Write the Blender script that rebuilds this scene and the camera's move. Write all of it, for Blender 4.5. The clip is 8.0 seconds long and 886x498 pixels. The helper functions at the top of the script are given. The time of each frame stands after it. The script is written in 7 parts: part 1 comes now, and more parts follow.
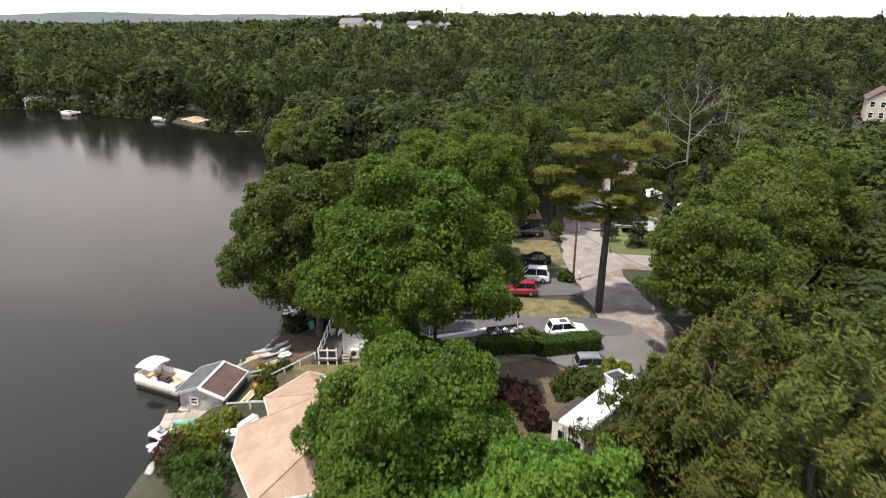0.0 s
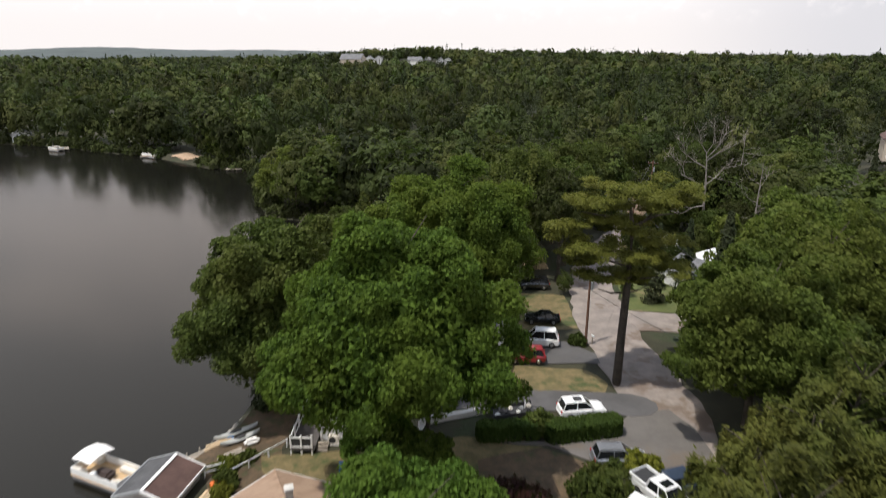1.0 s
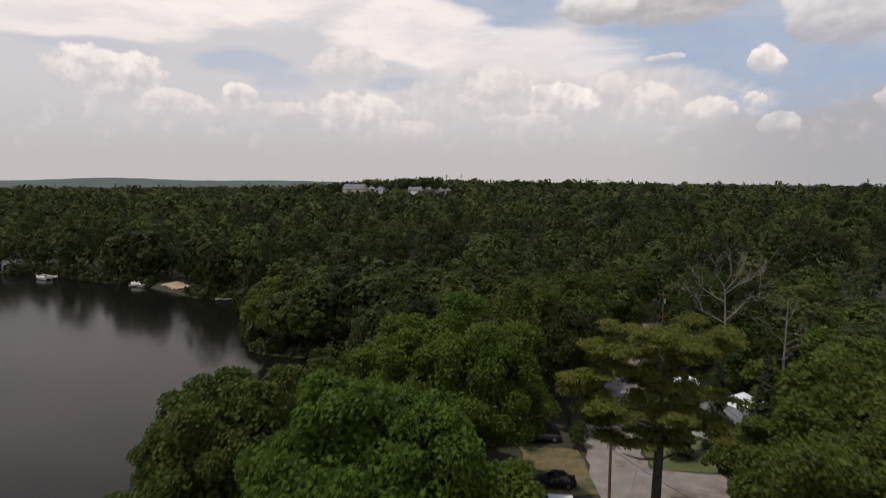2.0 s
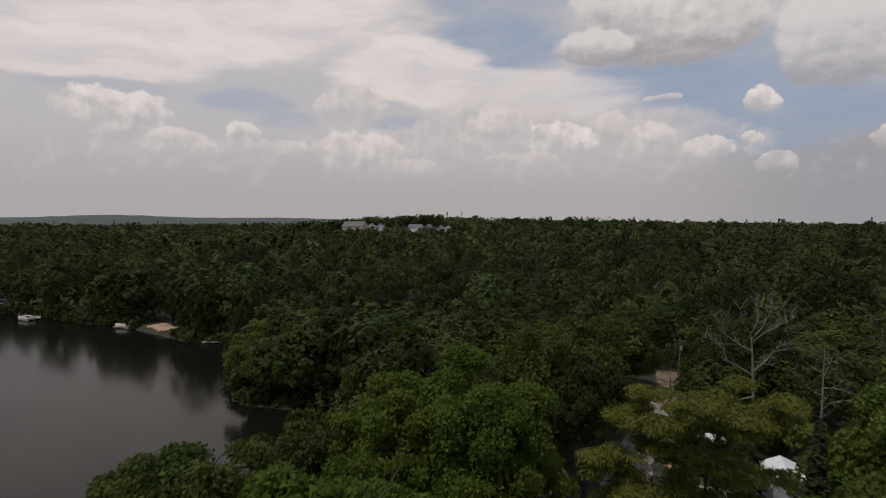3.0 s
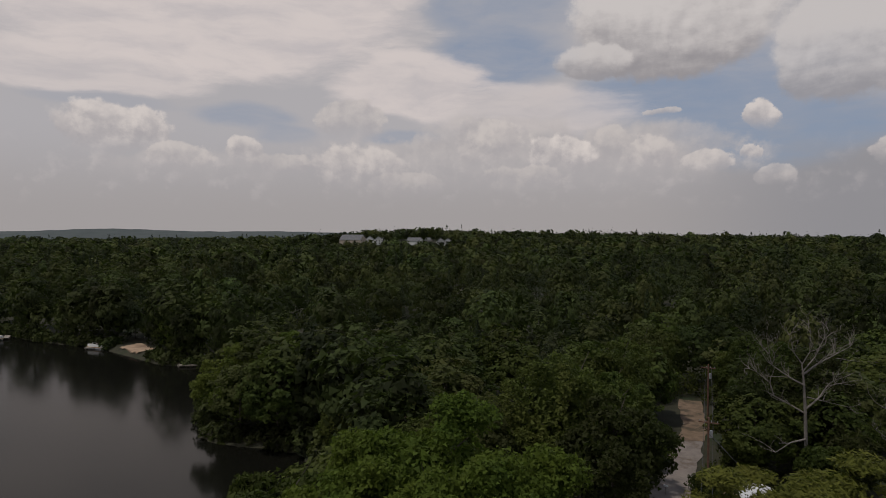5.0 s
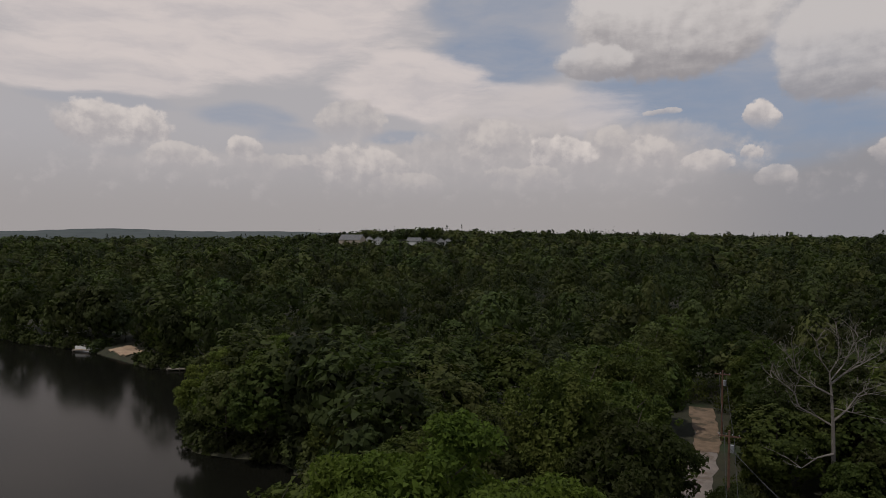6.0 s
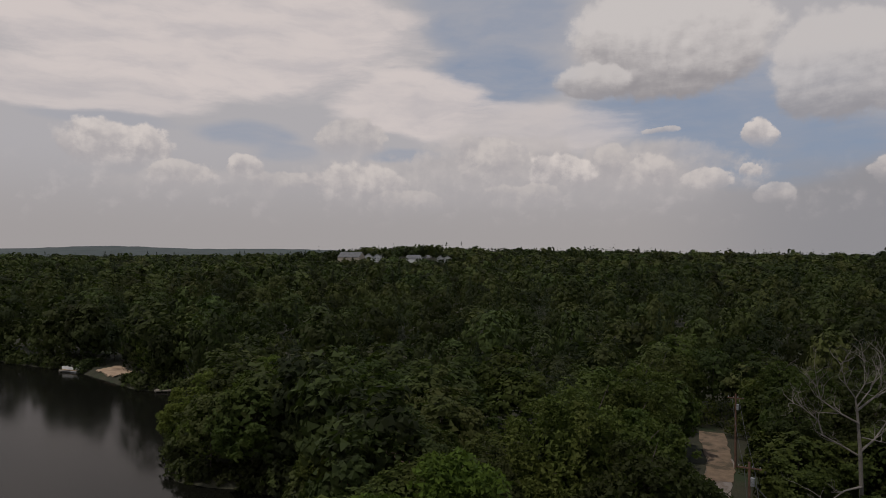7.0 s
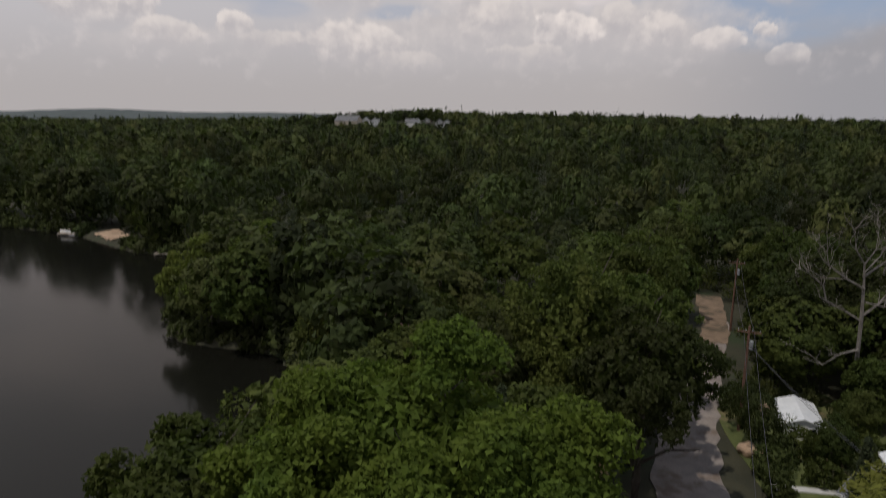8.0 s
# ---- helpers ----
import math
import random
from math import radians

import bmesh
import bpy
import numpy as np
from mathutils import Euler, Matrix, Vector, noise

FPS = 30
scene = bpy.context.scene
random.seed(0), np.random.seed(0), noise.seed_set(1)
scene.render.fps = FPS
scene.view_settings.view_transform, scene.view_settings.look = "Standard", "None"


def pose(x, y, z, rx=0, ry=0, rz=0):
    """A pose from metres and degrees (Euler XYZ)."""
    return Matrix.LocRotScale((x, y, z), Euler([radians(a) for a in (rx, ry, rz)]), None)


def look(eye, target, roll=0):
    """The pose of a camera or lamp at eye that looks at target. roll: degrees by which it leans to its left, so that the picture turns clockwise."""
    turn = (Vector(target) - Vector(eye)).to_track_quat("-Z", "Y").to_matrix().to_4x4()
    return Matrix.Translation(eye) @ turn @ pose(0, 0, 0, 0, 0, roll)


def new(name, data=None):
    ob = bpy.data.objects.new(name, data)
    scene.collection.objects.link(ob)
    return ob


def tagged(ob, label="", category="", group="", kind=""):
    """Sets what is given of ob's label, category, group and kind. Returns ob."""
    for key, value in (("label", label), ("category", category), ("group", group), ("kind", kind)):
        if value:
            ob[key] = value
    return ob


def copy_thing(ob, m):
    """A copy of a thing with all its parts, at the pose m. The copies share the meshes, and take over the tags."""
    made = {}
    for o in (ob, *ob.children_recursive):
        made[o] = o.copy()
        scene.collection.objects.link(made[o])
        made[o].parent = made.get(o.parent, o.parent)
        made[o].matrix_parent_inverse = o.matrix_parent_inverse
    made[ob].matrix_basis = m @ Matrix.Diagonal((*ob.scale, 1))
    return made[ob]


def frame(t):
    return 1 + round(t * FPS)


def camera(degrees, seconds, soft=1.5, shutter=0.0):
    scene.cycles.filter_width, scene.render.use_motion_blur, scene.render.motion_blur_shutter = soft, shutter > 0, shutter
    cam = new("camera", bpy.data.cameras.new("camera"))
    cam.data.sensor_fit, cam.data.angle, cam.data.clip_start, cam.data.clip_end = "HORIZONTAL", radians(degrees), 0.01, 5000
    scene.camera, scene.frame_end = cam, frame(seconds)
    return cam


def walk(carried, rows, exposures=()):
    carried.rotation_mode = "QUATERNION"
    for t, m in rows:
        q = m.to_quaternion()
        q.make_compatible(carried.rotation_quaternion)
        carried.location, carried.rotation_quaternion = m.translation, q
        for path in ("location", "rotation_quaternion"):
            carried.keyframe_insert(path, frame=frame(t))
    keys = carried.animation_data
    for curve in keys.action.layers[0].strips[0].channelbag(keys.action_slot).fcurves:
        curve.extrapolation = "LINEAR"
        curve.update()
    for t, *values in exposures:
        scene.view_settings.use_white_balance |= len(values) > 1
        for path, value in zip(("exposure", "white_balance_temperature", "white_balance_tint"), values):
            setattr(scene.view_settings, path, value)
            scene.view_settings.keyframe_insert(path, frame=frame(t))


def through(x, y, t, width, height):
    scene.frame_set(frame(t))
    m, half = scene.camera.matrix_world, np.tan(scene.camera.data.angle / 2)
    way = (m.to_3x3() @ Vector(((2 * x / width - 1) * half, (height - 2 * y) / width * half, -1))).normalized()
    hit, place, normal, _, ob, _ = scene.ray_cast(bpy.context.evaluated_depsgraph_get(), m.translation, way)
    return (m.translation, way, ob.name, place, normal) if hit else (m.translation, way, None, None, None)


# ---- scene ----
import itertools

cam = camera(69.4, 8.0, soft=0.9, shutter=0.5)
PATH = [
    (0, (0.779, 2.62, 34.165), (0.754, 4.498, 33.476), -0.1),
    (0.5, (0.908, 7.032, 33.992), (0.884, 8.925, 33.348), -0.0),
    (1, (1.069, 12.129, 33.974), (1.044, 14.039, 33.382), 0.1),
    (1.5, (1.3, 16.505, 33.756), (1.274, 18.47, 33.386), 0.1),
    (3, (1.615, 29.32, 33.715), (1.585, 31.318, 33.621), 0.2),
    (3.5, (1.827, 33.115, 33.655), (1.797, 35.114, 33.604), 0.1),
    (4, (1.957, 36.822, 33.563), (1.927, 38.821, 33.511), 0.1),
    (4.5, (2.017, 39.999, 33.455), (1.987, 41.998, 33.403), 0.1),
    (6, (2.235, 48.896, 32.927), (2.204, 50.895, 32.876), 0.2),
    (6.5, (2.37, 51.289, 32.844), (2.339, 53.289, 32.836), 0.2),
    (7, (2.506, 53.476, 32.691), (2.475, 55.476, 32.695), 0.2),
    (7.5, (2.404, 55.244, 32.157), (2.375, 57.238, 32.003), 0.3),
    (8, (2.451, 56.734, 32.017), (2.425, 58.691, 31.606), 0.4),
]
EXPOSURES = [(0.0, 1.06, 6500, 10), (0.5, 0.68, 6500, 10), (1.0, 0.46, 6500, 10), (1.5, -0.1, 6500, 10), (2.2, -0.5, 6500, 11.5), (3.0, -0.82, 6500, 12), (3.5, -1.05, 6500, 12), (7.0, -1.06, 6500, 12), (7.5, -1.08, 6500, 12), (8.0, -0.74, 6500, 12)]
walk(cam, [(t, look(eye, target, roll)) for t, eye, target, roll in PATH], EXPOSURES)

# ---- sky, sun ----
SUN_DIR = Vector((-0.31, -0.20, 0.93)).normalized()
SUN_EL = math.asin(SUN_DIR.z)
SUN_AZ = math.atan2(SUN_DIR.x, SUN_DIR.y)


class Nodes:
    """Short hand for building a node tree."""

    def __init__(self, tree):
        self.tree = tree
        tree.nodes.clear()

    def add(self, kind):
        return self.tree.nodes.new(kind)

    def link(self, a, b):
        self.tree.links.new(a, b)

    def put(self, socket, value):
        if hasattr(value, "is_linked"):
            self.link(value, socket)
        else:
            socket.default_value = value

    def math(self, op, a, b=0.0, clamp=False):
        node = self.add("ShaderNodeMath")
        node.operation, node.use_clamp = op, clamp
        self.put(node.inputs[0], a)
        self.put(node.inputs[1], b)
        return node.outputs[0]

    def vec(self, op, a, b=(0, 0, 0)):
        node = self.add("ShaderNodeVectorMath")
        node.operation = op
        self.put(node.inputs[0], a)
        self.put(node.inputs[1], b)
        return node.outputs["Value"] if op == "LENGTH" else node.outputs[0]

    def mix(self, factor, a, b, blend="MIX"):
        node = self.add("ShaderNodeMix")
        node.data_type, node.blend_type = "RGBA", blend
        self.put(node.inputs[0], factor)
        self.put(node.inputs[6], a if hasattr(a, "is_linked") else (*a, 1))
        self.put(node.inputs[7], b if hasattr(b, "is_linked") else (*b, 1))
        return node.outputs[2]

    def ramp(self, value, low, high, a=0.0, b=1.0, smooth=True):
        node = self.add("ShaderNodeMapRange")
        node.interpolation_type = "SMOOTHSTEP" if smooth else "LINEAR"
        for n, v in enumerate((value, low, high, a, b)):
            self.put(node.inputs[n], v)
        return node.outputs[0]

    def noise(self, vector, scale, detail=4.0, rough=0.55, lacunarity=2.0, colour=False):
        node = self.add("ShaderNodeTexNoise")
        if vector is not None:
            self.link(vector, node.inputs["Vector"])
        node.inputs["Scale"].default_value = scale
        node.inputs["Detail"].default_value = detail
        node.inputs["Roughness"].default_value = rough
        node.inputs["Lacunarity"].default_value = lacunarity
        return node.outputs["Color" if colour else "Fac"]


def make_world():
    world = bpy.data.worlds.new("summer_sky")
    world.use_nodes = True
    n = Nodes(world.node_tree)
    way = n.add("ShaderNodeTexCoord").outputs["Generated"]
    parts = n.add("ShaderNodeSeparateXYZ")
    n.link(way, parts.inputs[0])
    az = n.math("MULTIPLY", n.math("ARCTAN2", parts.outputs[0], parts.outputs[1]), 57.2958)
    el = n.math("MULTIPLY", n.math("ARCSINE", parts.outputs[2]), 57.2958)
    flat = n.add("ShaderNodeCombineXYZ")
    n.link(az, flat.inputs[0])
    n.link(el, flat.inputs[1])
    flat = flat.outputs[0]
    wide = n.vec("MULTIPLY", flat, (0.45, 1.0, 1.0))

    def tone(r, g, b):
        """A sky colour named by its 8-bit values, as light."""
        return tuple((c / 255) ** 2.2 * 1.12 for c in (r, g, b))

    def oval(where, a, e, sa, se):
        """Place inside an oval of the sky, in half sizes: across, up, and 1 in the middle to 0 at the rim."""
        off = n.vec("MULTIPLY", n.vec("SUBTRACT", where, (a, e, 0)), (1 / sa, 1 / se, 0))
        split = n.add("ShaderNodeSeparateXYZ")
        n.link(off, split.inputs[0])
        return split.outputs[1], n.math("SUBTRACT", 1.0, n.vec("LENGTH", off))

    def billows(where):
        """Rounded knobs at two sizes with ragged noise on them."""
        bent = n.vec("ADD", where, n.vec("MULTIPLY", n.noise(where, 0.8, 5, 0.6, colour=True), (1.7, 1.7, 0)))
        total = n.math("MULTIPLY", n.math("SUBTRACT", n.noise(where, 0.8, 8, 0.62), 0.5), 1.1)
        for scale, weight in ((0.34, 0.62), (1.0, 0.26)):
            cells = n.add("ShaderNodeTexVoronoi")
            cells.voronoi_dimensions, cells.feature = "2D", "SMOOTH_F1"
            cells.inputs["Smoothness"].default_value = 0.4
            cells.inputs["Scale"].default_value = scale
            n.link(bent, cells.inputs["Vector"])
            total = n.math("ADD", total, n.math("MULTIPLY", n.math("SUBTRACT", 0.42, cells.outputs["Distance"]), weight))
        return total

    knobs = billows(flat)
    # the side of a knob that turns up and to the sun is the brighter one
    relief = n.math("MULTIPLY", n.math("SUBTRACT", knobs, billows(n.vec("ADD", flat, (-0.45, 0.75, 0)))), 0.9)
    drift = n.vec("SUBTRACT", n.noise(wide, 0.16, 5, 0.55, colour=True), (0.5, 0.5, 0.5))
    soft = n.vec("ADD", flat, n.vec("MULTIPLY", drift, (9.0, 3.2, 0)))
    fine = n.vec("ADD", flat, n.vec("MULTIPLY", n.vec("SUBTRACT", n.noise(flat, 0.35, 6, 0.6, colour=True), (0.5, 0.5, 0.5)), (2.4, 1.5, 0)))
    streak = n.noise(n.vec("MULTIPLY", soft, (0.35, 1.3, 1.0)), 0.35, 6, 0.6)

    # thin grey veil, hazier towards the horizon and darker to the right
    veil = n.mix(n.ramp(el, 1.0, 9.0), tone(158, 154, 153), tone(170, 168, 170))
    veil = n.mix(n.math("MULTIPLY", n.ramp(az, 14.0, 32.0), n.ramp(el, 12.0, 5.0, 0.0, 0.8)), veil, tone(136, 136, 140))
    sky = n.add("ShaderNodeTexSky")
    sky.sky_type, sky.sun_disc = "NISHITA", False
    sky.sun_elevation, sky.sun_rotation = SUN_EL, SUN_AZ
    sky.air_density, sky.dust_density = 1.0, 1.4
    blue = n.mix(1.0, sky.outputs[0], (0.075, 0.075, 0.075), "MULTIPLY")
    blue = n.mix(0.85, blue, tone(134, 147, 167))
    # blue openings: azimuth, elevation, half sizes in degrees, how open
    for a, e, sa, se, k in ((3.6, 20.0, 8.0, 4.2, 0.7), (25.0, 12.0, 13.0, 3.4, 0.85), (3.7, 15.1, 6.8, 2.9, 0.95), (16.8, 11.3, 8.1, 2.4, 1.00), (25.5, 8.3, 8.4, 3.3, 0.95), (31.8, 8.3, 4.5, 1.9, 1.00), (-18.4, 9.6, 4.4, 1.2, 0.60), (-4.1, 8.3, 4.0, 0.8, 0.60), (-15.4, 8.1, 3.3, 0.9, 0.45), (-28.1, 10.1, 5.4, 0.8, 0.25)):
        depth = n.ramp(oval(soft, a, e, sa * 1.15, se * 1.2)[1], 0.0, 0.55, 0.0, k)
        veil = n.mix(n.math("MULTIPLY", depth, n.ramp(streak, 0.3, 0.7, 1.0, 0.55)), veil, blue)
    # high cloud sheets with drawn-out edges
    for a, e, sa, se, k in ((-21.0, 18.1, 20.9, 6.2, 0.95), (-4.0, 12.7, 8.0, 3.0, 0.90), (5.7, 10.7, 10.9, 2.6, 0.62), (-30.3, 12.5, 11.6, 2.4, 0.80)):
        depth = n.ramp(n.math("ADD", oval(soft, a, e, sa, se)[1], n.math("MULTIPLY", n.math("SUBTRACT", streak, 0.5), 0.5)), 0.0, 0.34, 0.0, k)
        white = n.mix(n.ramp(streak, 0.28, 0.62), tone(188, 182, 182), tone(206, 197, 193))
        veil = n.mix(depth, veil, white)
    # the large cloud bank: bright shoulders, grey underneath
    for a, e, sa, se, k in ((18.5, 17.3, 9.2, 5.1, 1.00), (30.8, 14.0, 5.5, 4.6, 0.80), (12.4, 14.6, 3.7, 1.6, 0.80)):
        rise, depth = oval(fine, a, e, sa, se)
        inside = n.math("ADD", depth, n.math("MULTIPLY", knobs, 0.26))
        belly = n.ramp(n.math("ADD", n.math("ADD", rise, n.math("MULTIPLY", n.math("SUBTRACT", streak, 0.5), 1.2)), n.math("MULTIPLY", relief, 0.5)), -0.9, 0.3)
        veil = n.mix(n.ramp(inside, 0.0, 0.2, 0.0, k), veil, n.mix(belly, tone(146, 143, 145), tone(196, 191, 188)))
    # a long bank of far heaps behind the nearer ones
    for a, e, sa, se, k in ((6.0, 6.0, 23.0, 3.4, 0.75), (4.0, 8.2, 9.0, 2.6, 0.6), (17.0, 7.4, 9.0, 2.2, 0.55), (-22.0, 5.2, 9.0, 1.8, 0.4)):
        rise, depth = oval(fine, a, e, sa, se)
        inside = n.math("ADD", depth, n.math("MULTIPLY", knobs, 0.35))
        shape = n.math("MULTIPLY", n.ramp(inside, 0.05, 0.35, 0.0, k), n.ramp(rise, -1.0, 0.2))
        veil = n.mix(shape, veil, n.mix(n.ramp(n.math("ADD", n.math("MULTIPLY", relief, 0.5), n.math("MULTIPLY", rise, 0.25)), -0.25, 0.35), tone(168, 164, 164), tone(186, 180, 177)))
    # heaped clouds with crisp bright heads and feet lost in the haze
    heaps = ((-28.1, 8.1, 4.8, 2.4, 0.90), (-23.0, 6.2, 2.7, 1.5, 0.55), (-18.2, 6.8, 1.8, 1.4, 0.75), (-14.9, 5.8, 2.9, 1.3, 0.35),
             (-8.2, 5.5, 5.1, 2.4, 0.72), (-9.0, 9.9, 3.3, 2.2, 0.50), (3.2, 8.0, 3.5, 2.5, 0.55), (9.5, 6.9, 3.3, 1.9, 1.00),
             (13.9, 7.5, 1.8, 2.0, 0.45), (17.0, 6.8, 2.7, 1.9, 0.62), (21.7, 5.9, 2.4, 1.2, 0.75), (25.5, 9.4, 1.1, 1.3, 0.95),
             (24.7, 6.6, 0.8, 0.8, 0.70), (26.7, 4.6, 1.8, 1.0, 0.60), (34.0, 6.3, 1.6, 1.3, 0.65),
             (17.8, 10.1, 1.7, 0.3, 0.45), (5.9, 4.6, 4.5, 1.5, 0.40), (-4.1, 4.0, 4.0, 1.6, 0.35))
    haze_foot = n.ramp(el, 2.0, 6.5, 0.25, 1.0)
    for a, e, sa, se, k in heaps:
        rise, depth = oval(fine, a, e, sa, se)
        inside = n.math("ADD", depth, n.math("MULTIPLY", knobs, 0.4))
        edge = n.math("MULTIPLY", n.ramp(inside, 0.05, 0.22), n.ramp(rise, -1.05, 0.0))
        head = n.ramp(n.math("ADD", n.math("MULTIPLY", rise, 0.55), n.math("MULTIPLY", relief, 1.1)), -0.45, 0.65)
        tint = n.mix(head, tone(166, 162, 163), tone(182 + 28 * k, 176 + 26 * k, 172 + 24 * k))
        veil = n.mix(n.math("MULTIPLY", n.math("MULTIPLY", edge, haze_foot), 0.55 + 0.4 * k), veil, tint)
    # low broken cloud all along, half lost in haze
    low = n.math("MULTIPLY", n.ramp(n.math("ADD", knobs, n.math("MULTIPLY", streak, 0.6)), 0.25, 0.7, 0.0, 0.2), n.math("MULTIPLY", n.ramp(el, 1.6, 4.0), n.ramp(el, 8.5, 5.0)))
    veil = n.mix(low, veil, n.mix(n.ramp(relief, -0.15, 0.3), tone(158, 155, 158), tone(196, 189, 187)))
    # overhead and behind: broken cloud between blue
    far_open = n.ramp(n.noise(way, 2.6, 6, 0.6), 0.34, 0.54, 0.4, 0.85)
    final = n.mix(n.ramp(el, 30.0, 46.0, 0.0, 0.95), veil, n.mix(far_open, (0.27, 0.29, 0.33), blue))
    back = n.add("ShaderNodeBackground")
    n.link(final, back.inputs[0])
    back.inputs[1].default_value = 1.85
    out = n.add("ShaderNodeOutputWorld")
    n.link(back.outputs[0], out.inputs[0])
    scene.world = world


make_world()
sun = new("sun", bpy.data.lights.new("sun", "SUN"))
sun.data.energy, sun.data.angle, sun.data.color = 3.1, radians(0.6), (1.0, 0.95, 0.86)
sun.matrix_world = Matrix.Translation((0, 0, 200)) @ SUN_DIR.to_track_quat("Z", "Y").to_matrix().to_4x4()


# ---- materials ----
def surface(name, dark, light, scale=2.0, rough=0.8, bump=0.3, bump_scale=12.0, metallic=0.0, spots=None, vary=0.0, depth=0.03):
    """A surface that wanders between two colours at two sizes, with fine relief."""
    m = bpy.data.materials.new(name)
    m.use_nodes = True
    n = Nodes(m.node_tree)
    at = n.add("ShaderNodeTexCoord").outputs["Object"]
    broad = n.ramp(n.noise(at, scale, 4, 0.6), 0.3, 0.7)
    fine = n.ramp(n.noise(at, bump_scale, 5, 0.65), 0.25, 0.75)
    colour = n.mix(n.math("ADD", n.math("MULTIPLY", broad, 0.6), n.math("MULTIPLY", fine, 0.4)), dark, light)
    if spots:
        colour = n.mix(n.ramp(n.noise(at, scale * 0.37, 5, 0.65), 0.52, 0.64), colour, spots)
    if vary:
        info = n.add("ShaderNodeObjectInfo").outputs["Random"]
        shade = n.ramp(info, 0, 1, 1 - vary, 1 + vary, smooth=False)
        hue = n.add("ShaderNodeHueSaturation")
        n.link(colour, hue.inputs["Color"])
        n.link(shade, hue.inputs["Value"])
        colour = hue.outputs[0]
    b = n.add("ShaderNodeBsdfPrincipled")
    n.link(colour, b.inputs["Base Color"])
    b.inputs["Metallic"].default_value = metallic
    n.put(b.inputs["Roughness"], n.ramp(fine, 0, 1, max(rough - 0.1, 0.02), min(rough + 0.1, 1)))
    if bump:
        relief = n.add("ShaderNodeBump")
        relief.inputs["Strength"].default_value, relief.inputs["Distance"].default_value = bump, depth
        n.link(fine, relief.inputs["Height"])
        n.link(relief.outputs[0], b.inputs["Normal"])
    out = n.add("ShaderNodeOutputMaterial")
    n.link(b.outputs[0], out.inputs[0])
    return m


def leaf(name, dark, light, warm, through=0.42, tree_vary=0.25, patch=0.12, joined=False):
    """Foliage: each leaf a little different, whole boughs and trees drifting in tone, some light through the blade."""
    m = bpy.data.materials.new(name)
    m.use_nodes = True
    n = Nodes(m.node_tree)
    at = n.add("ShaderNodeNewGeometry")
    one = at.outputs["Random Per Island"]
    colour = n.mix(one, dark, light)
    bough = n.ramp(n.noise(at.outputs["Position"], patch, 3, 0.6), 0.35, 0.68)
    colour = n.mix(n.math("MULTIPLY", bough, 0.75), colour, warm)
    info = n.add("ShaderNodeObjectInfo").outputs["Random"]
    if joined:
        # joined woods: each tree carries a tone of its own
        tone = n.add("ShaderNodeAttribute")
        tone.attribute_name = "tree_tone"
        info = tone.outputs["Fac"]
    hue = n.add("ShaderNodeHueSaturation")
    n.link(colour, hue.inputs["Color"])
    n.link(n.ramp(info, 0, 1, 1 - tree_vary, 1 + tree_vary, smooth=False), hue.inputs["Value"])
    n.link(n.ramp(n.math("FRACT", n.math("MULTIPLY", info, 7.31)), 0, 1, 0.482, 0.512, smooth=False), hue.inputs["Hue"])
    colour = hue.outputs[0]
    b = n.add("ShaderNodeBsdfPrincipled")
    n.link(colour, b.inputs["Base Color"])
    b.inputs["Roughness"].default_value = 0.7
    b.inputs["Specular IOR Level"].default_value = 0.12
    t = n.add("ShaderNodeBsdfTranslucent")
    n.link(n.mix(0.5, colour, (0.10, 0.16, 0.02)), t.inputs[0])
    mix = n.add("ShaderNodeMixShader")
    mix.inputs[0].default_value = through
    n.link(b.outputs[0], mix.inputs[1])
    n.link(t.outputs[0], mix.inputs[2])
    out = n.add("ShaderNodeOutputMaterial")
    n.link(mix.outputs[0], out.inputs[0])
    return m


def plain(name, colour, rough=0.5, metallic=0.0, coat=0.0):
    m = bpy.data.materials.new(name)
    m.use_nodes = True
    n = Nodes(m.node_tree)
    at = n.add("ShaderNodeTexCoord").outputs["Object"]
    wear = n.ramp(n.noise(at, 3.0, 4, 0.6), 0.3, 0.7)
    b = n.add("ShaderNodeBsdfPrincipled")
    n.link(n.mix(wear, [c * 0.88 for c in colour], colour), b.inputs["Base Color"])
    n.put(b.inputs["Roughness"], n.ramp(wear, 0, 1, rough + 0.06, rough))
    b.inputs["Metallic"].default_value = metallic
    b.inputs["Coat Weight"].default_value = coat
    out = n.add("ShaderNodeOutputMaterial")
    n.link(b.outputs[0], out.inputs[0])
    return m


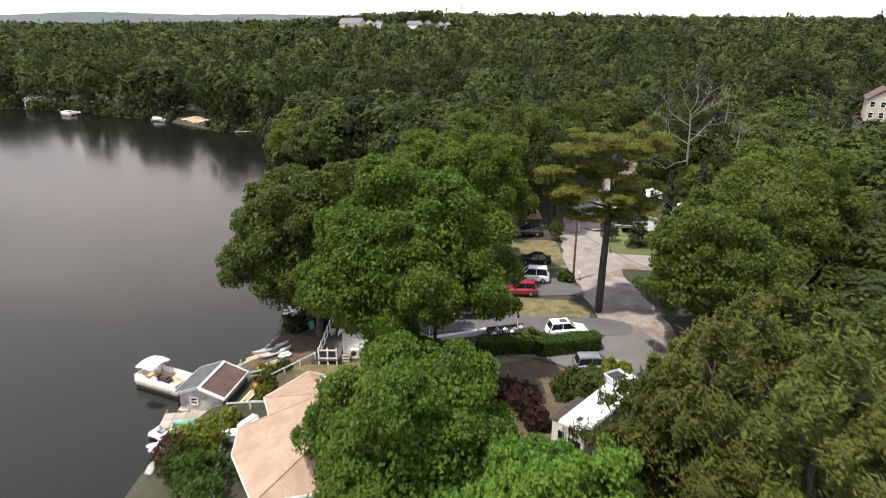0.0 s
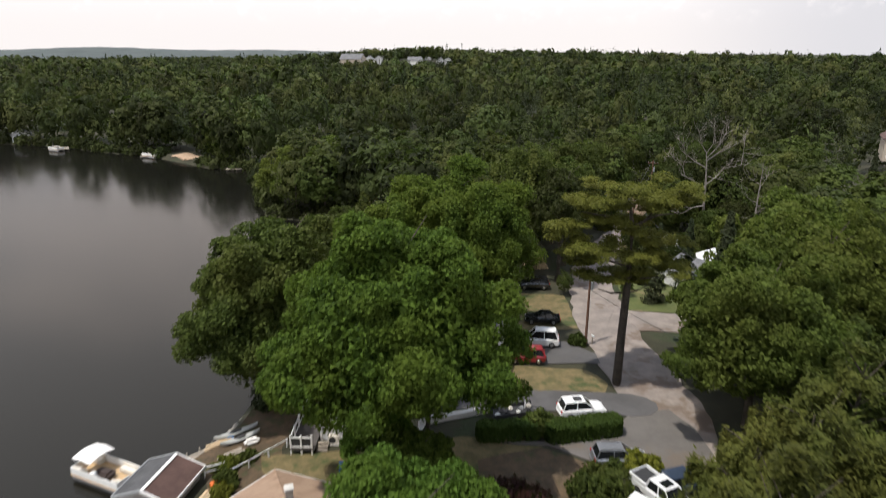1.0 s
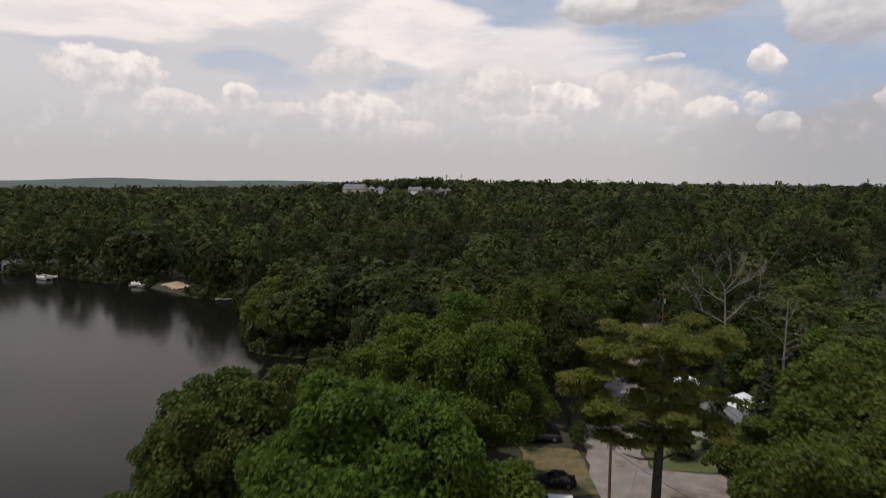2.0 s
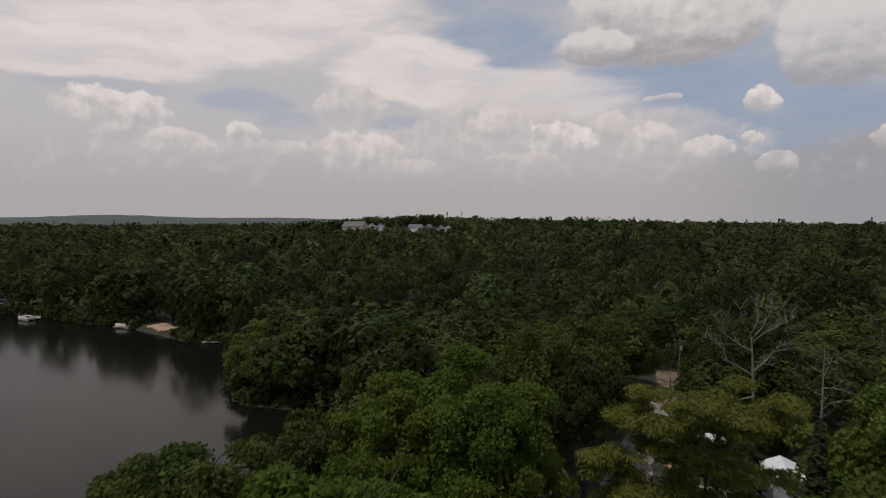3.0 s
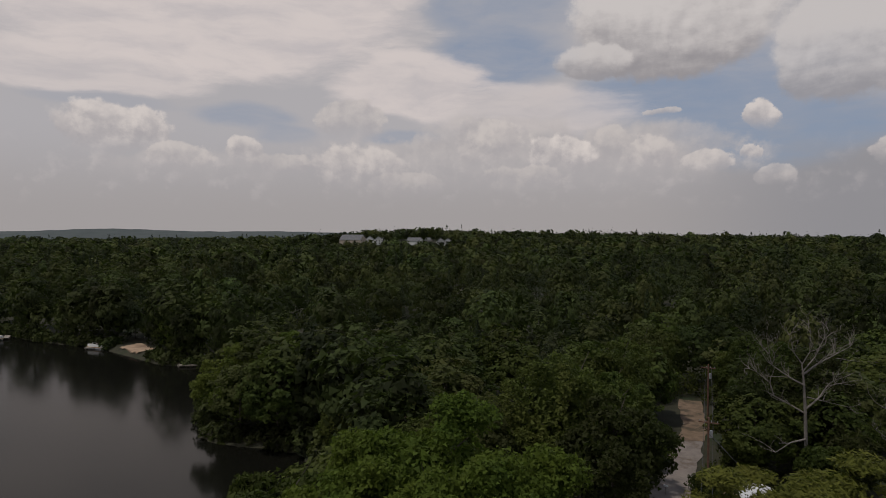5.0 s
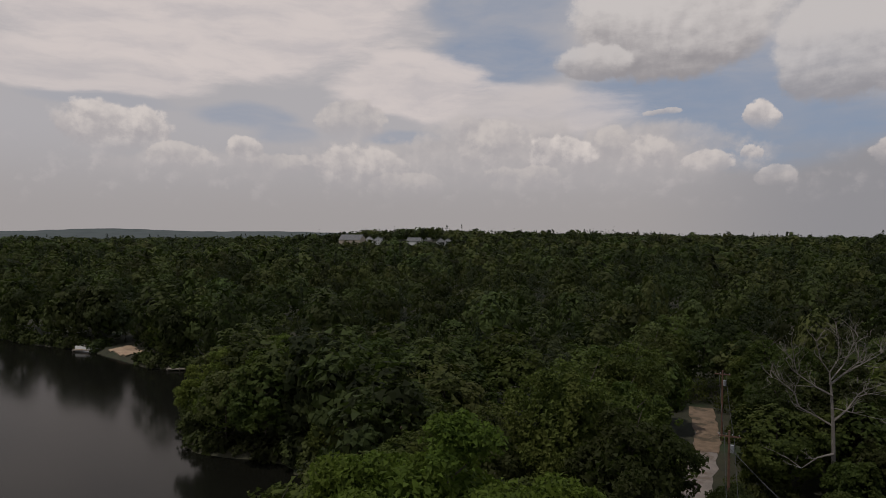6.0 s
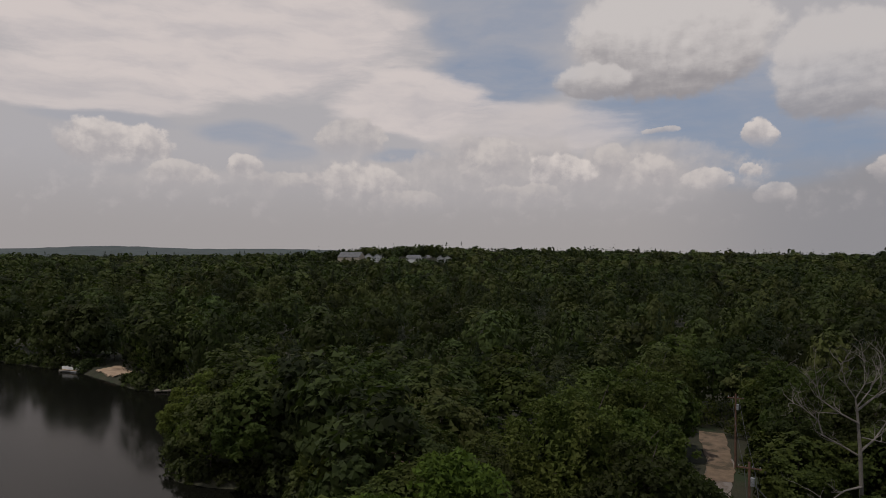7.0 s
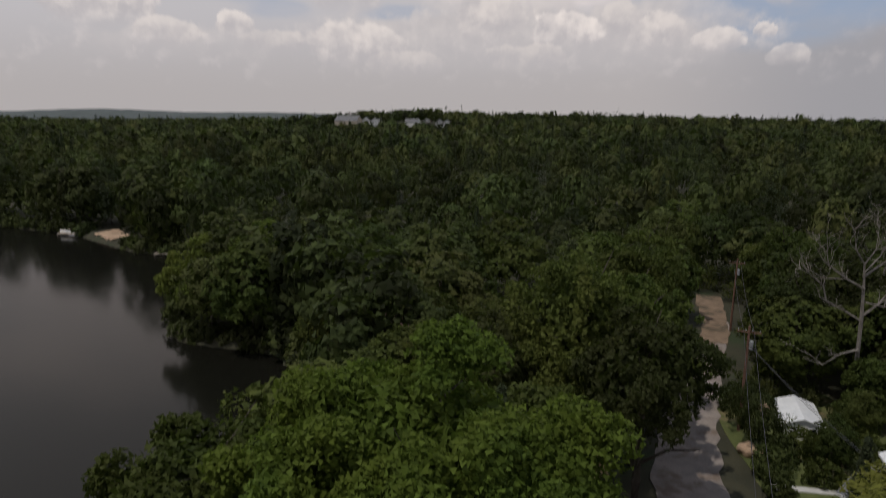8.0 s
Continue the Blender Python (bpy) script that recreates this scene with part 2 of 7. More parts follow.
def water_material():
    m = bpy.data.materials.new("lake_water")
    m.use_nodes = True
    n = Nodes(m.node_tree)
    at = n.add("ShaderNodeTexCoord").outputs["Object"]
    long = n.vec("MULTIPLY", at, (0.5, 1.0, 1.0))
    swell = n.noise(long, 0.35, 3, 0.5)
    ripple = n.noise(long, 1.9, 6, 0.66)
    relief = n.add("ShaderNodeBump")
    relief.inputs["Strength"].default_value, relief.inputs["Distance"].default_value = 0.08, 0.10
    n.link(n.math("ADD", swell, n.math("MULTIPLY", ripple, 0.5)), relief.inputs["Height"])
    body = n.add("ShaderNodeBsdfDiffuse")
    body.inputs["Color"].default_value = (0.008, 0.008, 0.006, 1)
    gloss = n.add("ShaderNodeBsdfGlossy")
    gloss.inputs["Color"].default_value = (0.53, 0.525, 0.52, 1)
    gloss.inputs["Roughness"].default_value = 0.12
    fresnel = n.add("ShaderNodeFresnel")
    fresnel.inputs["IOR"].default_value = 1.5
    for node in (gloss, fresnel):
        n.link(relief.outputs[0], node.inputs["Normal"])
    mix = n.add("ShaderNodeMixShader")
    n.link(fresnel.outputs[0], mix.inputs[0])
    n.link(body.outputs[0], mix.inputs[1])
    n.link(gloss.outputs[0], mix.inputs[2])
    out = n.add("ShaderNodeOutputMaterial")
    n.link(mix.outputs[0], out.inputs[0])
    return m


def shingle_material(name, dark, light, course=0.14):
    """Asphalt shingles: courses and tabs as fine relief, stained at two sizes."""
    m = bpy.data.materials.new(name)
    m.use_nodes = True
    n = Nodes(m.node_tree)
    at = n.add("ShaderNodeTexCoord").outputs["Object"]
    brick = n.add("ShaderNodeTexBrick")
    n.link(at, brick.inputs["Vector"])
    brick.inputs["Scale"].default_value = 1.0
    brick.inputs["Brick Width"].default_value, brick.inputs["Row Height"].default_value = 0.32, course
    brick.inputs["Mortar Size"].default_value = 0.012
    brick.inputs["Color1"].default_value, brick.inputs["Color2"].default_value = (0.75, 0.75, 0.75, 1), (1, 1, 1, 1)
    brick.inputs["Mortar"].default_value = (0.45, 0.45, 0.45, 1)
    stain = n.ramp(n.noise(at, 0.6, 5, 0.6), 0.3, 0.7)
    grain = n.noise(at, 30, 3, 0.6)
    colour = n.mix(n.math("ADD", n.math("MULTIPLY", stain, 0.7), n.math("MULTIPLY", grain, 0.3)), dark, light)
    colour = n.mix(0.5, colour, brick.outputs["Color"], "MULTIPLY")
    b = n.add("ShaderNodeBsdfPrincipled")
    n.link(colour, b.inputs["Base Color"])
    b.inputs["Roughness"].default_value = 0.9
    relief = n.add("ShaderNodeBump")
    relief.inputs["Strength"].default_value, relief.inputs["Distance"].default_value = 0.5, 0.01
    n.link(brick.outputs["Fac"], relief.inputs["Height"])
    n.link(relief.outputs[0], b.inputs["Normal"])
    out = n.add("ShaderNodeOutputMaterial")
    n.link(b.outputs[0], out.inputs[0])
    return m


LEAF_MAPLE = leaf("maple_leaves", (0.0316, 0.0685, 0.0113), (0.1112, 0.2094, 0.0308), (0.1075, 0.1683, 0.0237), patch=0.16)
LEAF_OAK = leaf("oak_leaves", (0.0246, 0.0371, 0.0085), (0.0646, 0.0883, 0.0192), (0.0654, 0.0739, 0.0170), tree_vary=0.35, through=0.3)
LEAF_LIGHT = leaf("light_oak_leaves", (0.0432, 0.0662, 0.0138), (0.1141, 0.1578, 0.0312), (0.1156, 0.1320, 0.0276), tree_vary=0.12)
LEAF_FAR = leaf("woodland_leaves", (0.0212, 0.0306, 0.0095), (0.0496, 0.0671, 0.0190), (0.0593, 0.0613, 0.0195), patch=0.045, tree_vary=0.56, through=0.3)
LEAF_WOODS = leaf("far_woodland_leaves", (0.0206, 0.0298, 0.0095), (0.0480, 0.0651, 0.0188), (0.0566, 0.0593, 0.0193), patch=0.02, tree_vary=0.72, joined=True, through=0.22)
NEEDLE = leaf("pine_needles", (0.0346, 0.0481, 0.0099), (0.0796, 0.1011, 0.0198), (0.0935, 0.0956, 0.0208), through=0.2)
LEAF_SUMMER = leaf("summer_leaves", (0.0326, 0.0580, 0.0098), (0.1077, 0.1667, 0.0266), (0.1052, 0.1352, 0.0204), patch=0.14)
NEEDLE_GOLD = leaf("golden_pine_needles", (0.0385, 0.0490, 0.0089), (0.1094, 0.1247, 0.0223), (0.1082, 0.1120, 0.0212), through=0.3)
NEEDLE_DARK = leaf("spruce_needles", (0.0092, 0.0149, 0.0077), (0.0329, 0.0451, 0.0187), (0.0359, 0.0390, 0.0172), through=0.12, tree_vary=0.4)
NEEDLE_WOODS = leaf("far_conifer_needles", (0.0123, 0.0186, 0.0089), (0.0281, 0.0395, 0.0168), (0.0317, 0.0370, 0.0164), through=0.12, tree_vary=0.4, joined=True)
LEAF_RED = leaf("red_leaves", (0.030, 0.013, 0.015), (0.070, 0.026, 0.029), (0.060, 0.022, 0.022))
LEAF_LIME = leaf("lime_leaves", (0.0590, 0.0862, 0.0123), (0.2036, 0.2250, 0.0311), (0.1651, 0.1638, 0.0269))
HEDGE = leaf("hedge_leaves", (0.0169, 0.0392, 0.0082), (0.0764, 0.1362, 0.0280), (0.0605, 0.1024, 0.0215), patch=0.5)
BARK = surface("bark", (0.035, 0.028, 0.022), (0.10, 0.082, 0.065), 1.5, 0.95, 0.8, 9, depth=0.06)
DEADWOOD = surface("dead_wood", (0.10, 0.088, 0.076), (0.24, 0.215, 0.19), 1.0, 0.9, 0.5, 8)
FOREST_FLOOR = surface("forest_floor", (0.020, 0.021, 0.010), (0.046, 0.042, 0.021), 0.35, 0.95, 0.6, 4, spots=(0.024, 0.036, 0.011))
DRY_LAWN = surface("dry_lawn", (0.075, 0.07, 0.026), (0.20, 0.145, 0.07), 0.9, 0.95, 0.8, 5, spots=(0.055, 0.07, 0.02))
GREEN_LAWN = surface("green_lawn", (0.055, 0.075, 0.018), (0.11, 0.12, 0.035), 0.6, 0.95, 0.6, 8, spots=(0.16, 0.125, 0.06))
ASPHALT = surface("asphalt", (0.062, 0.059, 0.060), (0.105, 0.10, 0.10), 0.4, 0.95, 0.3, 14, spots=(0.085, 0.08, 0.078))
OLD_ASPHALT = surface("worn_asphalt", (0.095, 0.086, 0.080), (0.14, 0.127, 0.118), 0.5, 0.95, 0.4, 8, spots=(0.13, 0.105, 0.085))
OLD_ROAD = surface("sandy_road", (0.165, 0.14, 0.125), (0.29, 0.245, 0.215), 0.6, 0.95, 0.5, 6, spots=(0.15, 0.112, 0.088))
DIRT = surface("tan_dirt", (0.13, 0.088, 0.058), (0.26, 0.18, 0.118), 0.8, 0.95, 0.6, 6, spots=(0.085, 0.065, 0.04))
SAND = surface("sand", (0.30, 0.20, 0.13), (0.50, 0.36, 0.25), 0.6, 0.95, 0.4, 9)
MULCH = surface("brown_mulch", (0.045, 0.034, 0.020), (0.13, 0.085, 0.048), 1.2, 0.95, 0.8, 5, spots=(0.05, 0.055, 0.02))
CONCRETE = surface("concrete", (0.40, 0.385, 0.36), (0.62, 0.60, 0.57), 0.8, 0.85, 0.25, 12)
STONE = surface("stone", (0.16, 0.15, 0.135), (0.40, 0.37, 0.33), 2.0, 0.9, 0.6, 9, vary=0.25)
SHINGLE_TAN = shingle_material("tan_shingles", (0.27, 0.175, 0.118), (0.40, 0.28, 0.20))
SHINGLE_GREY = shingle_material("grey_shingles", (0.10, 0.10, 0.105), (0.20, 0.20, 0.205))
SHINGLE_DARK = shingle_material("dark_grey_shingles", (0.045, 0.046, 0.05), (0.10, 0.10, 0.105))
SHINGLE_BROWN = shingle_material("brown_shingles", (0.07, 0.038, 0.032), (0.13, 0.075, 0.062))
SIDING = surface("white_siding", (0.58, 0.58, 0.58), (0.78, 0.78, 0.77), 0.8, 0.6, 0.2, 6)
SIDING_GREY = surface("grey_siding", (0.36, 0.365, 0.37), (0.52, 0.52, 0.52), 0.8, 0.6, 0.2, 6)
SIDING_WEATHERED = surface("weathered_beige_siding", (0.22, 0.205, 0.19), (0.44, 0.42, 0.395), 1.1, 0.7, 0.3, 7, spots=(0.17, 0.15, 0.13))
SIDING_RED = surface("weathered_red_siding", (0.16, 0.065, 0.04), (0.32, 0.16, 0.10), 0.9, 0.8, 0.3, 6)
SIDING_TAN = surface("tan_siding", (0.34, 0.29, 0.235), (0.46, 0.40, 0.33), 0.8, 0.7, 0.2, 6)
TRIM = surface("white_trim", (0.62, 0.61, 0.60), (0.82, 0.81, 0.80), 2.0, 0.5, 0.1, 12)
METAL_ROOF = surface("white_metal_roof", (0.60, 0.61, 0.62), (0.80, 0.80, 0.80), 1.5, 0.4, 0.1, 8)
PLANK = surface("weathered_planks", (0.20, 0.17, 0.14), (0.42, 0.37, 0.31), 1.6, 0.85, 0.5, 10, vary=0.2)
PLANK_NEW = surface("raw_planks", (0.42, 0.30, 0.18), (0.60, 0.46, 0.30), 1.6, 0.8, 0.4, 10, vary=0.2)
POLE_WOOD = surface("creosoted_wood", (0.10, 0.052, 0.035), (0.20, 0.11, 0.075), 1.5, 0.9, 0.5, 12)
DECK_DARK = surface("dark_deck", (0.05, 0.045, 0.045), (0.10, 0.09, 0.085), 1.5, 0.8, 0.4, 10)
GLASS_DARK = plain("dark_glass", (0.012, 0.014, 0.016), 0.06)
RUBBER = plain("rubber", (0.02, 0.02, 0.02), 0.8)
CHROME = plain("bright_metal", (0.55, 0.55, 0.56), 0.3, 1.0)
PAINT_WHITE = plain("white_car_paint", (0.80, 0.80, 0.80), 0.28, 0.0, 0.6)
PAINT_RED = plain("red_car_paint", (0.24, 0.010, 0.016), 0.28, 0.0, 0.7)
PAINT_BLACK = plain("black_car_paint", (0.012, 0.013, 0.015), 0.25, 0.0, 0.7)
PAINT_SILVER = plain("silver_car_paint", (0.30, 0.31, 0.33), 0.35, 0.7, 0.6)
PAINT_BLUE = plain("dark_blue_paint", (0.03, 0.045, 0.075), 0.28, 0.0, 0.7)
LAMP_RED = plain("tail_lamp_plastic", (0.40, 0.012, 0.012), 0.25)
LAMP_CLEAR = plain("head_lamp_plastic", (0.70, 0.70, 0.68), 0.15)
GEL_WHITE = plain("white_fibreglass", (0.76, 0.76, 0.74), 0.35)
GEL_CREAM = plain("cream_fibreglass", (0.68, 0.63, 0.55), 0.4)
KAYAK_GREEN = plain("green_plastic", (0.07, 0.28, 0.20), 0.45)
KAYAK_GREY = plain("grey_plastic", (0.42, 0.43, 0.42), 0.5)
CANVAS = plain("white_canvas", (0.74, 0.72, 0.70), 0.85)
CANVAS_TAN = plain("tan_vinyl", (0.52, 0.36, 0.20), 0.6)
CANVAS_DARK = plain("dark_brown_cover", (0.045, 0.03, 0.026), 0.8)
BLUE = plain("blue_plastic", (0.06, 0.22, 0.55), 0.5)
ORANGE = plain("orange_plastic", (0.70, 0.16, 0.03), 0.5)
GREEN = plain("bright_green_plastic", (0.06, 0.42, 0.06), 0.5)
RED = plain("red_plastic", (0.45, 0.03, 0.03), 0.5)
DARK = plain("dark_paint", (0.03, 0.03, 0.032), 0.6)
GREY_PAINT = plain("grey_paint", (0.30, 0.31, 0.32), 0.5)
WIRE = plain("cable", (0.04, 0.04, 0.045), 0.6)
WATER = water_material()


# ---- mesh helpers ----
def part(name, bm, material, parent=None, label=""):
    """One mesh object from a bmesh, under a thing or a part."""
    me = bpy.data.meshes.new(name)
    bm.normal_update()
    bm.to_mesh(me)
    bm.free()
    me.materials.append(material)
    ob = new(name, me)
    ob.parent = parent
    if label:
        ob["label"] = label
    return ob


def thing(name, m, label, category, group="", kind=""):
    ob = new(name)
    ob.empty_display_size = 0.3
    ob.matrix_basis = m
    return tagged(ob, label, category, group, kind)


def quads_mesh(name, crown, material, tones=None):
    """A mesh of loose leaves: four-cornered ones (count, 4, 3) and the three-cornered ones (count, 3, 3) inside."""
    quads, tris = crown
    me = bpy.data.meshes.new(name)
    nq, nt = len(quads), len(tris)
    me.vertices.add(nq * 4 + nt * 3)
    me.vertices.foreach_set("co", np.concatenate([np.ravel(quads), np.ravel(tris)]).astype(np.float32))
    me.loops.add(nq * 4 + nt * 3)
    me.loops.foreach_set("vertex_index", np.arange(nq * 4 + nt * 3, dtype=np.int32))
    me.polygons.add(nq + nt)
    starts = np.concatenate([np.arange(nq) * 4, nq * 4 + np.arange(nt) * 3]).astype(np.int32)
    me.polygons.foreach_set("loop_start", starts)
    me.polygons.foreach_set("loop_total", np.concatenate([np.full(nq, 4), np.full(nt, 3)]).astype(np.int32))
    me.update(calc_edges=True)
    if tones is not None:
        me.attributes.new("tree_tone", "FLOAT", "FACE").data.foreach_set("value", tones.astype(np.float32))
    me.materials.append(material)
    return me


def box(bm, x, y, z, sx, sy, sz, rz=0.0, rx=0.0, ry=0.0, bevel=0.0, taper=1.0):
    """A box with its centre at x, y, z."""
    made = bmesh.ops.create_cube(bm, size=1)["verts"]
    for v in made:
        k = taper if v.co.z > 0 else 1.0
        v.co = Vector((v.co.x * sx * k, v.co.y * sy * k, v.co.z * sz))
    if bevel:
        edges = list({e for v in made for e in v.link_edges})
        done = bmesh.ops.bevel(bm, geom=edges, offset=bevel, segments=2, affect="EDGES")
        made = list({v for f in done["faces"] for v in f.verts} | {v for v in made if v.is_valid})
    m = pose(x, y, z, rx, ry, rz)
    for v in made:
        v.co = m @ v.co
    return made


def tube(bm, points, radii, sides=8, caps=True):
    """A round bar through points, tapering by the radii."""
    rings = []
    for k, p in enumerate(points):
        a, b = Vector(points[max(k - 1, 0)]), Vector(points[min(k + 1, len(points) - 1)])
        turn = (b - a).to_track_quat("Z", "Y").to_matrix()
        r = radii[k] if hasattr(radii, "__len__") else radii
        rings.append([bm.verts.new(Vector(p) + turn @ Vector((r * math.cos(t), r * math.sin(t), 0)))
                      for t in (2 * math.pi * s / sides for s in range(sides))])
    for one, two in zip(rings, rings[1:]):
        for s in range(sides):
            bm.faces.new((one[s], one[(s + 1) % sides], two[(s + 1) % sides], two[s]))
    if caps:
        bm.faces.new(rings[0][::-1])
        bm.faces.new(rings[-1])


def slab(bm, outline, z0, z1):
    """A flat plate with an outline of (x, y) between two heights."""
    low = [bm.verts.new((x, y, z0)) for x, y in outline]
    high = [bm.verts.new((x, y, z1)) for x, y in outline]
    bm.faces.new(low[::-1])
    bm.faces.new(high)
    for k in range(len(outline)):
        j = (k + 1) % len(outline)
        bm.faces.new((low[k], low[j], high[j], high[k]))


def loft(bm, rings, close=True):
    """A skin over rings of equally many points."""
    made = [[bm.verts.new(p) for p in ring] for ring in rings]
    for one, two in zip(made, made[1:]):
        for s in range(len(one)):
            j = (s + 1) % len(one)
            bm.faces.new((one[s], one[j], two[j], two[s]))
    if close:
        bm.faces.new(made[0][::-1])
        bm.faces.new(made[-1])


# ---- land and water ----
GROUND = 1.2
SHORE = [(-30, -260), (-25, 20), (-23.4, 43.5), (-22.6, 48), (-21.4, 56), (-20.2, 60), (-18.8, 64), (-18.2, 70.5), (-15.5, 80), (-13, 95), (-10.5, 110), (-7.5, 119),
         (-6.5, 123.5), (-8.6, 126.6), (-15.2, 129.6), (-18, 134), (-20.4, 138), (-24, 140), (-29, 141), (-35, 142.6), (-38.8, 146), (-41, 152), (-45, 165), (-51, 180),
         (-56, 193), (-60, 199.6), (-70.5, 201), (-79, 208), (-88.5, 215.5), (-100, 225), (-112, 229), (-125, 235), (-140, 245), (-165, 252), (-200, 258), (-260, 256), (-400, 240), (-520, 100), (-520, -260)]


def shore_distance(x, y):
    """Metres from the shore line, for arrays: positive on land."""
    x, y = np.asarray(x, float), np.asarray(y, float)
    best, inside = np.full(x.shape, 1e9), np.zeros(x.shape, bool)
    for (ax, ay), (bx, by) in zip(SHORE, SHORE[1:] + SHORE[:1]):
        dx, dy = bx - ax, by - ay
        t = np.clip(((x - ax) * dx + (y - ay) * dy) / (dx * dx + dy * dy), 0, 1)
        best = np.minimum(best, np.hypot(x - ax - t * dx, y - ay - t * dy))
        if ay != by:
            cross = (ay > y) != (by > y)
            inside ^= cross & (x < (bx - ax) * (y - ay) / (by - ay) + ax)
    return np.where(inside, -best, best)


def smooth(a, b, v):
    t = np.clip((np.asarray(v, float) - a) / (b - a), 0, 1)
    return t * t * (3 - 2 * t)


def land_height(x, y):
    x, y = np.asarray(x, float), np.asarray(y, float)
    d = shore_distance(x, y)
    z = np.where(d > 0, np.minimum(GROUND, 0.15 + d * 0.9), np.maximum(-2.5, d * 0.35))
    away = np.hypot(x, y - 60)
    bearing = np.degrees(np.arctan2(x, np.maximum(y, 1.0)))
    hill = 0.55 + 0.45 * smooth(-14, -6.5, bearing)
    rise = 3.5 * smooth(150, 330, away) + (11 * smooth(420, 860, away) - 5 * smooth(880, 1500, away)) * hill
    rise = rise + hill * smooth(300, 800, away) * (2.5 * np.sin(x * 0.006 + 1.3) + 2.0 * np.sin(y * 0.008 + x * 0.004))
    rise = rise + 7.0 * np.exp(-((x + 60) / 95) ** 2 - ((y - 850) / 70) ** 2)
    return z + rise * np.clip(d / 30, 0, 1)


def graded(dense_from, dense_to, step, low, high):
    """Grid lines, even in the middle and widening outwards."""
    mid = list(np.arange(dense_from, dense_to + 0.1, step))
    out, gap = [], step
    while mid[-1] + gap < high:
        gap *= 1.28
        mid.append(mid[-1] + gap)
    gap = step
    while mid[0] - gap > low:
        gap *= 1.28
        mid.insert(0, mid[0] - gap)
    return np.array(mid)


def make_ground():
    xs, ys = graded(-160, 110, 2.0, -4200, 4200), graded(-10, 280, 2.0, -1500, 4600)
    gx, gy = np.meshgrid(xs, ys)
    gz = land_height(gx, gy)
    me = bpy.data.meshes.new("ground")
    w, h = len(xs), len(ys)
    ids = np.arange(w * h).reshape(h, w)
    faces = np.stack([ids[:-1, :-1], ids[:-1, 1:], ids[1:, 1:], ids[1:, :-1]], -1).reshape(-1, 4)
    me.from_pydata(np.stack([gx, gy, gz], -1).reshape(-1, 3).tolist(), [], faces.tolist())
    me.polygons.foreach_set("use_smooth", [True] * len(faces))
    me.materials.append(FOREST_FLOOR)
    tagged(new("ground", me), "dark leaf-littered woodland ground sloping to the lake", "ground", kind="structure")


def make_water():
    bm = bmesh.new()
    vs = [bm.verts.new(p) for p in ((-900, -600, 0), (20, -600, 0), (20, 300, 0), (-900, 300, 0))]
    bm.faces.new(vs)
    tagged(part("water", bm, WATER), "dark calm lake water reflecting the cloudy sky", "lake", kind="structure")


def patch(name, outline, z, material, label, category, wobble=0.25, step=1.6, drape=False):
    """A thin sheet of lawn, gravel or asphalt, with a slightly uneven edge."""
    rng = random.Random(name + str(outline[0]))
    edge = []
    for (ax, ay), (bx, by) in zip(outline, outline[1:] + outline[:1]):
        n = max(1, int(math.hypot(bx - ax, by - ay) / step))
        for k in range(n):
            edge.append((ax + (bx - ax) * k / n + rng.uniform(-wobble, wobble), ay + (by - ay) * k / n + rng.uniform(-wobble, wobble)))
    bm = bmesh.new()
    if drape:
        xs, ys = [p[0] for p in edge], [p[1] for p in edge]
        cells = {}
        for gx, gy in itertools.product(np.arange(min(xs), max(xs), 0.6), np.arange(min(ys), max(ys), 0.6)):
            odd = sum((ay > gy) != (by > gy) and gx < (bx - ax) * (gy - ay) / (by - ay) + ax for (ax, ay), (bx, by) in zip(edge, edge[1:] + edge[:1]))
            if odd % 2:
                corner = []
                for px, py in ((gx, gy), (gx + 0.6, gy), (gx + 0.6, gy + 0.6), (gx, gy + 0.6)):
                    key = (round(px, 2), round(py, 2))
                    if key not in cells:
                        cells[key] = bm.verts.new((px, py, float(land_height([px], [py])[0]) + 0.12))
                    corner.append(cells[key])
                bm.faces.new(corner)
    else:
        slab(bm, edge, z - 0.2, z)
    return tagged(part(name, bm, material), label, category, kind="structure")


make_ground()
make_water()

ROAD_LINE = [(19.5, 58), (21.8, 65), (21.2, 74), (20.5, 82), (20.6, 90), (21.6, 100), (23.1, 107.6), (27.6, 118.8), (32.3, 128), (36.9, 137.4), (42.4, 149.4), (46, 161)]
ROAD_HALF = [3.6, 3.9, 3.6, 3.5, 3.5, 3.1, 2.9, 2.6, 2.2, 1.9, 1.7, 1.8]


def road_outline(line, halves):
    left, right = [], []
    for k, (x, y) in enumerate(line):
        (ax, ay), (bx, by) = line[max(k - 1, 0)], line[min(k + 1, len(line) - 1)]
        d = math.hypot(bx - ax, by - ay)
        nx, ny = -(by - ay) / d * halves[k], (bx - ax) / d * halves[k]
        left.append((x + nx, y + ny))
        right.append((x - nx, y - ny))
    return left + right[::-1]


patch("lawn", [(-15, 58.5), (-13, 54.5), (0, 50), (3, 56), (9, 60.2), (8, 61.6), (2, 61.6), (-2, 60), (-6, 59.6)], GROUND + 0.03, DRY_LAWN, "dry straw-brown lawn beside the lake cottages", "lawn")
patch("lawn", [(-1.5, 65.4), (4.5, 67.4), (4.3, 66.2), (0, 64.4)], GROUND + 0.06, GREEN_LAWN, "small green lawn strip beside the white walkway", "lawn", 0.1)
patch("lawn", [(3, 72.6), (7.5, 75.2), (15.8, 74.2), (17.6, 71.4), (16.4, 69.4), (2.0, 70.2)], GROUND + 0.05, DRY_LAWN, "sun-scorched grass strip along the lane", "lawn")
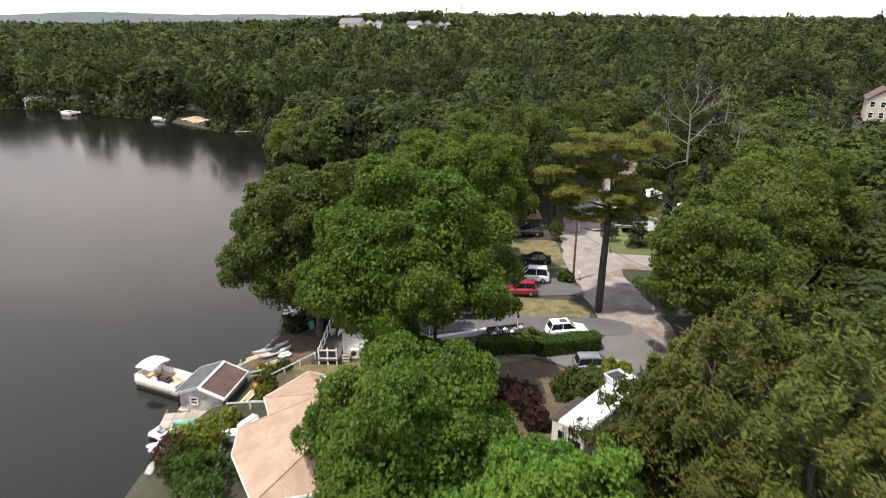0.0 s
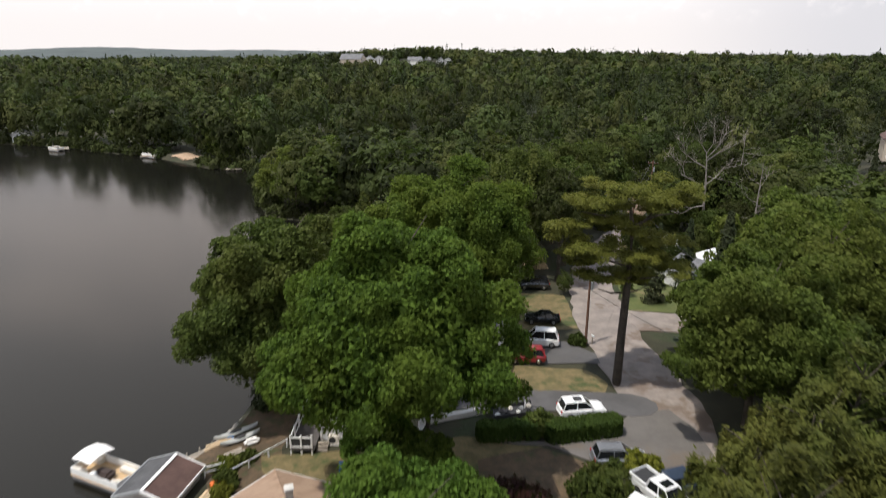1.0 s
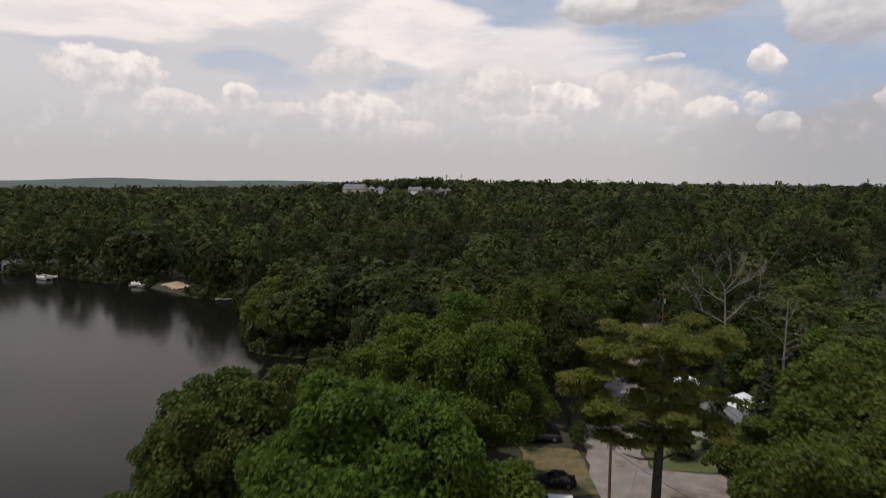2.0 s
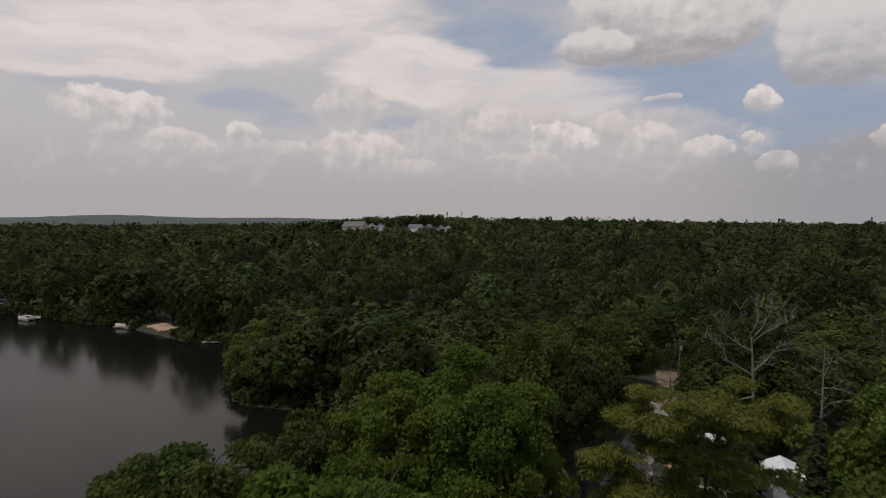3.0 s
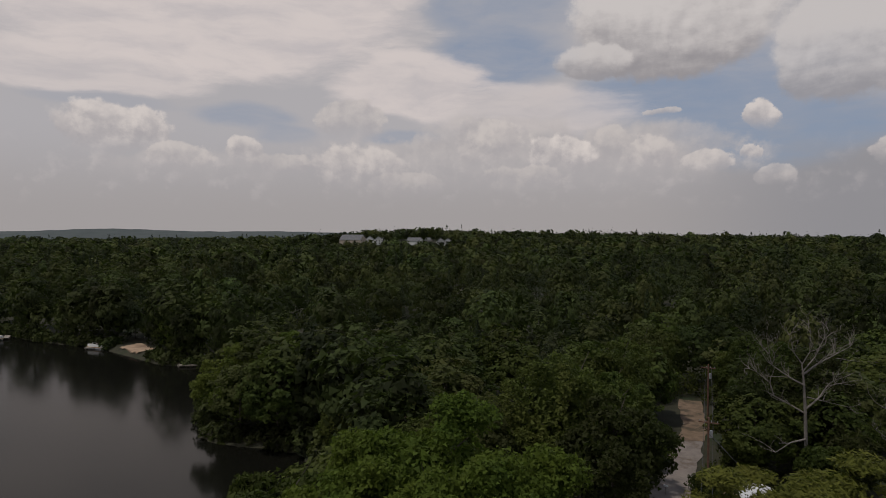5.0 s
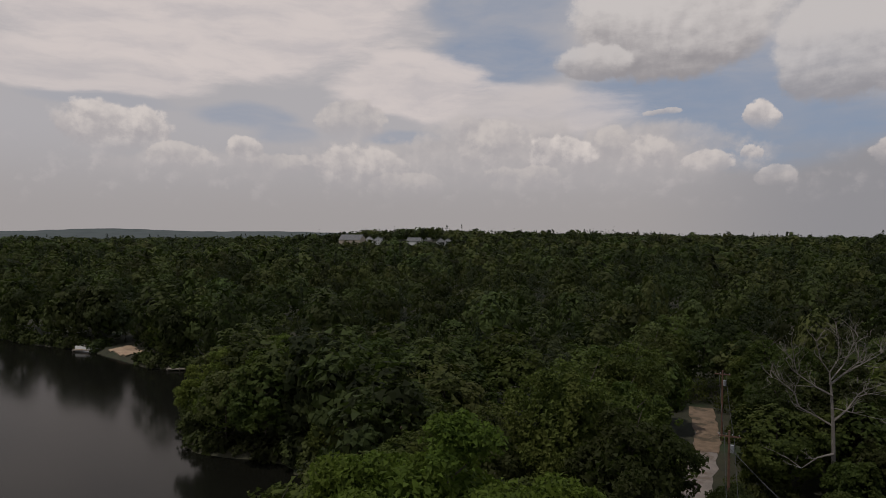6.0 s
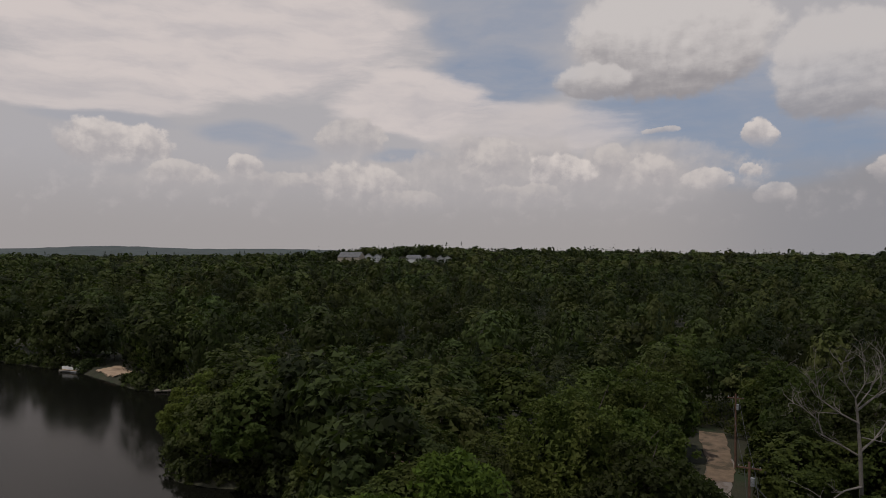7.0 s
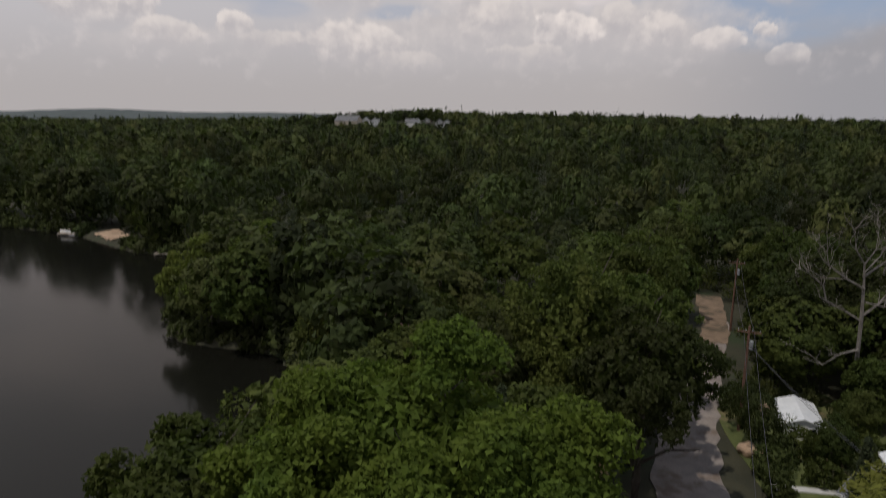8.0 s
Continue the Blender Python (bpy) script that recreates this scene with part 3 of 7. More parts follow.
patch("lawn", [(24.4, 91), (26, 103.2), (32.5, 102.4), (34.5, 92), (30.5, 89.8)], GROUND + 0.05, GREEN_LAWN, "worn green lawn beside the sandy road", "lawn")
patch("lawn", [(3, 49), (3.5, 58.2), (9, 60), (13, 57.4), (13, 50), (8, 46)], GROUND + 0.05, MULCH, "shaded brown bare yard beside the trailer", "yard")
patch("lawn", [(12.4, 55.2), (13.2, 59.4), (14.2, 59.6), (14.0, 54.6)], GROUND + 0.08, SAND, "strip of pale bare earth at the drive edge", "yard", 0.1)
patch("lawn", [(9, 84), (10, 97), (17.0, 96.2), (17.0, 85)], GROUND + 0.05, DRY_LAWN, "dry patchy lawn beside the sandy road", "lawn")
patch("lawn", [(28.2, 100), (30.5, 119), (33, 124), (45, 125), (47, 99)], GROUND + 0.05, GREEN_LAWN, "shaggy green yard round the white shed", "lawn")
patch("road", road_outline(ROAD_LINE, ROAD_HALF), GROUND + 0.10, OLD_ROAD, "pale sandy worn village road", "road", 0.3)
patch("road", road_outline([(39.0, 141.6), (42.4, 149.4), (46, 161), (47.4, 165)], [1.8, 1.8, 2.2, 2.2]), GROUND + 0.13, DIRT, "tan dirt end of the village road", "road", 0.3)
patch("road", road_outline([(-4, 66.6), (4, 68.2), (10, 67.7), (16, 67.3), (18.6, 67.0), (20.2, 66.8), (21.0, 66.7)], [1.9, 1.9, 1.9, 2.0, 2.1, 1.5, 0.5]), GROUND + 0.14, ASPHALT, "dark grey asphalt lane with parked cars", "road", 0.1)
patch("road", [(5.5, 60.6), (9.6, 60.1), (14.0, 57.2), (17, 56.5), (20, 54), (23.5, 59), (23.2, 63.0), (21.9, 66.2), (18.0, 65.6), (15.6, 62.2), (11.6, 60.9), (8.5, 60.7)], GROUND + 0.12, OLD_ASPHALT, "worn grey-tan asphalt driveway joining the lane", "driveway", 0.1)
patch("road", [(5.5, 75.4), (7.0, 81.4), (14.5, 81.0), (17.5, 77.9), (17.5, 75.6)], GROUND + 0.12, ASPHALT, "short asphalt drive with parked cars", "driveway", 0.1)
patch("road", [(24, 84.5), (24, 90.8), (32, 89.4), (31, 83.6)], GROUND + 0.12, OLD_ROAD, "pale sandy side drive", "driveway", 0.3)
patch("bank", [(-20.2, 57.5), (-19.0, 61), (-17.6, 65), (-16.6, 70), (-13.6, 70), (-13.2, 60), (-13.4, 56), (-15.5, 52.4), (-17.2, 52.6), (-18.6, 55)], GROUND + 0.02, MULCH, "brown leaf-strewn bank between cottage and lake", "bank", 0.4)
patch("beach", [(-81.5, 210.5), (-90.5, 218.0), (-88, 224), (-79, 215)], 0.75, SAND, "small tan sand beach at the far shore", "beach", drape=True)
patch("bank", [(-15.8, 129.6), (-17.6, 132.6), (-16.4, 133.4), (-14.2, 130.6)], 0.75, DIRT, "bare tan earth bank at the cove", "bank", drape=True)


# ---- trees ----
def unit(v):
    return v / np.maximum(np.linalg.norm(v, axis=-1, keepdims=True), 1e-9)


def leaf_blades(rng, centres, normals, size, aspect=0.9, spread=0.55):
    """Pointed leaf blades, one face each, facing roughly along normals."""
    count = len(centres)
    facing = unit(normals + rng.normal(0, spread, (count, 3)))
    side = unit(np.cross(facing, rng.normal(0, 1, (count, 3))))
    up = np.cross(facing, side)
    s = (size * rng.uniform(0.6, 1.4, count))[:, None]
    root = centres - up * s * 0.38
    return np.stack([centres + up * s * 0.68, root - side * s * 0.5 * aspect, root + side * s * 0.5 * aspect], 1)


GOLD = (1 + 5**0.5) / 2
ICO = unit(np.array([(-1, GOLD, 0), (1, GOLD, 0), (-1, -GOLD, 0), (1, -GOLD, 0), (0, -1, GOLD), (0, 1, GOLD), (0, -1, -GOLD), (0, 1, -GOLD), (GOLD, 0, -1), (GOLD, 0, 1), (-GOLD, 0, -1), (-GOLD, 0, 1)]))
ICO_FACES = np.array([f for f in itertools.combinations(range(12), 3) if all(np.linalg.norm(ICO[f[i]] - ICO[f[j]]) < 1.1 for i, j in ((0, 1), (1, 2), (0, 2)))])


def cores(rng, where, radii, fill):
    """The dense inside of each bough: a rough clump of broad leaf faces."""
    v = ICO[None] * (radii * fill)[:, None, None] * rng.uniform(0.75, 1.15, (len(where), 12, 1)) * (1, 1, 0.72) + where[:, None]
    return v[:, ICO_FACES].reshape(-1, 3, 3)


def broad_crown(seed, radius, low, high, leaves, size, puffs=70, lean=(0, 0), droop=0.0, spread=0.9, fill=0.62, bough=(0.17, 0.36), form=0.3):
    """Leaves of a broad crown: boughs, each of several clumps, each of many leaves, with dark gaps between."""
    rng = np.random.default_rng(seed)
    mid, half = (low + high) / 2, (high - low) / 2
    count = max(9, puffs // 7)
    k = np.arange(count)
    dz = 1 - 1.55 * (k + 0.5) / count
    a = k * 2.39996 + rng.uniform(0, 6.283) + rng.normal(0, 0.25, count)
    flat = np.sqrt(1 - dz**2)
    d = unit(np.stack([flat * np.cos(a), flat * np.sin(a), dz], 1) + rng.normal(0, 0.12, (count, 3)))
    lobes = 1 + 0.14 * np.sin(3 * a + seed)[:, None]
    main = d * rng.uniform(0.62, 0.82, (count, 1)) * lobes * (radius, radius, half)
    wide = radius * rng.uniform(bough[0] * 2.0, bough[1] * 1.5, count)
    each = 9
    u = unit(rng.normal(0, 1, (count, each, 3)) + d[:, None] * 0.7 + (0, 0, 0.35))
    where = (main[:, None] + u * wide[:, None, None] * rng.uniform(0.45, 1.0, (count, each, 1)) * (1, 1, 0.85)).reshape(-1, 3)
    size_of = (wide[:, None] * rng.uniform(0.26, 0.52, (count, each))).ravel()
    where[:, :2] += np.array(lean) * (where[:, 2:] / half)
    where[:, 2] -= droop * np.linalg.norm(where[:, :2], axis=1) ** 2 / radius**2
    share = rng.choice(len(where), leaves, p=size_of**2 / (size_of**2).sum())
    n = unit(rng.normal(0, 1, (leaves, 3)) + 0.6 * unit(where[share] + (0, 0, 0.001)) + (0, 0, 0.35))
    r = size_of[share][:, None] * (0.55 + 0.6 * rng.random(leaves))[:, None]
    p = where[share] + n * r * (1.0, 1.0, 0.82)
    # leaves between the boughs, deeper in, and broad sprays in the shade inside
    inner = int(leaves * 0.2)
    e = unit(rng.normal(0, 1, (inner, 3)) + (0, 0, 0.2))
    q = e * rng.uniform(fill, fill + 0.16, (inner, 1)) * (1 + 0.10 * np.sin(e[:, :1] * 6 + seed) * np.cos(e[:, 1:2] * 5)) * (radius, radius, half)
    deep = max(30, leaves // 22)
    g = unit(rng.normal(0, 1, (deep, 3)) + (0, 0, 0.25))
    w = g * rng.uniform(0.35, fill, (deep, 1)) * (radius, radius, half)
    for spot in (q, w):
        spot[:, 2] -= droop * np.linalg.norm(spot[:, :2], axis=1) ** 2 / radius**2
    up = (0, 0, mid)
    round_way = unit(p * (1 / radius, 1 / radius, 1 / half) + (0, 0, 0.001))
    n = unit(n * (1 - form) + round_way * form)
    return np.zeros((0, 4, 3)), np.concatenate([leaf_blades(rng, p + up, n + (0, 0, 0.3 - 0.25 * form), size, 0.9, spread), leaf_blades(rng, q + up, e, size * 1.5, 0.9, spread), leaf_blades(rng, w + up, g, max(size * 1.5, radius * 0.11), 0.9, 0.6 * spread)])


def pine_crown(seed, radius, low, high, leaves, size, tiers=9, flat=0.13, ragged=0.5, dense=True):
    """Needle tufts in flat tiers on spreading boughs, ragged towards the top."""
    rng = np.random.default_rng(seed)
    rows = []
    for k in range(tiers):
        f = k / max(tiers - 1, 1)
        z = low + (high - low) * f
        reach = radius * (0.55 + 0.75 * math.sin(math.pi * min(0.95, 0.25 + 0.72 * f))) * (1 - 0.45 * f**3)
        for b in range(int(rng.integers(4, 7))):
            a = rng.uniform(0, 2 * math.pi)
            long = reach * rng.uniform(1 - ragged, 1.0)
            rows.append((a, z + rng.uniform(-0.5, 0.5), long))
    rows = np.array(rows)
    share = rng.choice(len(rows), leaves, p=rows[:, 2] ** 1.6 / (rows[:, 2] ** 1.6).sum())
    a, z, long = rows[share].T
    t = rng.uniform(0.18, 1.0, leaves) ** 0.7
    wide = long * 0.26 * np.sin(np.pi * np.clip(t, 0.1, 0.97))
    off = rng.normal(0, 0.55, leaves) * wide
    p = np.stack([np.cos(a) * t * long - np.sin(a) * off, np.sin(a) * t * long + np.cos(a) * off,
                  z + 0.10 * t * long + rng.normal(0, 1, leaves) * radius * flat * 0.45], 1)
    n = np.stack([np.cos(a) * 0.25, np.sin(a) * 0.25, np.ones(leaves)], 1)
    at = np.repeat(np.arange(len(rows)), 2)
    ca, cz, cl = rows[at].T
    ct = np.tile([0.42, 0.74], len(rows))
    spots = np.stack([np.cos(ca) * ct * cl, np.sin(ca) * ct * cl, cz + 0.10 * ct * cl - 0.1], 1)
    inside = cores(rng, spots, cl * 0.13 + 0.1, 0.9) if dense else np.zeros((0, 3, 3))
    return np.zeros((0, 4, 3)), np.concatenate([leaf_blades(rng, p, n, size * 1.25, 0.32, 0.5), inside])


def spire_crown(seed, radius, low, high, leaves, size):
    """A narrow conifer: drooping tiers that shorten to the top."""
    rng = np.random.default_rng(seed)
    f = rng.random(leaves) ** 1.5
    a = rng.uniform(0, 2 * math.pi, leaves)
    tier = 0.72 + 0.28 * np.cos(f * 46 + a * 2)
    r = radius * (1 - f) ** 0.85 * tier * rng.uniform(0.55, 1.0, leaves) + 0.15
    p = np.stack([np.cos(a) * r, np.sin(a) * r, low + (high - low) * f - r * 0.25], 1)
    n = np.stack([np.cos(a), np.sin(a), np.full(leaves, 0.9)], 1)
    return np.zeros((0, 4, 3)), leaf_blades(rng, p, n, size * 1.15, 0.45, 0.45)


def make_trunk(bm, seed, height, r0, spread, fork=0.35, limbs=7, lean=(0, 0)):
    """A tapered trunk with limbs that climb into the crown."""
    rng = random.Random(seed)
    top = Vector((lean[0], lean[1], height))
    pts = [Vector((0, 0, -0.4))] + [Vector((lean[0] * f * f + rng.uniform(-0.12, 0.12) * f * r0 * 3, lean[1] * f * f + rng.uniform(-0.12, 0.12) * f * r0 * 3, height * f)) for f in (0.04, 0.2, 0.4, 0.6, 0.8, 1.0)]
    tube(bm, pts, [r0 * 1.5, r0 * 1.1, r0 * 0.92, r0 * 0.75, r0 * 0.55, r0 * 0.33, r0 * 0.12], 8)
    for k in range(limbs):
        f = fork + (0.92 - fork) * k / max(limbs - 1, 1)
        a = k * 2.4 + rng.uniform(-0.5, 0.5)
        base = Vector((lean[0] * f * f, lean[1] * f * f, height * f))
        reach = spread * rng.uniform(0.55, 0.9) * (1.15 - 0.7 * f)
        mid = base + Vector((math.cos(a) * reach * 0.5, math.sin(a) * reach * 0.5, height * 0.10))
        end = base + Vector((math.cos(a) * reach, math.sin(a) * reach, height * (0.12 + 0.12 * rng.random())))
        r = r0 * (0.5 - 0.3 * f)
        tube(bm, [base, mid, end], [r, r * 0.65, r * 0.2], 6)


def tree(name, x, y, z, crown_mesh, height, r0, spread, label, seed, fork=0.35, limbs=7, lean=(0, 0), bark=None, group=""):
    m = thing(name, pose(x, y, z), label, "tree", group)
    bm = bmesh.new()
    make_trunk(bm, seed, height, r0, spread, fork, limbs, lean)
    part("trunk", bm, bark or BARK, m)
    ob = new("crown", crown_mesh)
    ob.parent = m
    return m


def big_maple(x, y, radius, low, high, leaves, seed, material, label, size=0.5, puffs=90, lean=(0, 0), r0=0.4, droop=1.0, name="maple_tree", off=(0, 0), bough=(0.17, 0.36)):
    base = float(land_height([x], [y])[0])
    crown = broad_crown(seed, radius, low - base, high - base, leaves, size, puffs, lean, droop, bough=bough)
    me = quads_mesh("crown", [some + (off[0], off[1], 0) for some in crown], material)
    tree(name, x, y, base, me, (high - base) * 0.86, r0, radius, label, seed, 0.3, 9, off)


big_maple(-13.5, 65.2, 8.8, 1.6, 20.4, 70000, 1, LEAF_OAK, "tall dark green oak leaning over the lake shore", 0.25, 170, name="oak_tree", off=(-1.5, 2.2), bough=(0.11, 0.24))
big_maple(-5.7, 58.2, 9.2, 6.4, 22.8, 82000, 2, LEAF_MAPLE, "large bright green maple shading the white cottage", 0.25, 190, droop=2.0, r0=0.45, off=(2.5, -2.2), bough=(0.10, 0.22))
big_maple(1.0, 84.0, 10.4, 5.0, 21.4, 75900, 3, LEAF_SUMMER, "broad bright green maple behind the cottages", 0.258, 210, bough=(0.09, 0.21))
big_maple(-10.5, 88.0, 7.6, 4.0, 16.5, 19800, 4, LEAF_OAK, "dark green oak at the water side", 0.31, 100, name="oak_tree", bough=(0.12, 0.26))
big_maple(-0.8, 58.4, 4.2, 9.4, 17.2, 14025, 5, LEAF_MAPLE, "green maple over the yard by the hedge", 0.275, 70, r0=0.22, off=(0.9, -0.6), bough=(0.14, 0.28))
big_maple(-1.9, 36.6, 7.4, 2.6, 15.5, 60000, 6, LEAF_MAPLE, "dense rounded green maple close to the tan roof", 0.205, 230, droop=1.6, r0=0.3, bough=(0.11, 0.20))
big_maple(5.8, 29.3, 6.2, 3.0, 13.8, 46000, 7, LEAF_MAPLE, "dense bright green maple beside the trailer", 0.205, 220, droop=1.6, r0=0.3, bough=(0.11, 0.20))
big_maple(-4.6, 57.0, 3.2, 2.4, 9.4, 9000, 19, LEAF_MAPLE, "leafy low shoots round a maple trunk before the cottage", 0.27, 60, r0=0.14, name="small_tree", bough=(0.16, 0.3))
big_maple(-1.2, 52.0, 4.2, 1.4, 7.6, 18150, 8, LEAF_SUMMER, "low light green willow-like tree by the lawn", 0.241, 110, r0=0.16, name="small_tree", bough=(0.1, 0.2))
big_maple(27.5, 62.5, 8.0, 4.0, 18.2, 34000, 9, LEAF_LIGHT, "full green oak beside the road", 0.25, 130, name="oak_tree", bough=(0.11, 0.25))
big_maple(37.0, 70.5, 9.0, 4.0, 20.6, 32000, 10, LEAF_LIGHT, "tall green oak beside the road", 0.26, 130, name="oak_tree", bough=(0.11, 0.25))
big_maple(31.5, 78.0, 5.6, 2.5, 13.5, 13200, 11, LEAF_LIGHT, "green oak over the side drive", 0.31, 80, name="oak_tree", bough=(0.12, 0.28))
big_maple(41.0, 86.0, 8.0, 3.5, 17.6, 14850, 12, LEAF_LIGHT, "green oak at the yard edge", 0.361, 100, name="oak_tree", bough=(0.12, 0.28))
big_maple(14.5, 111.0, 7.6, 4.0, 20.4, 20000, 13, LEAF_OAK, "tall green oak leaning over the sandy road", 0.27, 100, name="oak_tree", bough=(0.12, 0.28))
big_maple(19.0, 121.5, 7.2, 4.0, 20.6, 20000, 14, LEAF_OAK, "tall green oak leaning over the sandy road", 0.27, 100, name="oak_tree", bough=(0.12, 0.28))

big_maple(-33.6, 151.0, 7.0, 0.8, 14.6, 17000, 16, LEAF_LIGHT, "broad light green oak at the tip of the wooded point", 0.30, 130, name="oak_tree", bough=(0.12, 0.26))
big_maple(-25.4, 149.4, 6.6, 0.8, 15.8, 16000, 17, LEAF_LIGHT, "broad light green oak at the tip of the wooded point", 0.30, 130, name="oak_tree", bough=(0.12, 0.26))
big_maple(-69.5, 210.5, 6.4, 0.4, 12.6, 7000, 18, LEAF_LIGHT, "rounded light green willow standing at the far shore", 0.36, 100, name="willow_tree", bough=(0.12, 0.26))

big_maple(17.0, 102.0, 5.6, 6.5, 18.6, 9500, 60, LEAF_FAR, "tall leafy oak crowding the dirt road", 0.28, 90, name="oak_tree", bough=(0.13, 0.26))
big_maple(20.4, 116.8, 4.8, 4.0, 18.6, 9500, 61, LEAF_OAK, "tall leafy oak crowding the dirt road", 0.28, 90, name="oak_tree", bough=(0.13, 0.26))
big_maple(25.0, 130.5, 4.8, 3.6, 19.0, 9500, 62, LEAF_FAR, "tall leafy oak crowding the dirt road", 0.28, 90, name="oak_tree", bough=(0.13, 0.26))
big_maple(28.2, 140.5, 4.8, 3.4, 19.0, 9500, 63, LEAF_OAK, "tall leafy oak crowding the dirt road", 0.28, 90, name="oak_tree", bough=(0.13, 0.26))
big_maple(44.0, 130.5, 5.2, 2.6, 17.0, 9500, 64, LEAF_FAR, "tall leafy oak crowding the dirt road", 0.28, 90, name="oak_tree", bough=(0.13, 0.26))
big_maple(49.5, 139.0, 5.8, 2.6, 18.0, 9500, 65, LEAF_OAK, "tall leafy oak crowding the dirt road", 0.28, 90, name="oak_tree", bough=(0.13, 0.26))
big_maple(50.5, 127.0, 5.0, 2.6, 16.5, 9500, 66, LEAF_FAR, "tall leafy oak crowding the dirt road", 0.28, 90, name="oak_tree", bough=(0.13, 0.26))
big_maple(51.0, 149.0, 5.4, 2.6, 18.0, 9500, 67, LEAF_OAK, "tall leafy oak crowding the dirt road", 0.28, 90, name="oak_tree", bough=(0.13, 0.26))
big_maple(34.6, 152.5, 4.8, 3.0, 17.5, 9500, 68, LEAF_FAR, "tall leafy oak crowding the dirt road", 0.28, 90, name="oak_tree", bough=(0.13, 0.26))

big_maple(19.0, 109.5, 5.2, 5.0, 18.6, 9500, 71, LEAF_OAK, "tall leafy oak crowding the dirt road", 0.28, 90, name="oak_tree", bough=(0.13, 0.26))


big_maple(45.0, 116.8, 3.2, 1.5, 9.6, 5000, 74, LEAF_OAK, "bushy green young oak below the dead tree", 0.32, 70, r0=0.14, name="oak_tree", bough=(0.14, 0.28))
big_maple(49.0, 118.5, 3.6, 1.5, 11.0, 5000, 75, LEAF_FAR, "bushy green young oak below the dead tree", 0.32, 70, r0=0.14, name="oak_tree", bough=(0.14, 0.28))
big_maple(40.5, 126.5, 3.2, 1.5, 9.0, 5000, 76, LEAF_OAK, "bushy green young oak beside the dirt road", 0.32, 70, r0=0.14, name="oak_tree", bough=(0.14, 0.28))


def pine(x, y, radius, low, high, leaves, seed, label, size=0.42, tiers=9, material=None, r0=0.3, flat=0.13, limbs=10, fork=0.5):
    base = float(land_height([x], [y])[0])
    me = quads_mesh("crown", pine_crown(seed, radius, low - base, high - base, leaves, size, tiers, flat), material or NEEDLE)
    tree("pine_tree", x, y, base, me, high - base - 0.6, r0, radius, label, seed, fork, limbs)


def plate_crown(seed, plates, leaves, size):
    """Needle tufts on flat, slightly dished boughs: x, y, z, radius along x, radius along y, thickness."""
    rng = np.random.default_rng(seed)
    plates = np.array(plates, float)
    # each plate breaks into fans of tufts
    fans = []
    for x, y, z, rx, ry, t in plates:
        for _ in range(int(6 + rx * ry * 0.9)):
            a, r = rng.uniform(0, 6.283), math.sqrt(rng.uniform(0.02, 1.0))
            fans.append((x + rx * r * math.cos(a) * 0.85, y + ry * r * math.sin(a) * 0.85, z + 0.5 * r * r * t + rng.normal(0, t * 0.45), rng.uniform(0.7, 1.5), rng.uniform(0.18, 0.4) * t + 0.12))
    fans = np.array(fans)
    share = rng.choice(len(fans), leaves, p=fans[:, 3] ** 2 / (fans[:, 3] ** 2).sum())
    d = unit(rng.normal(0, 1, (leaves, 3)))
    d[:, 2] = np.abs(d[:, 2]) * np.where(rng.random(leaves) < 0.8, 1, -0.6)
    f = fans[share]
    p = f[:, :3] + d * f[:, 3:4] * rng.uniform(0.5, 1.0, (leaves, 1)) * np.stack([np.ones(leaves), np.ones(leaves), f[:, 4]], 1)
    core = cores(rng, fans[:, :3], fans[:, 3] * 0.62, 1.0)
    mid = fans[:, :3].repeat(20, 0)[:, None]
    core = mid + (core - mid) * (1, 1, 0.35)
    return np.zeros((0, 4, 3)), np.concatenate([leaf_blades(rng, p, d * (0.6, 0.6, 0.6) + (0, 0, 0.7), size * 1.4, 0.28, 0.4), core])


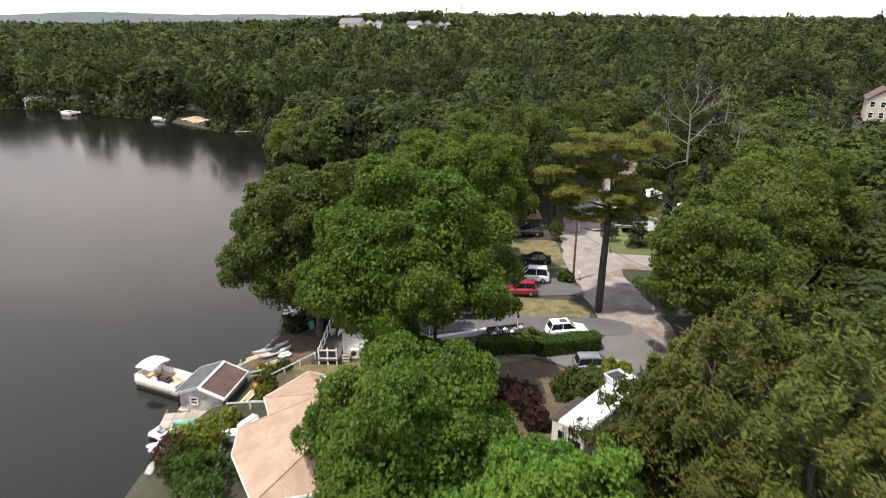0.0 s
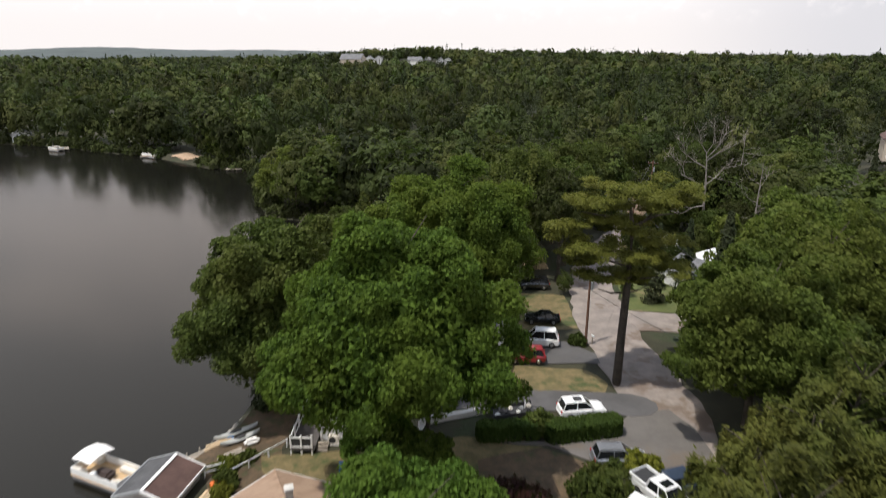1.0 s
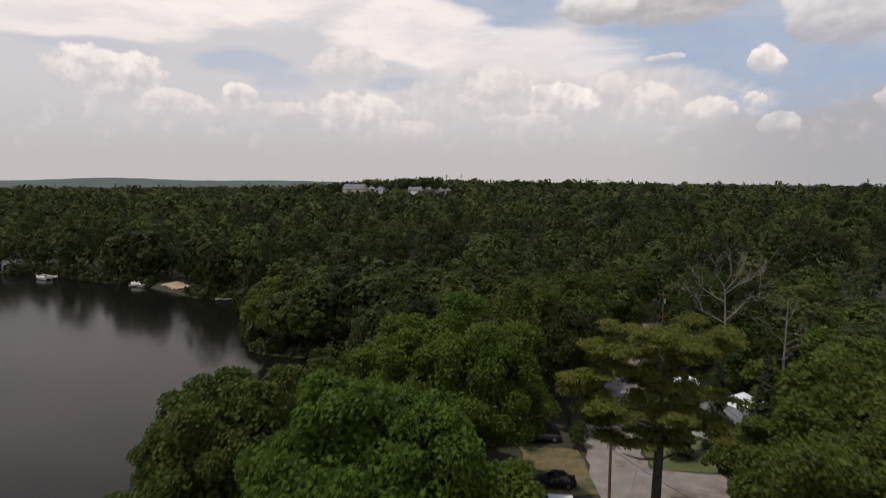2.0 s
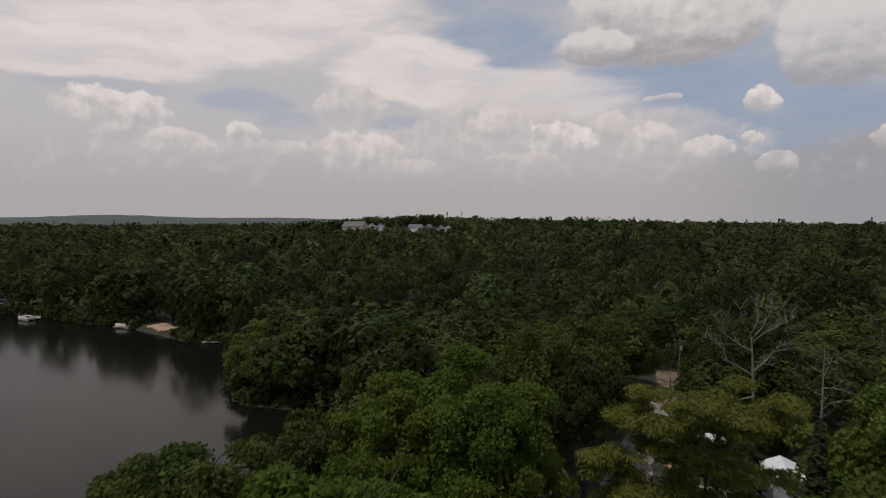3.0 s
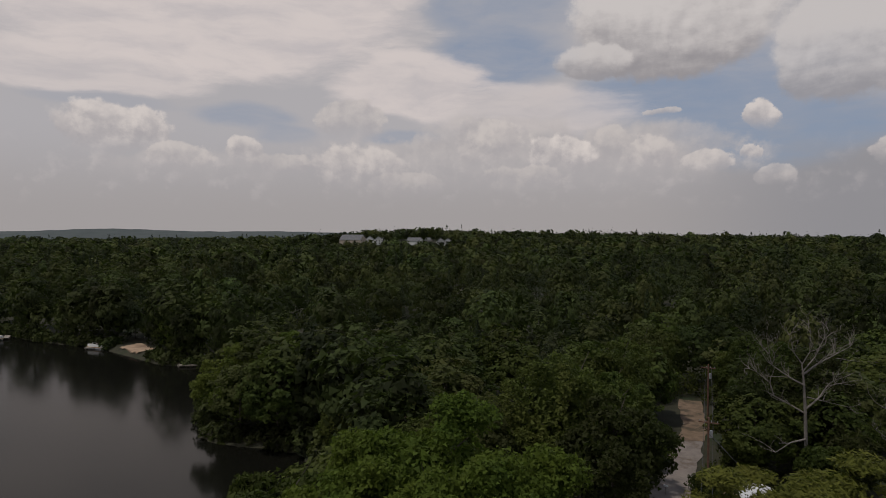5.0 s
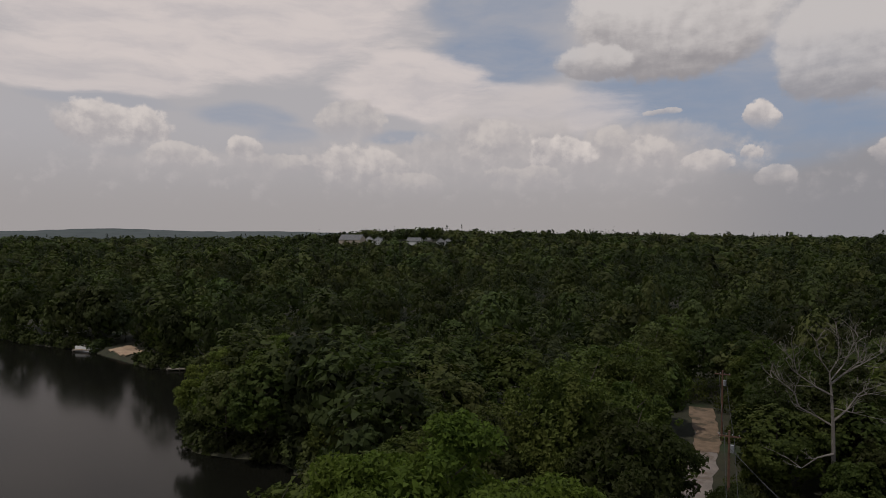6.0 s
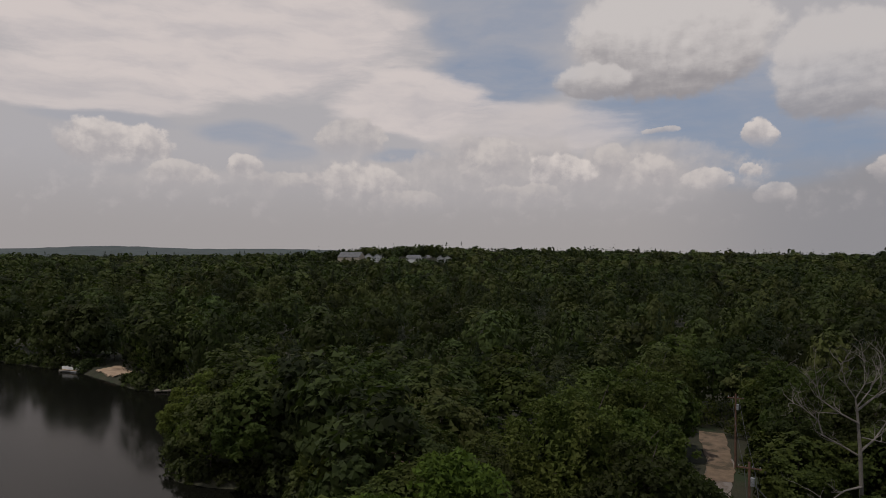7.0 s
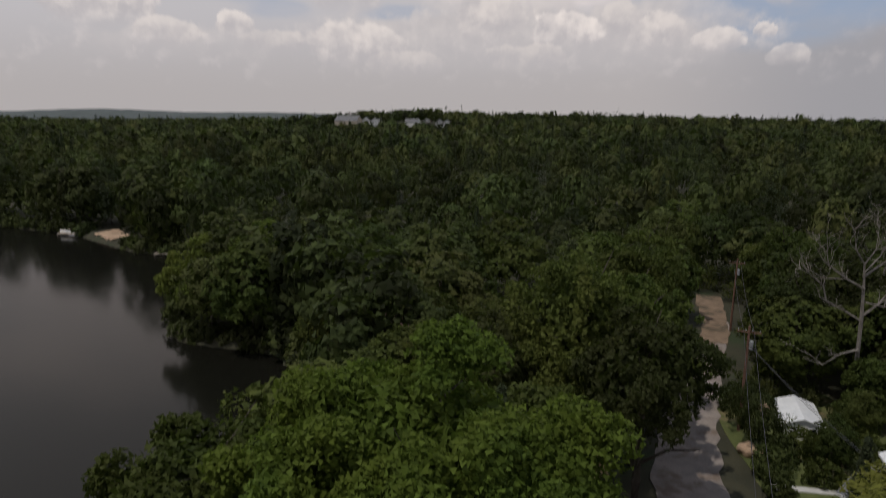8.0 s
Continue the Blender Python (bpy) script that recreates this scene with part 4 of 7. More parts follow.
def tall_pine():
    m = thing("pine_tree", pose(18.1, 70.9, GROUND), "tall white pine with flat yellow-green tiers beside the lane", "tree")
    bm = bmesh.new()
    tube(bm, [(0, 0, -0.4), (0, 0, 0.4), (0.05, 0, 6), (0.2, 0, 12), (0.2, 0, 16.5), (-0.3, 0, 19.4)], [0.62, 0.46, 0.40, 0.34, 0.24, 0.1], 10)
    tube(bm, [(0.2, 0, 16.4), (1.6, 0.3, 17.6), (3.2, 0.5, 19.5)], [0.2, 0.14, 0.06], 7)
    for x, y, z, up in ((-5.5, -0.5, 17.2, 0.8), (-4.5, 1.0, 15.6, 0.4), (-3.2, -1.2, 13.6, 0.2), (3.8, 0.8, 16.2, 0.6), (3.6, -0.8, 14.0, 0.2), (-2.6, 0.5, 12.2, -0.3), (2.5, 1.0, 12.4, 0.0), (-4.8, 0.5, 20.0, 1.0), (4.6, -0.4, 20.2, 1.0)):
        tube(bm, [(0.15, 0, z - up - 2.3), (x * 0.5, y * 0.5, z - 2.15), (x, y, z - 1.8)], [0.13, 0.08, 0.03], 6)
    part("trunk", bm, BARK, m)
    plates = [(0.6, 0, 21.6, 6.2, 5.0, 1.2), (-2.6, 0.5, 20.7, 4.0, 3.6, 0.9), (3.4, 0.3, 20.8, 3.6, 3.4, 0.9), (-5.0, 0, 18.2, 3.2, 2.8, 0.9), (-3.4, -1.4, 16.8, 3.2, 2.6, 0.8), (3.4, 1.0, 16.8, 3.0, 2.6, 0.8),
              (-4.4, 0.8, 15.2, 2.8, 2.4, 0.7), (3.2, -0.8, 14.8, 2.8, 2.4, 0.7), (-2.4, -0.4, 13.6, 2.2, 2.0, 0.6), (0.6, -1.6, 15.8, 2.4, 2.0, 0.7), (1.8, 0.8, 13.2, 2.0, 1.8, 0.5), (-0.5, 0.5, 18.6, 3.0, 2.6, 0.8)]
    ob = new("crown", quads_mesh("crown", plate_crown(21, [(x, y, z - 1.7, rx, ry, t) for x, y, z, rx, ry, t in plates], 56000, 0.25), NEEDLE_GOLD))
    ob.parent = m


tall_pine()
pine(17.0, 37.5, 5.0, 3.5, 14.8, 25500, 22, "bushy yellow-green pine beside the parked truck", 0.36, 10, flat=0.2)
pine(22.5, 34.5, 6.0, 3.0, 17.0, 25500, 23, "bushy yellow-green pine above the yard", 0.36, 10, flat=0.2)
pine(23.5, 47.0, 5.6, 3.5, 13.2, 22500, 24, "spreading yellow-green pine beside the driveway", 0.36, 8, flat=0.2)
pine(29.5, 52.0, 5.0, 3.0, 14.2, 16500, 25, "spreading green pine beside the road", 0.38, 8, flat=0.2)
pine(32.0, 42.0, 6.0, 3.0, 15.2, 16500, 26, "green pine in the yard", 0.38, 9, flat=0.2)

pine(19.4, 45.4, 4.2, 3.0, 12.0, 16000, 27, "bushy green pine leaning over the white truck", 0.34, 9, flat=0.2)
pine(14.6, 41.4, 4.2, 2.2, 10.4, 12000, 28, "young green pine beside the camper trailer", 0.30, 7, r0=0.14, flat=0.2)


def dead_branch(bm, rng, base, way, long, r, depth):
    pts, p, d = [base], base.copy(), way.copy()
    for k in range(4):
        d = (d + Vector((rng.uniform(-0.5, 0.5), rng.uniform(-0.5, 0.5), rng.uniform(-0.3, 0.42)))).normalized()
        p = p + d * long / 4
        pts.append(p.copy())
    tube(bm, pts, [r, r * 0.8, r * 0.62, r * 0.45, r * 0.22], 4)
    if depth:
        for k in range(3):
            at = pts[rng.randint(1, 4)]
            side = (d + Vector((rng.uniform(-1, 1), rng.uniform(-1, 1), rng.uniform(-0.1, 0.9)))).normalized()
            dead_branch(bm, rng, at.copy(), side, long * rng.uniform(0.35, 0.62), r * 0.46, depth - 1)


def dead_tree(x, y, height, seed, boughs, first=0.45, r0=0.3):
    m = thing("dead_tree", pose(x, y, GROUND), "bare bleached grey dead tree among the green woods", "tree", "dead trees")
    rng = random.Random(seed)
    bm = bmesh.new()
    tube(bm, [(0, 0, -0.4), (0, 0, 0.3), (0.1, 0, height * 0.4), (0.2, 0.1, height * 0.7), (0.3, 0.1, height)], [r0 * 1.4, r0, r0 * 0.8, r0 * 0.5, r0 * 0.1], 8)
    part("trunk", bm, DEADWOOD, m)
    for k in range(boughs):
        f = first + (0.95 - first) * k / boughs
        a = math.pi + k * 2.1 + rng.uniform(-0.4, 0.4)
        bm = bmesh.new()
        way = Vector((math.cos(a), math.sin(a) * 0.8, rng.uniform(-0.25, 0.9))).normalized()
        dead_branch(bm, rng, Vector((0.2 * f, 0, height * f)), way, height * rng.uniform(0.2, 0.4) * (1.25 - 0.6 * f), r0 * (0.42 - 0.24 * f), 3)
        part("branch", bm, DEADWOOD, m)
    return m




def great_dead_tree(x, y):
    """A tall bleached tree: heavy crooked limbs low down, a fan of fine twigs above."""
    m = thing("dead_tree", pose(x, y, GROUND), "tall bleached dead tree with crooked pale limbs", "tree", "dead trees")
    rng = random.Random(5)
    bm = bmesh.new()
    tube(bm, [(0, 0, -0.4), (0, 0, 0.4), (0.1, 0, 5), (-0.1, 0, 11), (-0.3, 0.1, 14.6), (-0.6, 0, 16.6)], [0.42, 0.27, 0.22, 0.18, 0.12, 0.08], 9)
    part("trunk", bm, DEADWOOD, m)
    limbs = (((-0.1, 10.6), (-1.6, 11.5), (-3.6, 12.6), (-4.1, 14.2), (-5.6, 16.0), (-6.6, 16.6)), ((-0.1, 11.2), (1.4, 12.4), (2.5, 13.8), (3.6, 14.2)), ((-0.1, 7.6), (-2.2, 7.4), (-4.2, 6.4)),
             ((-0.3, 14.0), (-2.2, 15.4), (-4.2, 17.4), (-4.6, 19.2)), ((-0.4, 15.6), (1.4, 17.4), (3.4, 18.6), (5.8, 20.2)), ((-0.6, 17.6), (-1.6, 19.4), (-2.4, 22.4)),
             ((-0.6, 17.4), (0.2, 19.6), (0.4, 22.6)), ((-0.4, 16.4), (1.2, 18.6), (2.4, 21.4), (3.0, 22.8)), ((0.0, 12.6), (1.8, 12.2), (4.6, 11.6)))
    for k, limb in enumerate(limbs):
        side = rng.uniform(-0.35, 0.35)
        pts = [Vector((px, side * abs(px) + rng.uniform(-0.2, 0.2), pz)) for px, pz in ((px, pz if pz < 14 else 14 + (pz - 14) * 0.72) for px, pz in limb)]
        n = len(pts)
        r0 = 0.125 if k < 5 else 0.075
        bm = bmesh.new()
        tube(bm, pts, [r0 * (1 - 0.78 * i / (n - 1)) for i in range(n)], 6)
        for i in range(1, n):
            for _ in range(3 if pts[i].z > 14 else 2):
                way = ((pts[i] - pts[i - 1]).normalized() + Vector((rng.uniform(-0.8, 0.8), rng.uniform(-0.8, 0.8), rng.uniform(-0.2, 0.9)))).normalized()
                dead_branch(bm, rng, pts[i].copy(), way, rng.uniform(1.4, 3.2), 0.045, 2)
        part("branch", bm, DEADWOOD, m)


great_dead_tree(44.2, 119.4)
dead_tree(49.5, 112.0, 16.5, 9, 9, 0.42, 0.2)
dead_tree(57.0, 136.0, 17.0, 12, 9, 0.4, 0.2)

# crowns shared by the trees of the middle distance: radius 5, height 14, to be scaled
def shared_crowns(seed, count, leaves, size, material):
    out = []
    for k in range(count):
        crown = broad_crown(seed + k, 5.0, 1.4, 14.0, leaves, size, 130, droop=1.2, spread=0.36, fill=0.7, bough=(0.12, 0.24), form=0.58)
        out.append(quads_mesh("crown", crown, material))
    return out


MID_BROAD, MID_LIGHT = shared_crowns(100, 5, 5000, 0.31, LEAF_FAR), shared_crowns(140, 4, 5000, 0.31, LEAF_OAK)
BACK_BROAD, BACK_LIGHT = shared_crowns(120, 5, 2500, 0.44, LEAF_FAR), shared_crowns(130, 4, 2500, 0.44, LEAF_OAK)
MID_PINE = [quads_mesh("crown", pine_crown(160 + k, 3.6, 4.0, h, 3200, 0.46, 11, 0.2, dense=False), NEEDLE_DARK) for k, h in enumerate((17.0, 18.5))]
MID_SPIRE = [quads_mesh("crown", spire_crown(170 + k, 3.0, 1.0, h, 3000, 0.5), NEEDLE_DARK) for k, h in enumerate((16.0, 18.0))]
TRUNKS = []
for k in range(3):
    bm = bmesh.new()
    make_trunk(bm, 200 + k, 11.5, 0.2, 3.6, 0.35, 5)
    TRUNKS.append(bm)
TRUNK_MESHES = []
for bm in TRUNKS:
    me = bpy.data.meshes.new("trunk")
    bm.to_mesh(me)
    bm.free()
    me.materials.append(BARK)
    TRUNK_MESHES.append(me)


def mid_tree(x, y, crowns, pick, scale, turn, name, label, stretch=1.0):
    base = float(land_height([x], [y])[0])
    m = thing(name, pose(x, y, base, 0, 0, turn) @ Matrix.Diagonal((scale, scale, scale * stretch, 1)), label, "tree", "woodland trees")
    for kind, me in (("trunk", TRUNK_MESHES[pick % 3]), ("crown", crowns[pick % len(crowns)])):
        ob = new(kind, me)
        ob.parent = m


# the trees that stand out: place, crowns, scale
for k, (x, y, crowns, scale) in enumerate((
        (-37.0, 166.0, MID_LIGHT, 0.80), (-27.0, 163.0, MID_BROAD, 0.9), (-19.5, 146.5, MID_BROAD, 0.7),
        (-14.6, 133.0, MID_LIGHT, 0.55), (-86.0, 227.5, BACK_BROAD, 0.62), (-80.0, 220.6, BACK_BROAD, 0.55), (-75.5, 214.5, BACK_BROAD, 0.6), (-90.0, 231.5, BACK_BROAD, 0.7), (-83.0, 224.0, BACK_BROAD, 0.9), (-77.0, 219.0, BACK_BROAD, 0.8), (-92.0, 231.0, BACK_BROAD, 0.85), (-97.0, 236.0, BACK_LIGHT, 0.9), (-104.0, 238.5, BACK_BROAD, 0.85), (-109.5, 241.0, BACK_BROAD, 0.8), (31.5, 112.5, MID_BROAD, 0.42), (32.0, 116.5, MID_BROAD, 0.40),
        (17.0, 96.4, MID_LIGHT, 0.26), (28.8, 94.0, MID_SPIRE, 0.62), (33.5, 96.0, MID_SPIRE, 0.7), (12.0, 114.0, MID_LIGHT, 0.9), (52.5, 177.0, BACK_BROAD, 1.0), (45.0, 174.5, BACK_LIGHT, 0.95), (58.5, 170.0, BACK_BROAD, 1.0), (38.0, 168.0, BACK_BROAD, 0.9), (49.0, 186.0, BACK_LIGHT, 1.1), (60.0, 183.0, BACK_BROAD, 1.1), (33.5, 84.5, MID_SPIRE, 0.95), (25.6, 96.0, MID_LIGHT, 0.20),
        (13.0, 105.0, MID_LIGHT, 0.45), (8.0, 99.0, MID_LIGHT, 0.95), (5.0, 109.0, MID_BROAD, 1.05), (36.0, 108.5, MID_LIGHT, 0.4), (41.0, 113.0, MID_LIGHT, 0.45))):
    pineish = crowns is MID_SPIRE
    mid_tree(x, y, crowns, k, scale, k * 77.0, "spruce_tree" if pineish else "oak_tree", "dark narrow spruce among the broadleaf trees" if pineish else "leafy green oak at the wood's edge")

# yards kept free of trees
CLEAR = [(-30, -50, 34.5, 92), (6, 76, 36, 107), (27, 97, 43.5, 120.5), (86, 132, 122, 186), (38, 98, 52, 121), (-130, 740, -76, 812), (-56, 740, 4, 812), (-64, 152, -38.5, 196)]
ROAD_PTS = np.array(ROAD_LINE)


def wood_points(y0, y1, gap, seed, margin=20, reach=0.715):
    """Spots for trees inside the wide stretch ahead, off the lake, the road and the yards."""
    rng = np.random.default_rng(seed)
    xs = np.arange(-reach * y1 - margin, reach * y1 + margin, gap)
    ys = np.arange(y0, y1, gap)
    gx, gy = np.meshgrid(xs, ys)
    x = (gx + rng.uniform(-0.42, 0.42, gx.shape) * gap).ravel()
    y = (gy + rng.uniform(-0.42, 0.42, gy.shape) * gap).ravel()
    keep = (np.abs(x) < reach * y + margin) & (y >= y0) & (y < y1) & (shore_distance(x, y) > 0.8)
    for ax, ay, bx, by in CLEAR:
        keep &= ~((x > ax) & (x < bx) & (y > ay) & (y < by))
    if y0 < 200:
        for (ax, ay), (bx, by) in zip(ROAD_LINE, ROAD_LINE[1:]):
            dx, dy = bx - ax, by - ay
            t = np.clip(((x - ax) * dx + (y - ay) * dy) / (dx * dx + dy * dy), 0, 1)
            keep &= np.hypot(x - ax - t * dx, y - ay - t * dy) > 7.4
        keep &= ~((x > -17) & (x < 0) & (y > 127) & (y < 143))
    return x[keep], y[keep], rng


def make_middle_woods():
    x, y, rng = wood_points(38, 168, 9.6, 31, 18, 0.72)
    inland = shore_distance(x, y)
    for k in range(len(x)):
        u = rng.random() if inland[k] > 14 else rng.uniform(0.3, 1.0)
        radius = rng.uniform(4.6, 7.6)
        high = rng.uniform(11.0, 14.5) + 0.5 * (radius - 4.6)
        turn, pick = rng.uniform(0, 360), int(rng.integers(0, 60))
        if u < 0.10:
            mid_tree(x[k], y[k], MID_PINE, pick, high / 16.0, turn, "pine_tree", "dark green pine in the dense woods")
        elif u < 0.16:
            mid_tree(x[k], y[k], MID_SPIRE, pick, high / 16.0, turn, "spruce_tree", "dark narrow spruce among the broadleaf trees")
        else:
            near = y[k] < 132 and x[k] < 60
            crowns = (MID_BROAD if near else BACK_BROAD) if u < 0.62 else (MID_LIGHT if near else BACK_LIGHT)
            mid_tree(x[k], y[k], crowns, pick, radius / 5.0, turn, "oak_tree", "leafy green broadleaf tree in dense woods", high / 14.0 / (radius / 5.0))


make_middle_woods()


def scatter(kinds, pick, x, y, z, turn, wide, tall, rng):
    """Crowns laid out over the land: their leaves, and a tone for each tree."""
    leaves, tones = [], []
    for kind, crown in enumerate(kinds):
        at = np.nonzero(pick == kind)[0]
        q = crown[1][None]
        if len(at):
            c, s = np.cos(turn[at])[:, None, None], np.sin(turn[at])[:, None, None]
            px = (q[..., 0] * c - q[..., 1] * s) * wide[at][:, None, None] + x[at][:, None, None]
            py = (q[..., 0] * s + q[..., 1] * c) * wide[at][:, None, None] + y[at][:, None, None]
            pz = q[..., 2] * tall[at][:, None, None] + z[at][:, None, None]
            leaves.append(np.stack([px, py, pz], -1).reshape(-1, 3, 3))
            tones.append(np.repeat(rng.random(len(at)), q.shape[1]))
    return (np.zeros((0, 4, 3)), np.concatenate(leaves)), np.concatenate(tones)


def make_far_woods(y0, y1, gap, seed, leaves, size, puffs, fill, low, high, label, form=0.72, spread=0.28):
    """A sheet of far woodland: many crowns, each of real leaf clumps; broadleaf trees in one mesh, conifers in another."""
    x, y, rng = wood_points(y0, y1, gap, seed)
    broad = [broad_crown(seed * 10 + k, 5.4, 0.4, h, leaves, size, puffs, droop=0.8, spread=spread, fill=fill, bough=(0.13, 0.26), form=form) for k, h in enumerate((13.5, 14.5, 12.5, 15.0))]
    dark = [spire_crown(seed * 10 + 8, 3.2, 2.0, 16.0, int(leaves * 1.1), size * 0.7), pine_crown(seed * 10 + 9, 3.8, 5.0, 16.0, int(leaves * 1.0), size * 0.7, 8, 0.25, dense=False)]
    # conifers stand in loose groups
    clump = np.sin(x * 0.031 + 1.0) * np.sin(y * 0.043 + 2.0) * 0.16 + 0.18
    conifer = rng.random(len(x)) < clump
    scale = low + (high - low) * rng.random(len(x)) ** 1.3
    turn, wide = rng.uniform(0, 6.283, len(x)), scale * gap / 11.0 * rng.uniform(0.7, 1.2, len(x))
    ground = land_height(x, y)
    scale *= rng.uniform(0.75, 1.2, len(x))
    for kinds, here, material, name, say in ((broad, ~conifer, LEAF_WOODS, "woods", label), (dark, conifer, NEEDLE_WOODS, "conifers", "dark conifers scattered in " + label)):
        pick = rng.integers(0, len(kinds), len(x))[here]
        crowns, tones = scatter(kinds, pick, x[here], y[here], ground[here], turn[here], wide[here], scale[here], rng)
        tagged(new(name, quads_mesh(name, crowns, material, tones)), say, "woods", kind="stuff")


make_far_woods(168, 350, 10.8, 41, 860, 0.62, 70, 0.72, 0.8, 1.3, "dense green mixed woods beyond the lake")
make_far_woods(350, 560, 11.4, 42, 210, 1.25, 60, 0.78, 0.85, 1.3, "dense green woods in the distance")
make_far_woods(560, 1150, 14.0, 43, 50, 2.1, 56, 0.84, 0.8, 1.2, "far wooded hills near the horizon", 0.8, 0.2)


def make_shore_shrubs():
    """Low boughs and shrubs that hang over the water's edge."""
    rng = np.random.default_rng(77)
    x, y = [], []
    for (ax, ay), (bx, by) in zip(SHORE[10:36], SHORE[11:37]):
        n = max(1, int(math.hypot(bx - ax, by - ay) / 2.0))
        for k in range(n):
            f = (k + rng.random()) / n
            px, py = ax + (bx - ax) * f, ay + (by - ay) * f
            if not (-92 < px < -78) and not (-16.6 < px < -15.2 and py < 134):
                x.append(px + rng.uniform(-0.5, 1.2))
                y.append(py + rng.uniform(0.2, 2.0))
    x, y = np.array(x), np.array(y)
    # trees that stand at the water's edge
    low = np.array([k for k in range(len(x)) if rng.random() < 0.5 and y[k] > 112 and not 143 < y[k] < 198])
    tall = [broad_crown(310 + k, 4.4, -0.8, h, 760, 0.62, 60, droop=0.8, spread=0.25, fill=0.72, bough=(0.13, 0.26), form=0.7) for k, h in enumerate((14.0, 16.0, 18.0))]
    size = rng.uniform(0.8, 1.3, len(low))
    crowns, tones = scatter(tall, rng.integers(0, 3, len(low)), x[low] + 1.5, y[low] + 3.0, np.full(len(low), 0.6), rng.uniform(0, 6.283, len(low)), size, size, rng)
    tagged(new("woods", quads_mesh("woods", crowns, LEAF_WOODS, tones)), "dark broadleaf trees at the far water's edge", "woods", kind="stuff")
    kinds = [broad_crown(300 + k, 2.2, -0.6, h, 200, 0.5, 60, droop=0.5, spread=0.4, fill=0.7, bough=(0.15, 0.28)) for k, h in enumerate((2.2, 3.0, 4.2))]
    scale = rng.uniform(0.7, 1.4, len(x))
    crowns, tones = scatter(kinds, rng.integers(0, 3, len(x)), x, y, np.full(len(x), 0.2), rng.uniform(0, 6.283, len(x)), scale, scale, rng)
    tagged(new("shrubs", quads_mesh("shrubs", crowns, LEAF_WOODS, tones)), "dark green shrubs overhanging the water's edge", "shrubs", kind="stuff")


make_shore_shrubs()


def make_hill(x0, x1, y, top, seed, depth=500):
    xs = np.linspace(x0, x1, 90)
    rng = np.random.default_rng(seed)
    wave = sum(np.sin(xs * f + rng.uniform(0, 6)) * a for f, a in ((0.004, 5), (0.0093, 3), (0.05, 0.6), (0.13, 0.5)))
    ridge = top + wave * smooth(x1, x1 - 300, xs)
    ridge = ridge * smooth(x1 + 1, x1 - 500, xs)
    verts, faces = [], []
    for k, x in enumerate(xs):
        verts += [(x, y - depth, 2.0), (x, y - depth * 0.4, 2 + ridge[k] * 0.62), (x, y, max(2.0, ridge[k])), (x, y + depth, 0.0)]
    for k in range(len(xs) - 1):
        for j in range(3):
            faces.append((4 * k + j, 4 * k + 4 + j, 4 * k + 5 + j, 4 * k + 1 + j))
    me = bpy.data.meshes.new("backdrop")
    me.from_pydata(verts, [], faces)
    me.materials.append(HAZE_TINTED_HILL)
    tagged(new("backdrop", me), "distant wooded ridge with haze painted into its blue-green colour", "hill", kind="structure")


# the ridge's pale blue-green has the haze of distance mixed into the base colour
HAZE_TINTED_HILL = surface("haze_tinted_woods", (0.040, 0.052, 0.052), (0.068, 0.084, 0.082), 0.02, 1.0, 0.0, 0.06)
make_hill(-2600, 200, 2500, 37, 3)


# ---- buildings ----
def gable_roof(bm, width, length, eave, ridge, over=0.35, thick=0.14):
    """Two slopes over a ridge along y, with thickness."""
    w, l = width / 2 + over, length / 2 + over
    drop = (ridge - eave) / (width / 2) * over
    for side in (-1, 1):
        low, top = eave - drop, ridge
        ring = [(side * w, low), (0, top), (0, top + thick), (side * w, low + thick)]
        loft(bm, [[(x, y, z) for x, z in ring] for y in (-l, l)])


def window(parent, x, y, z, w, h, rz=0.0, frame_mat=None):
    """A window in a wall that faces local -y, turned by rz."""
    turn = Matrix.Translation((x, y, z)) @ pose(0, 0, 0, 0, 0, rz)
    bm = bmesh.new()
    t = 0.09
    for cx, cz, sx, sz in ((0, h / 2, w + t, t), (0, -h / 2, w + t, t), (-w / 2, 0, t, h), (w / 2, 0, t, h), (0, 0, w, 0.05)):
        box(bm, cx, -0.03, cz, sx, 0.1, sz)
    bm.transform(turn)
    ob = part("window", bm, frame_mat or TRIM, parent)
    bm = bmesh.new()
    box(bm, 0, -0.01, 0, w - 0.02, 0.04, h - 0.02)
    bm.transform(turn)
    part("pane", bm, GLASS_DARK, ob)
    return ob


def walls(parent, width, length, height, material, gable=0.0, low=0.0, thick=0.18):
    """Four walls with thickness; gable: how much the end walls rise to a point."""
    w, l = width / 2, length / 2
    for side in (-1, 1):
        bm = bmesh.new()
        box(bm, side * (w - thick / 2), 0, low + height / 2, thick, length, height)
        part("wall", bm, material, parent)
        bm = bmesh.new()
        outline = [(-w + thick, low), (w - thick, low), (w - thick, low + height), (0, low + height + gable), (-w + thick, low + height)]
        y0, y1 = side * l, side * (l - thick)
        loft(bm, [[(x, y, z) for x, z in outline] for y in ((y0, y1) if side < 0 else (y1, y0))])
        part("wall", bm, material, parent)


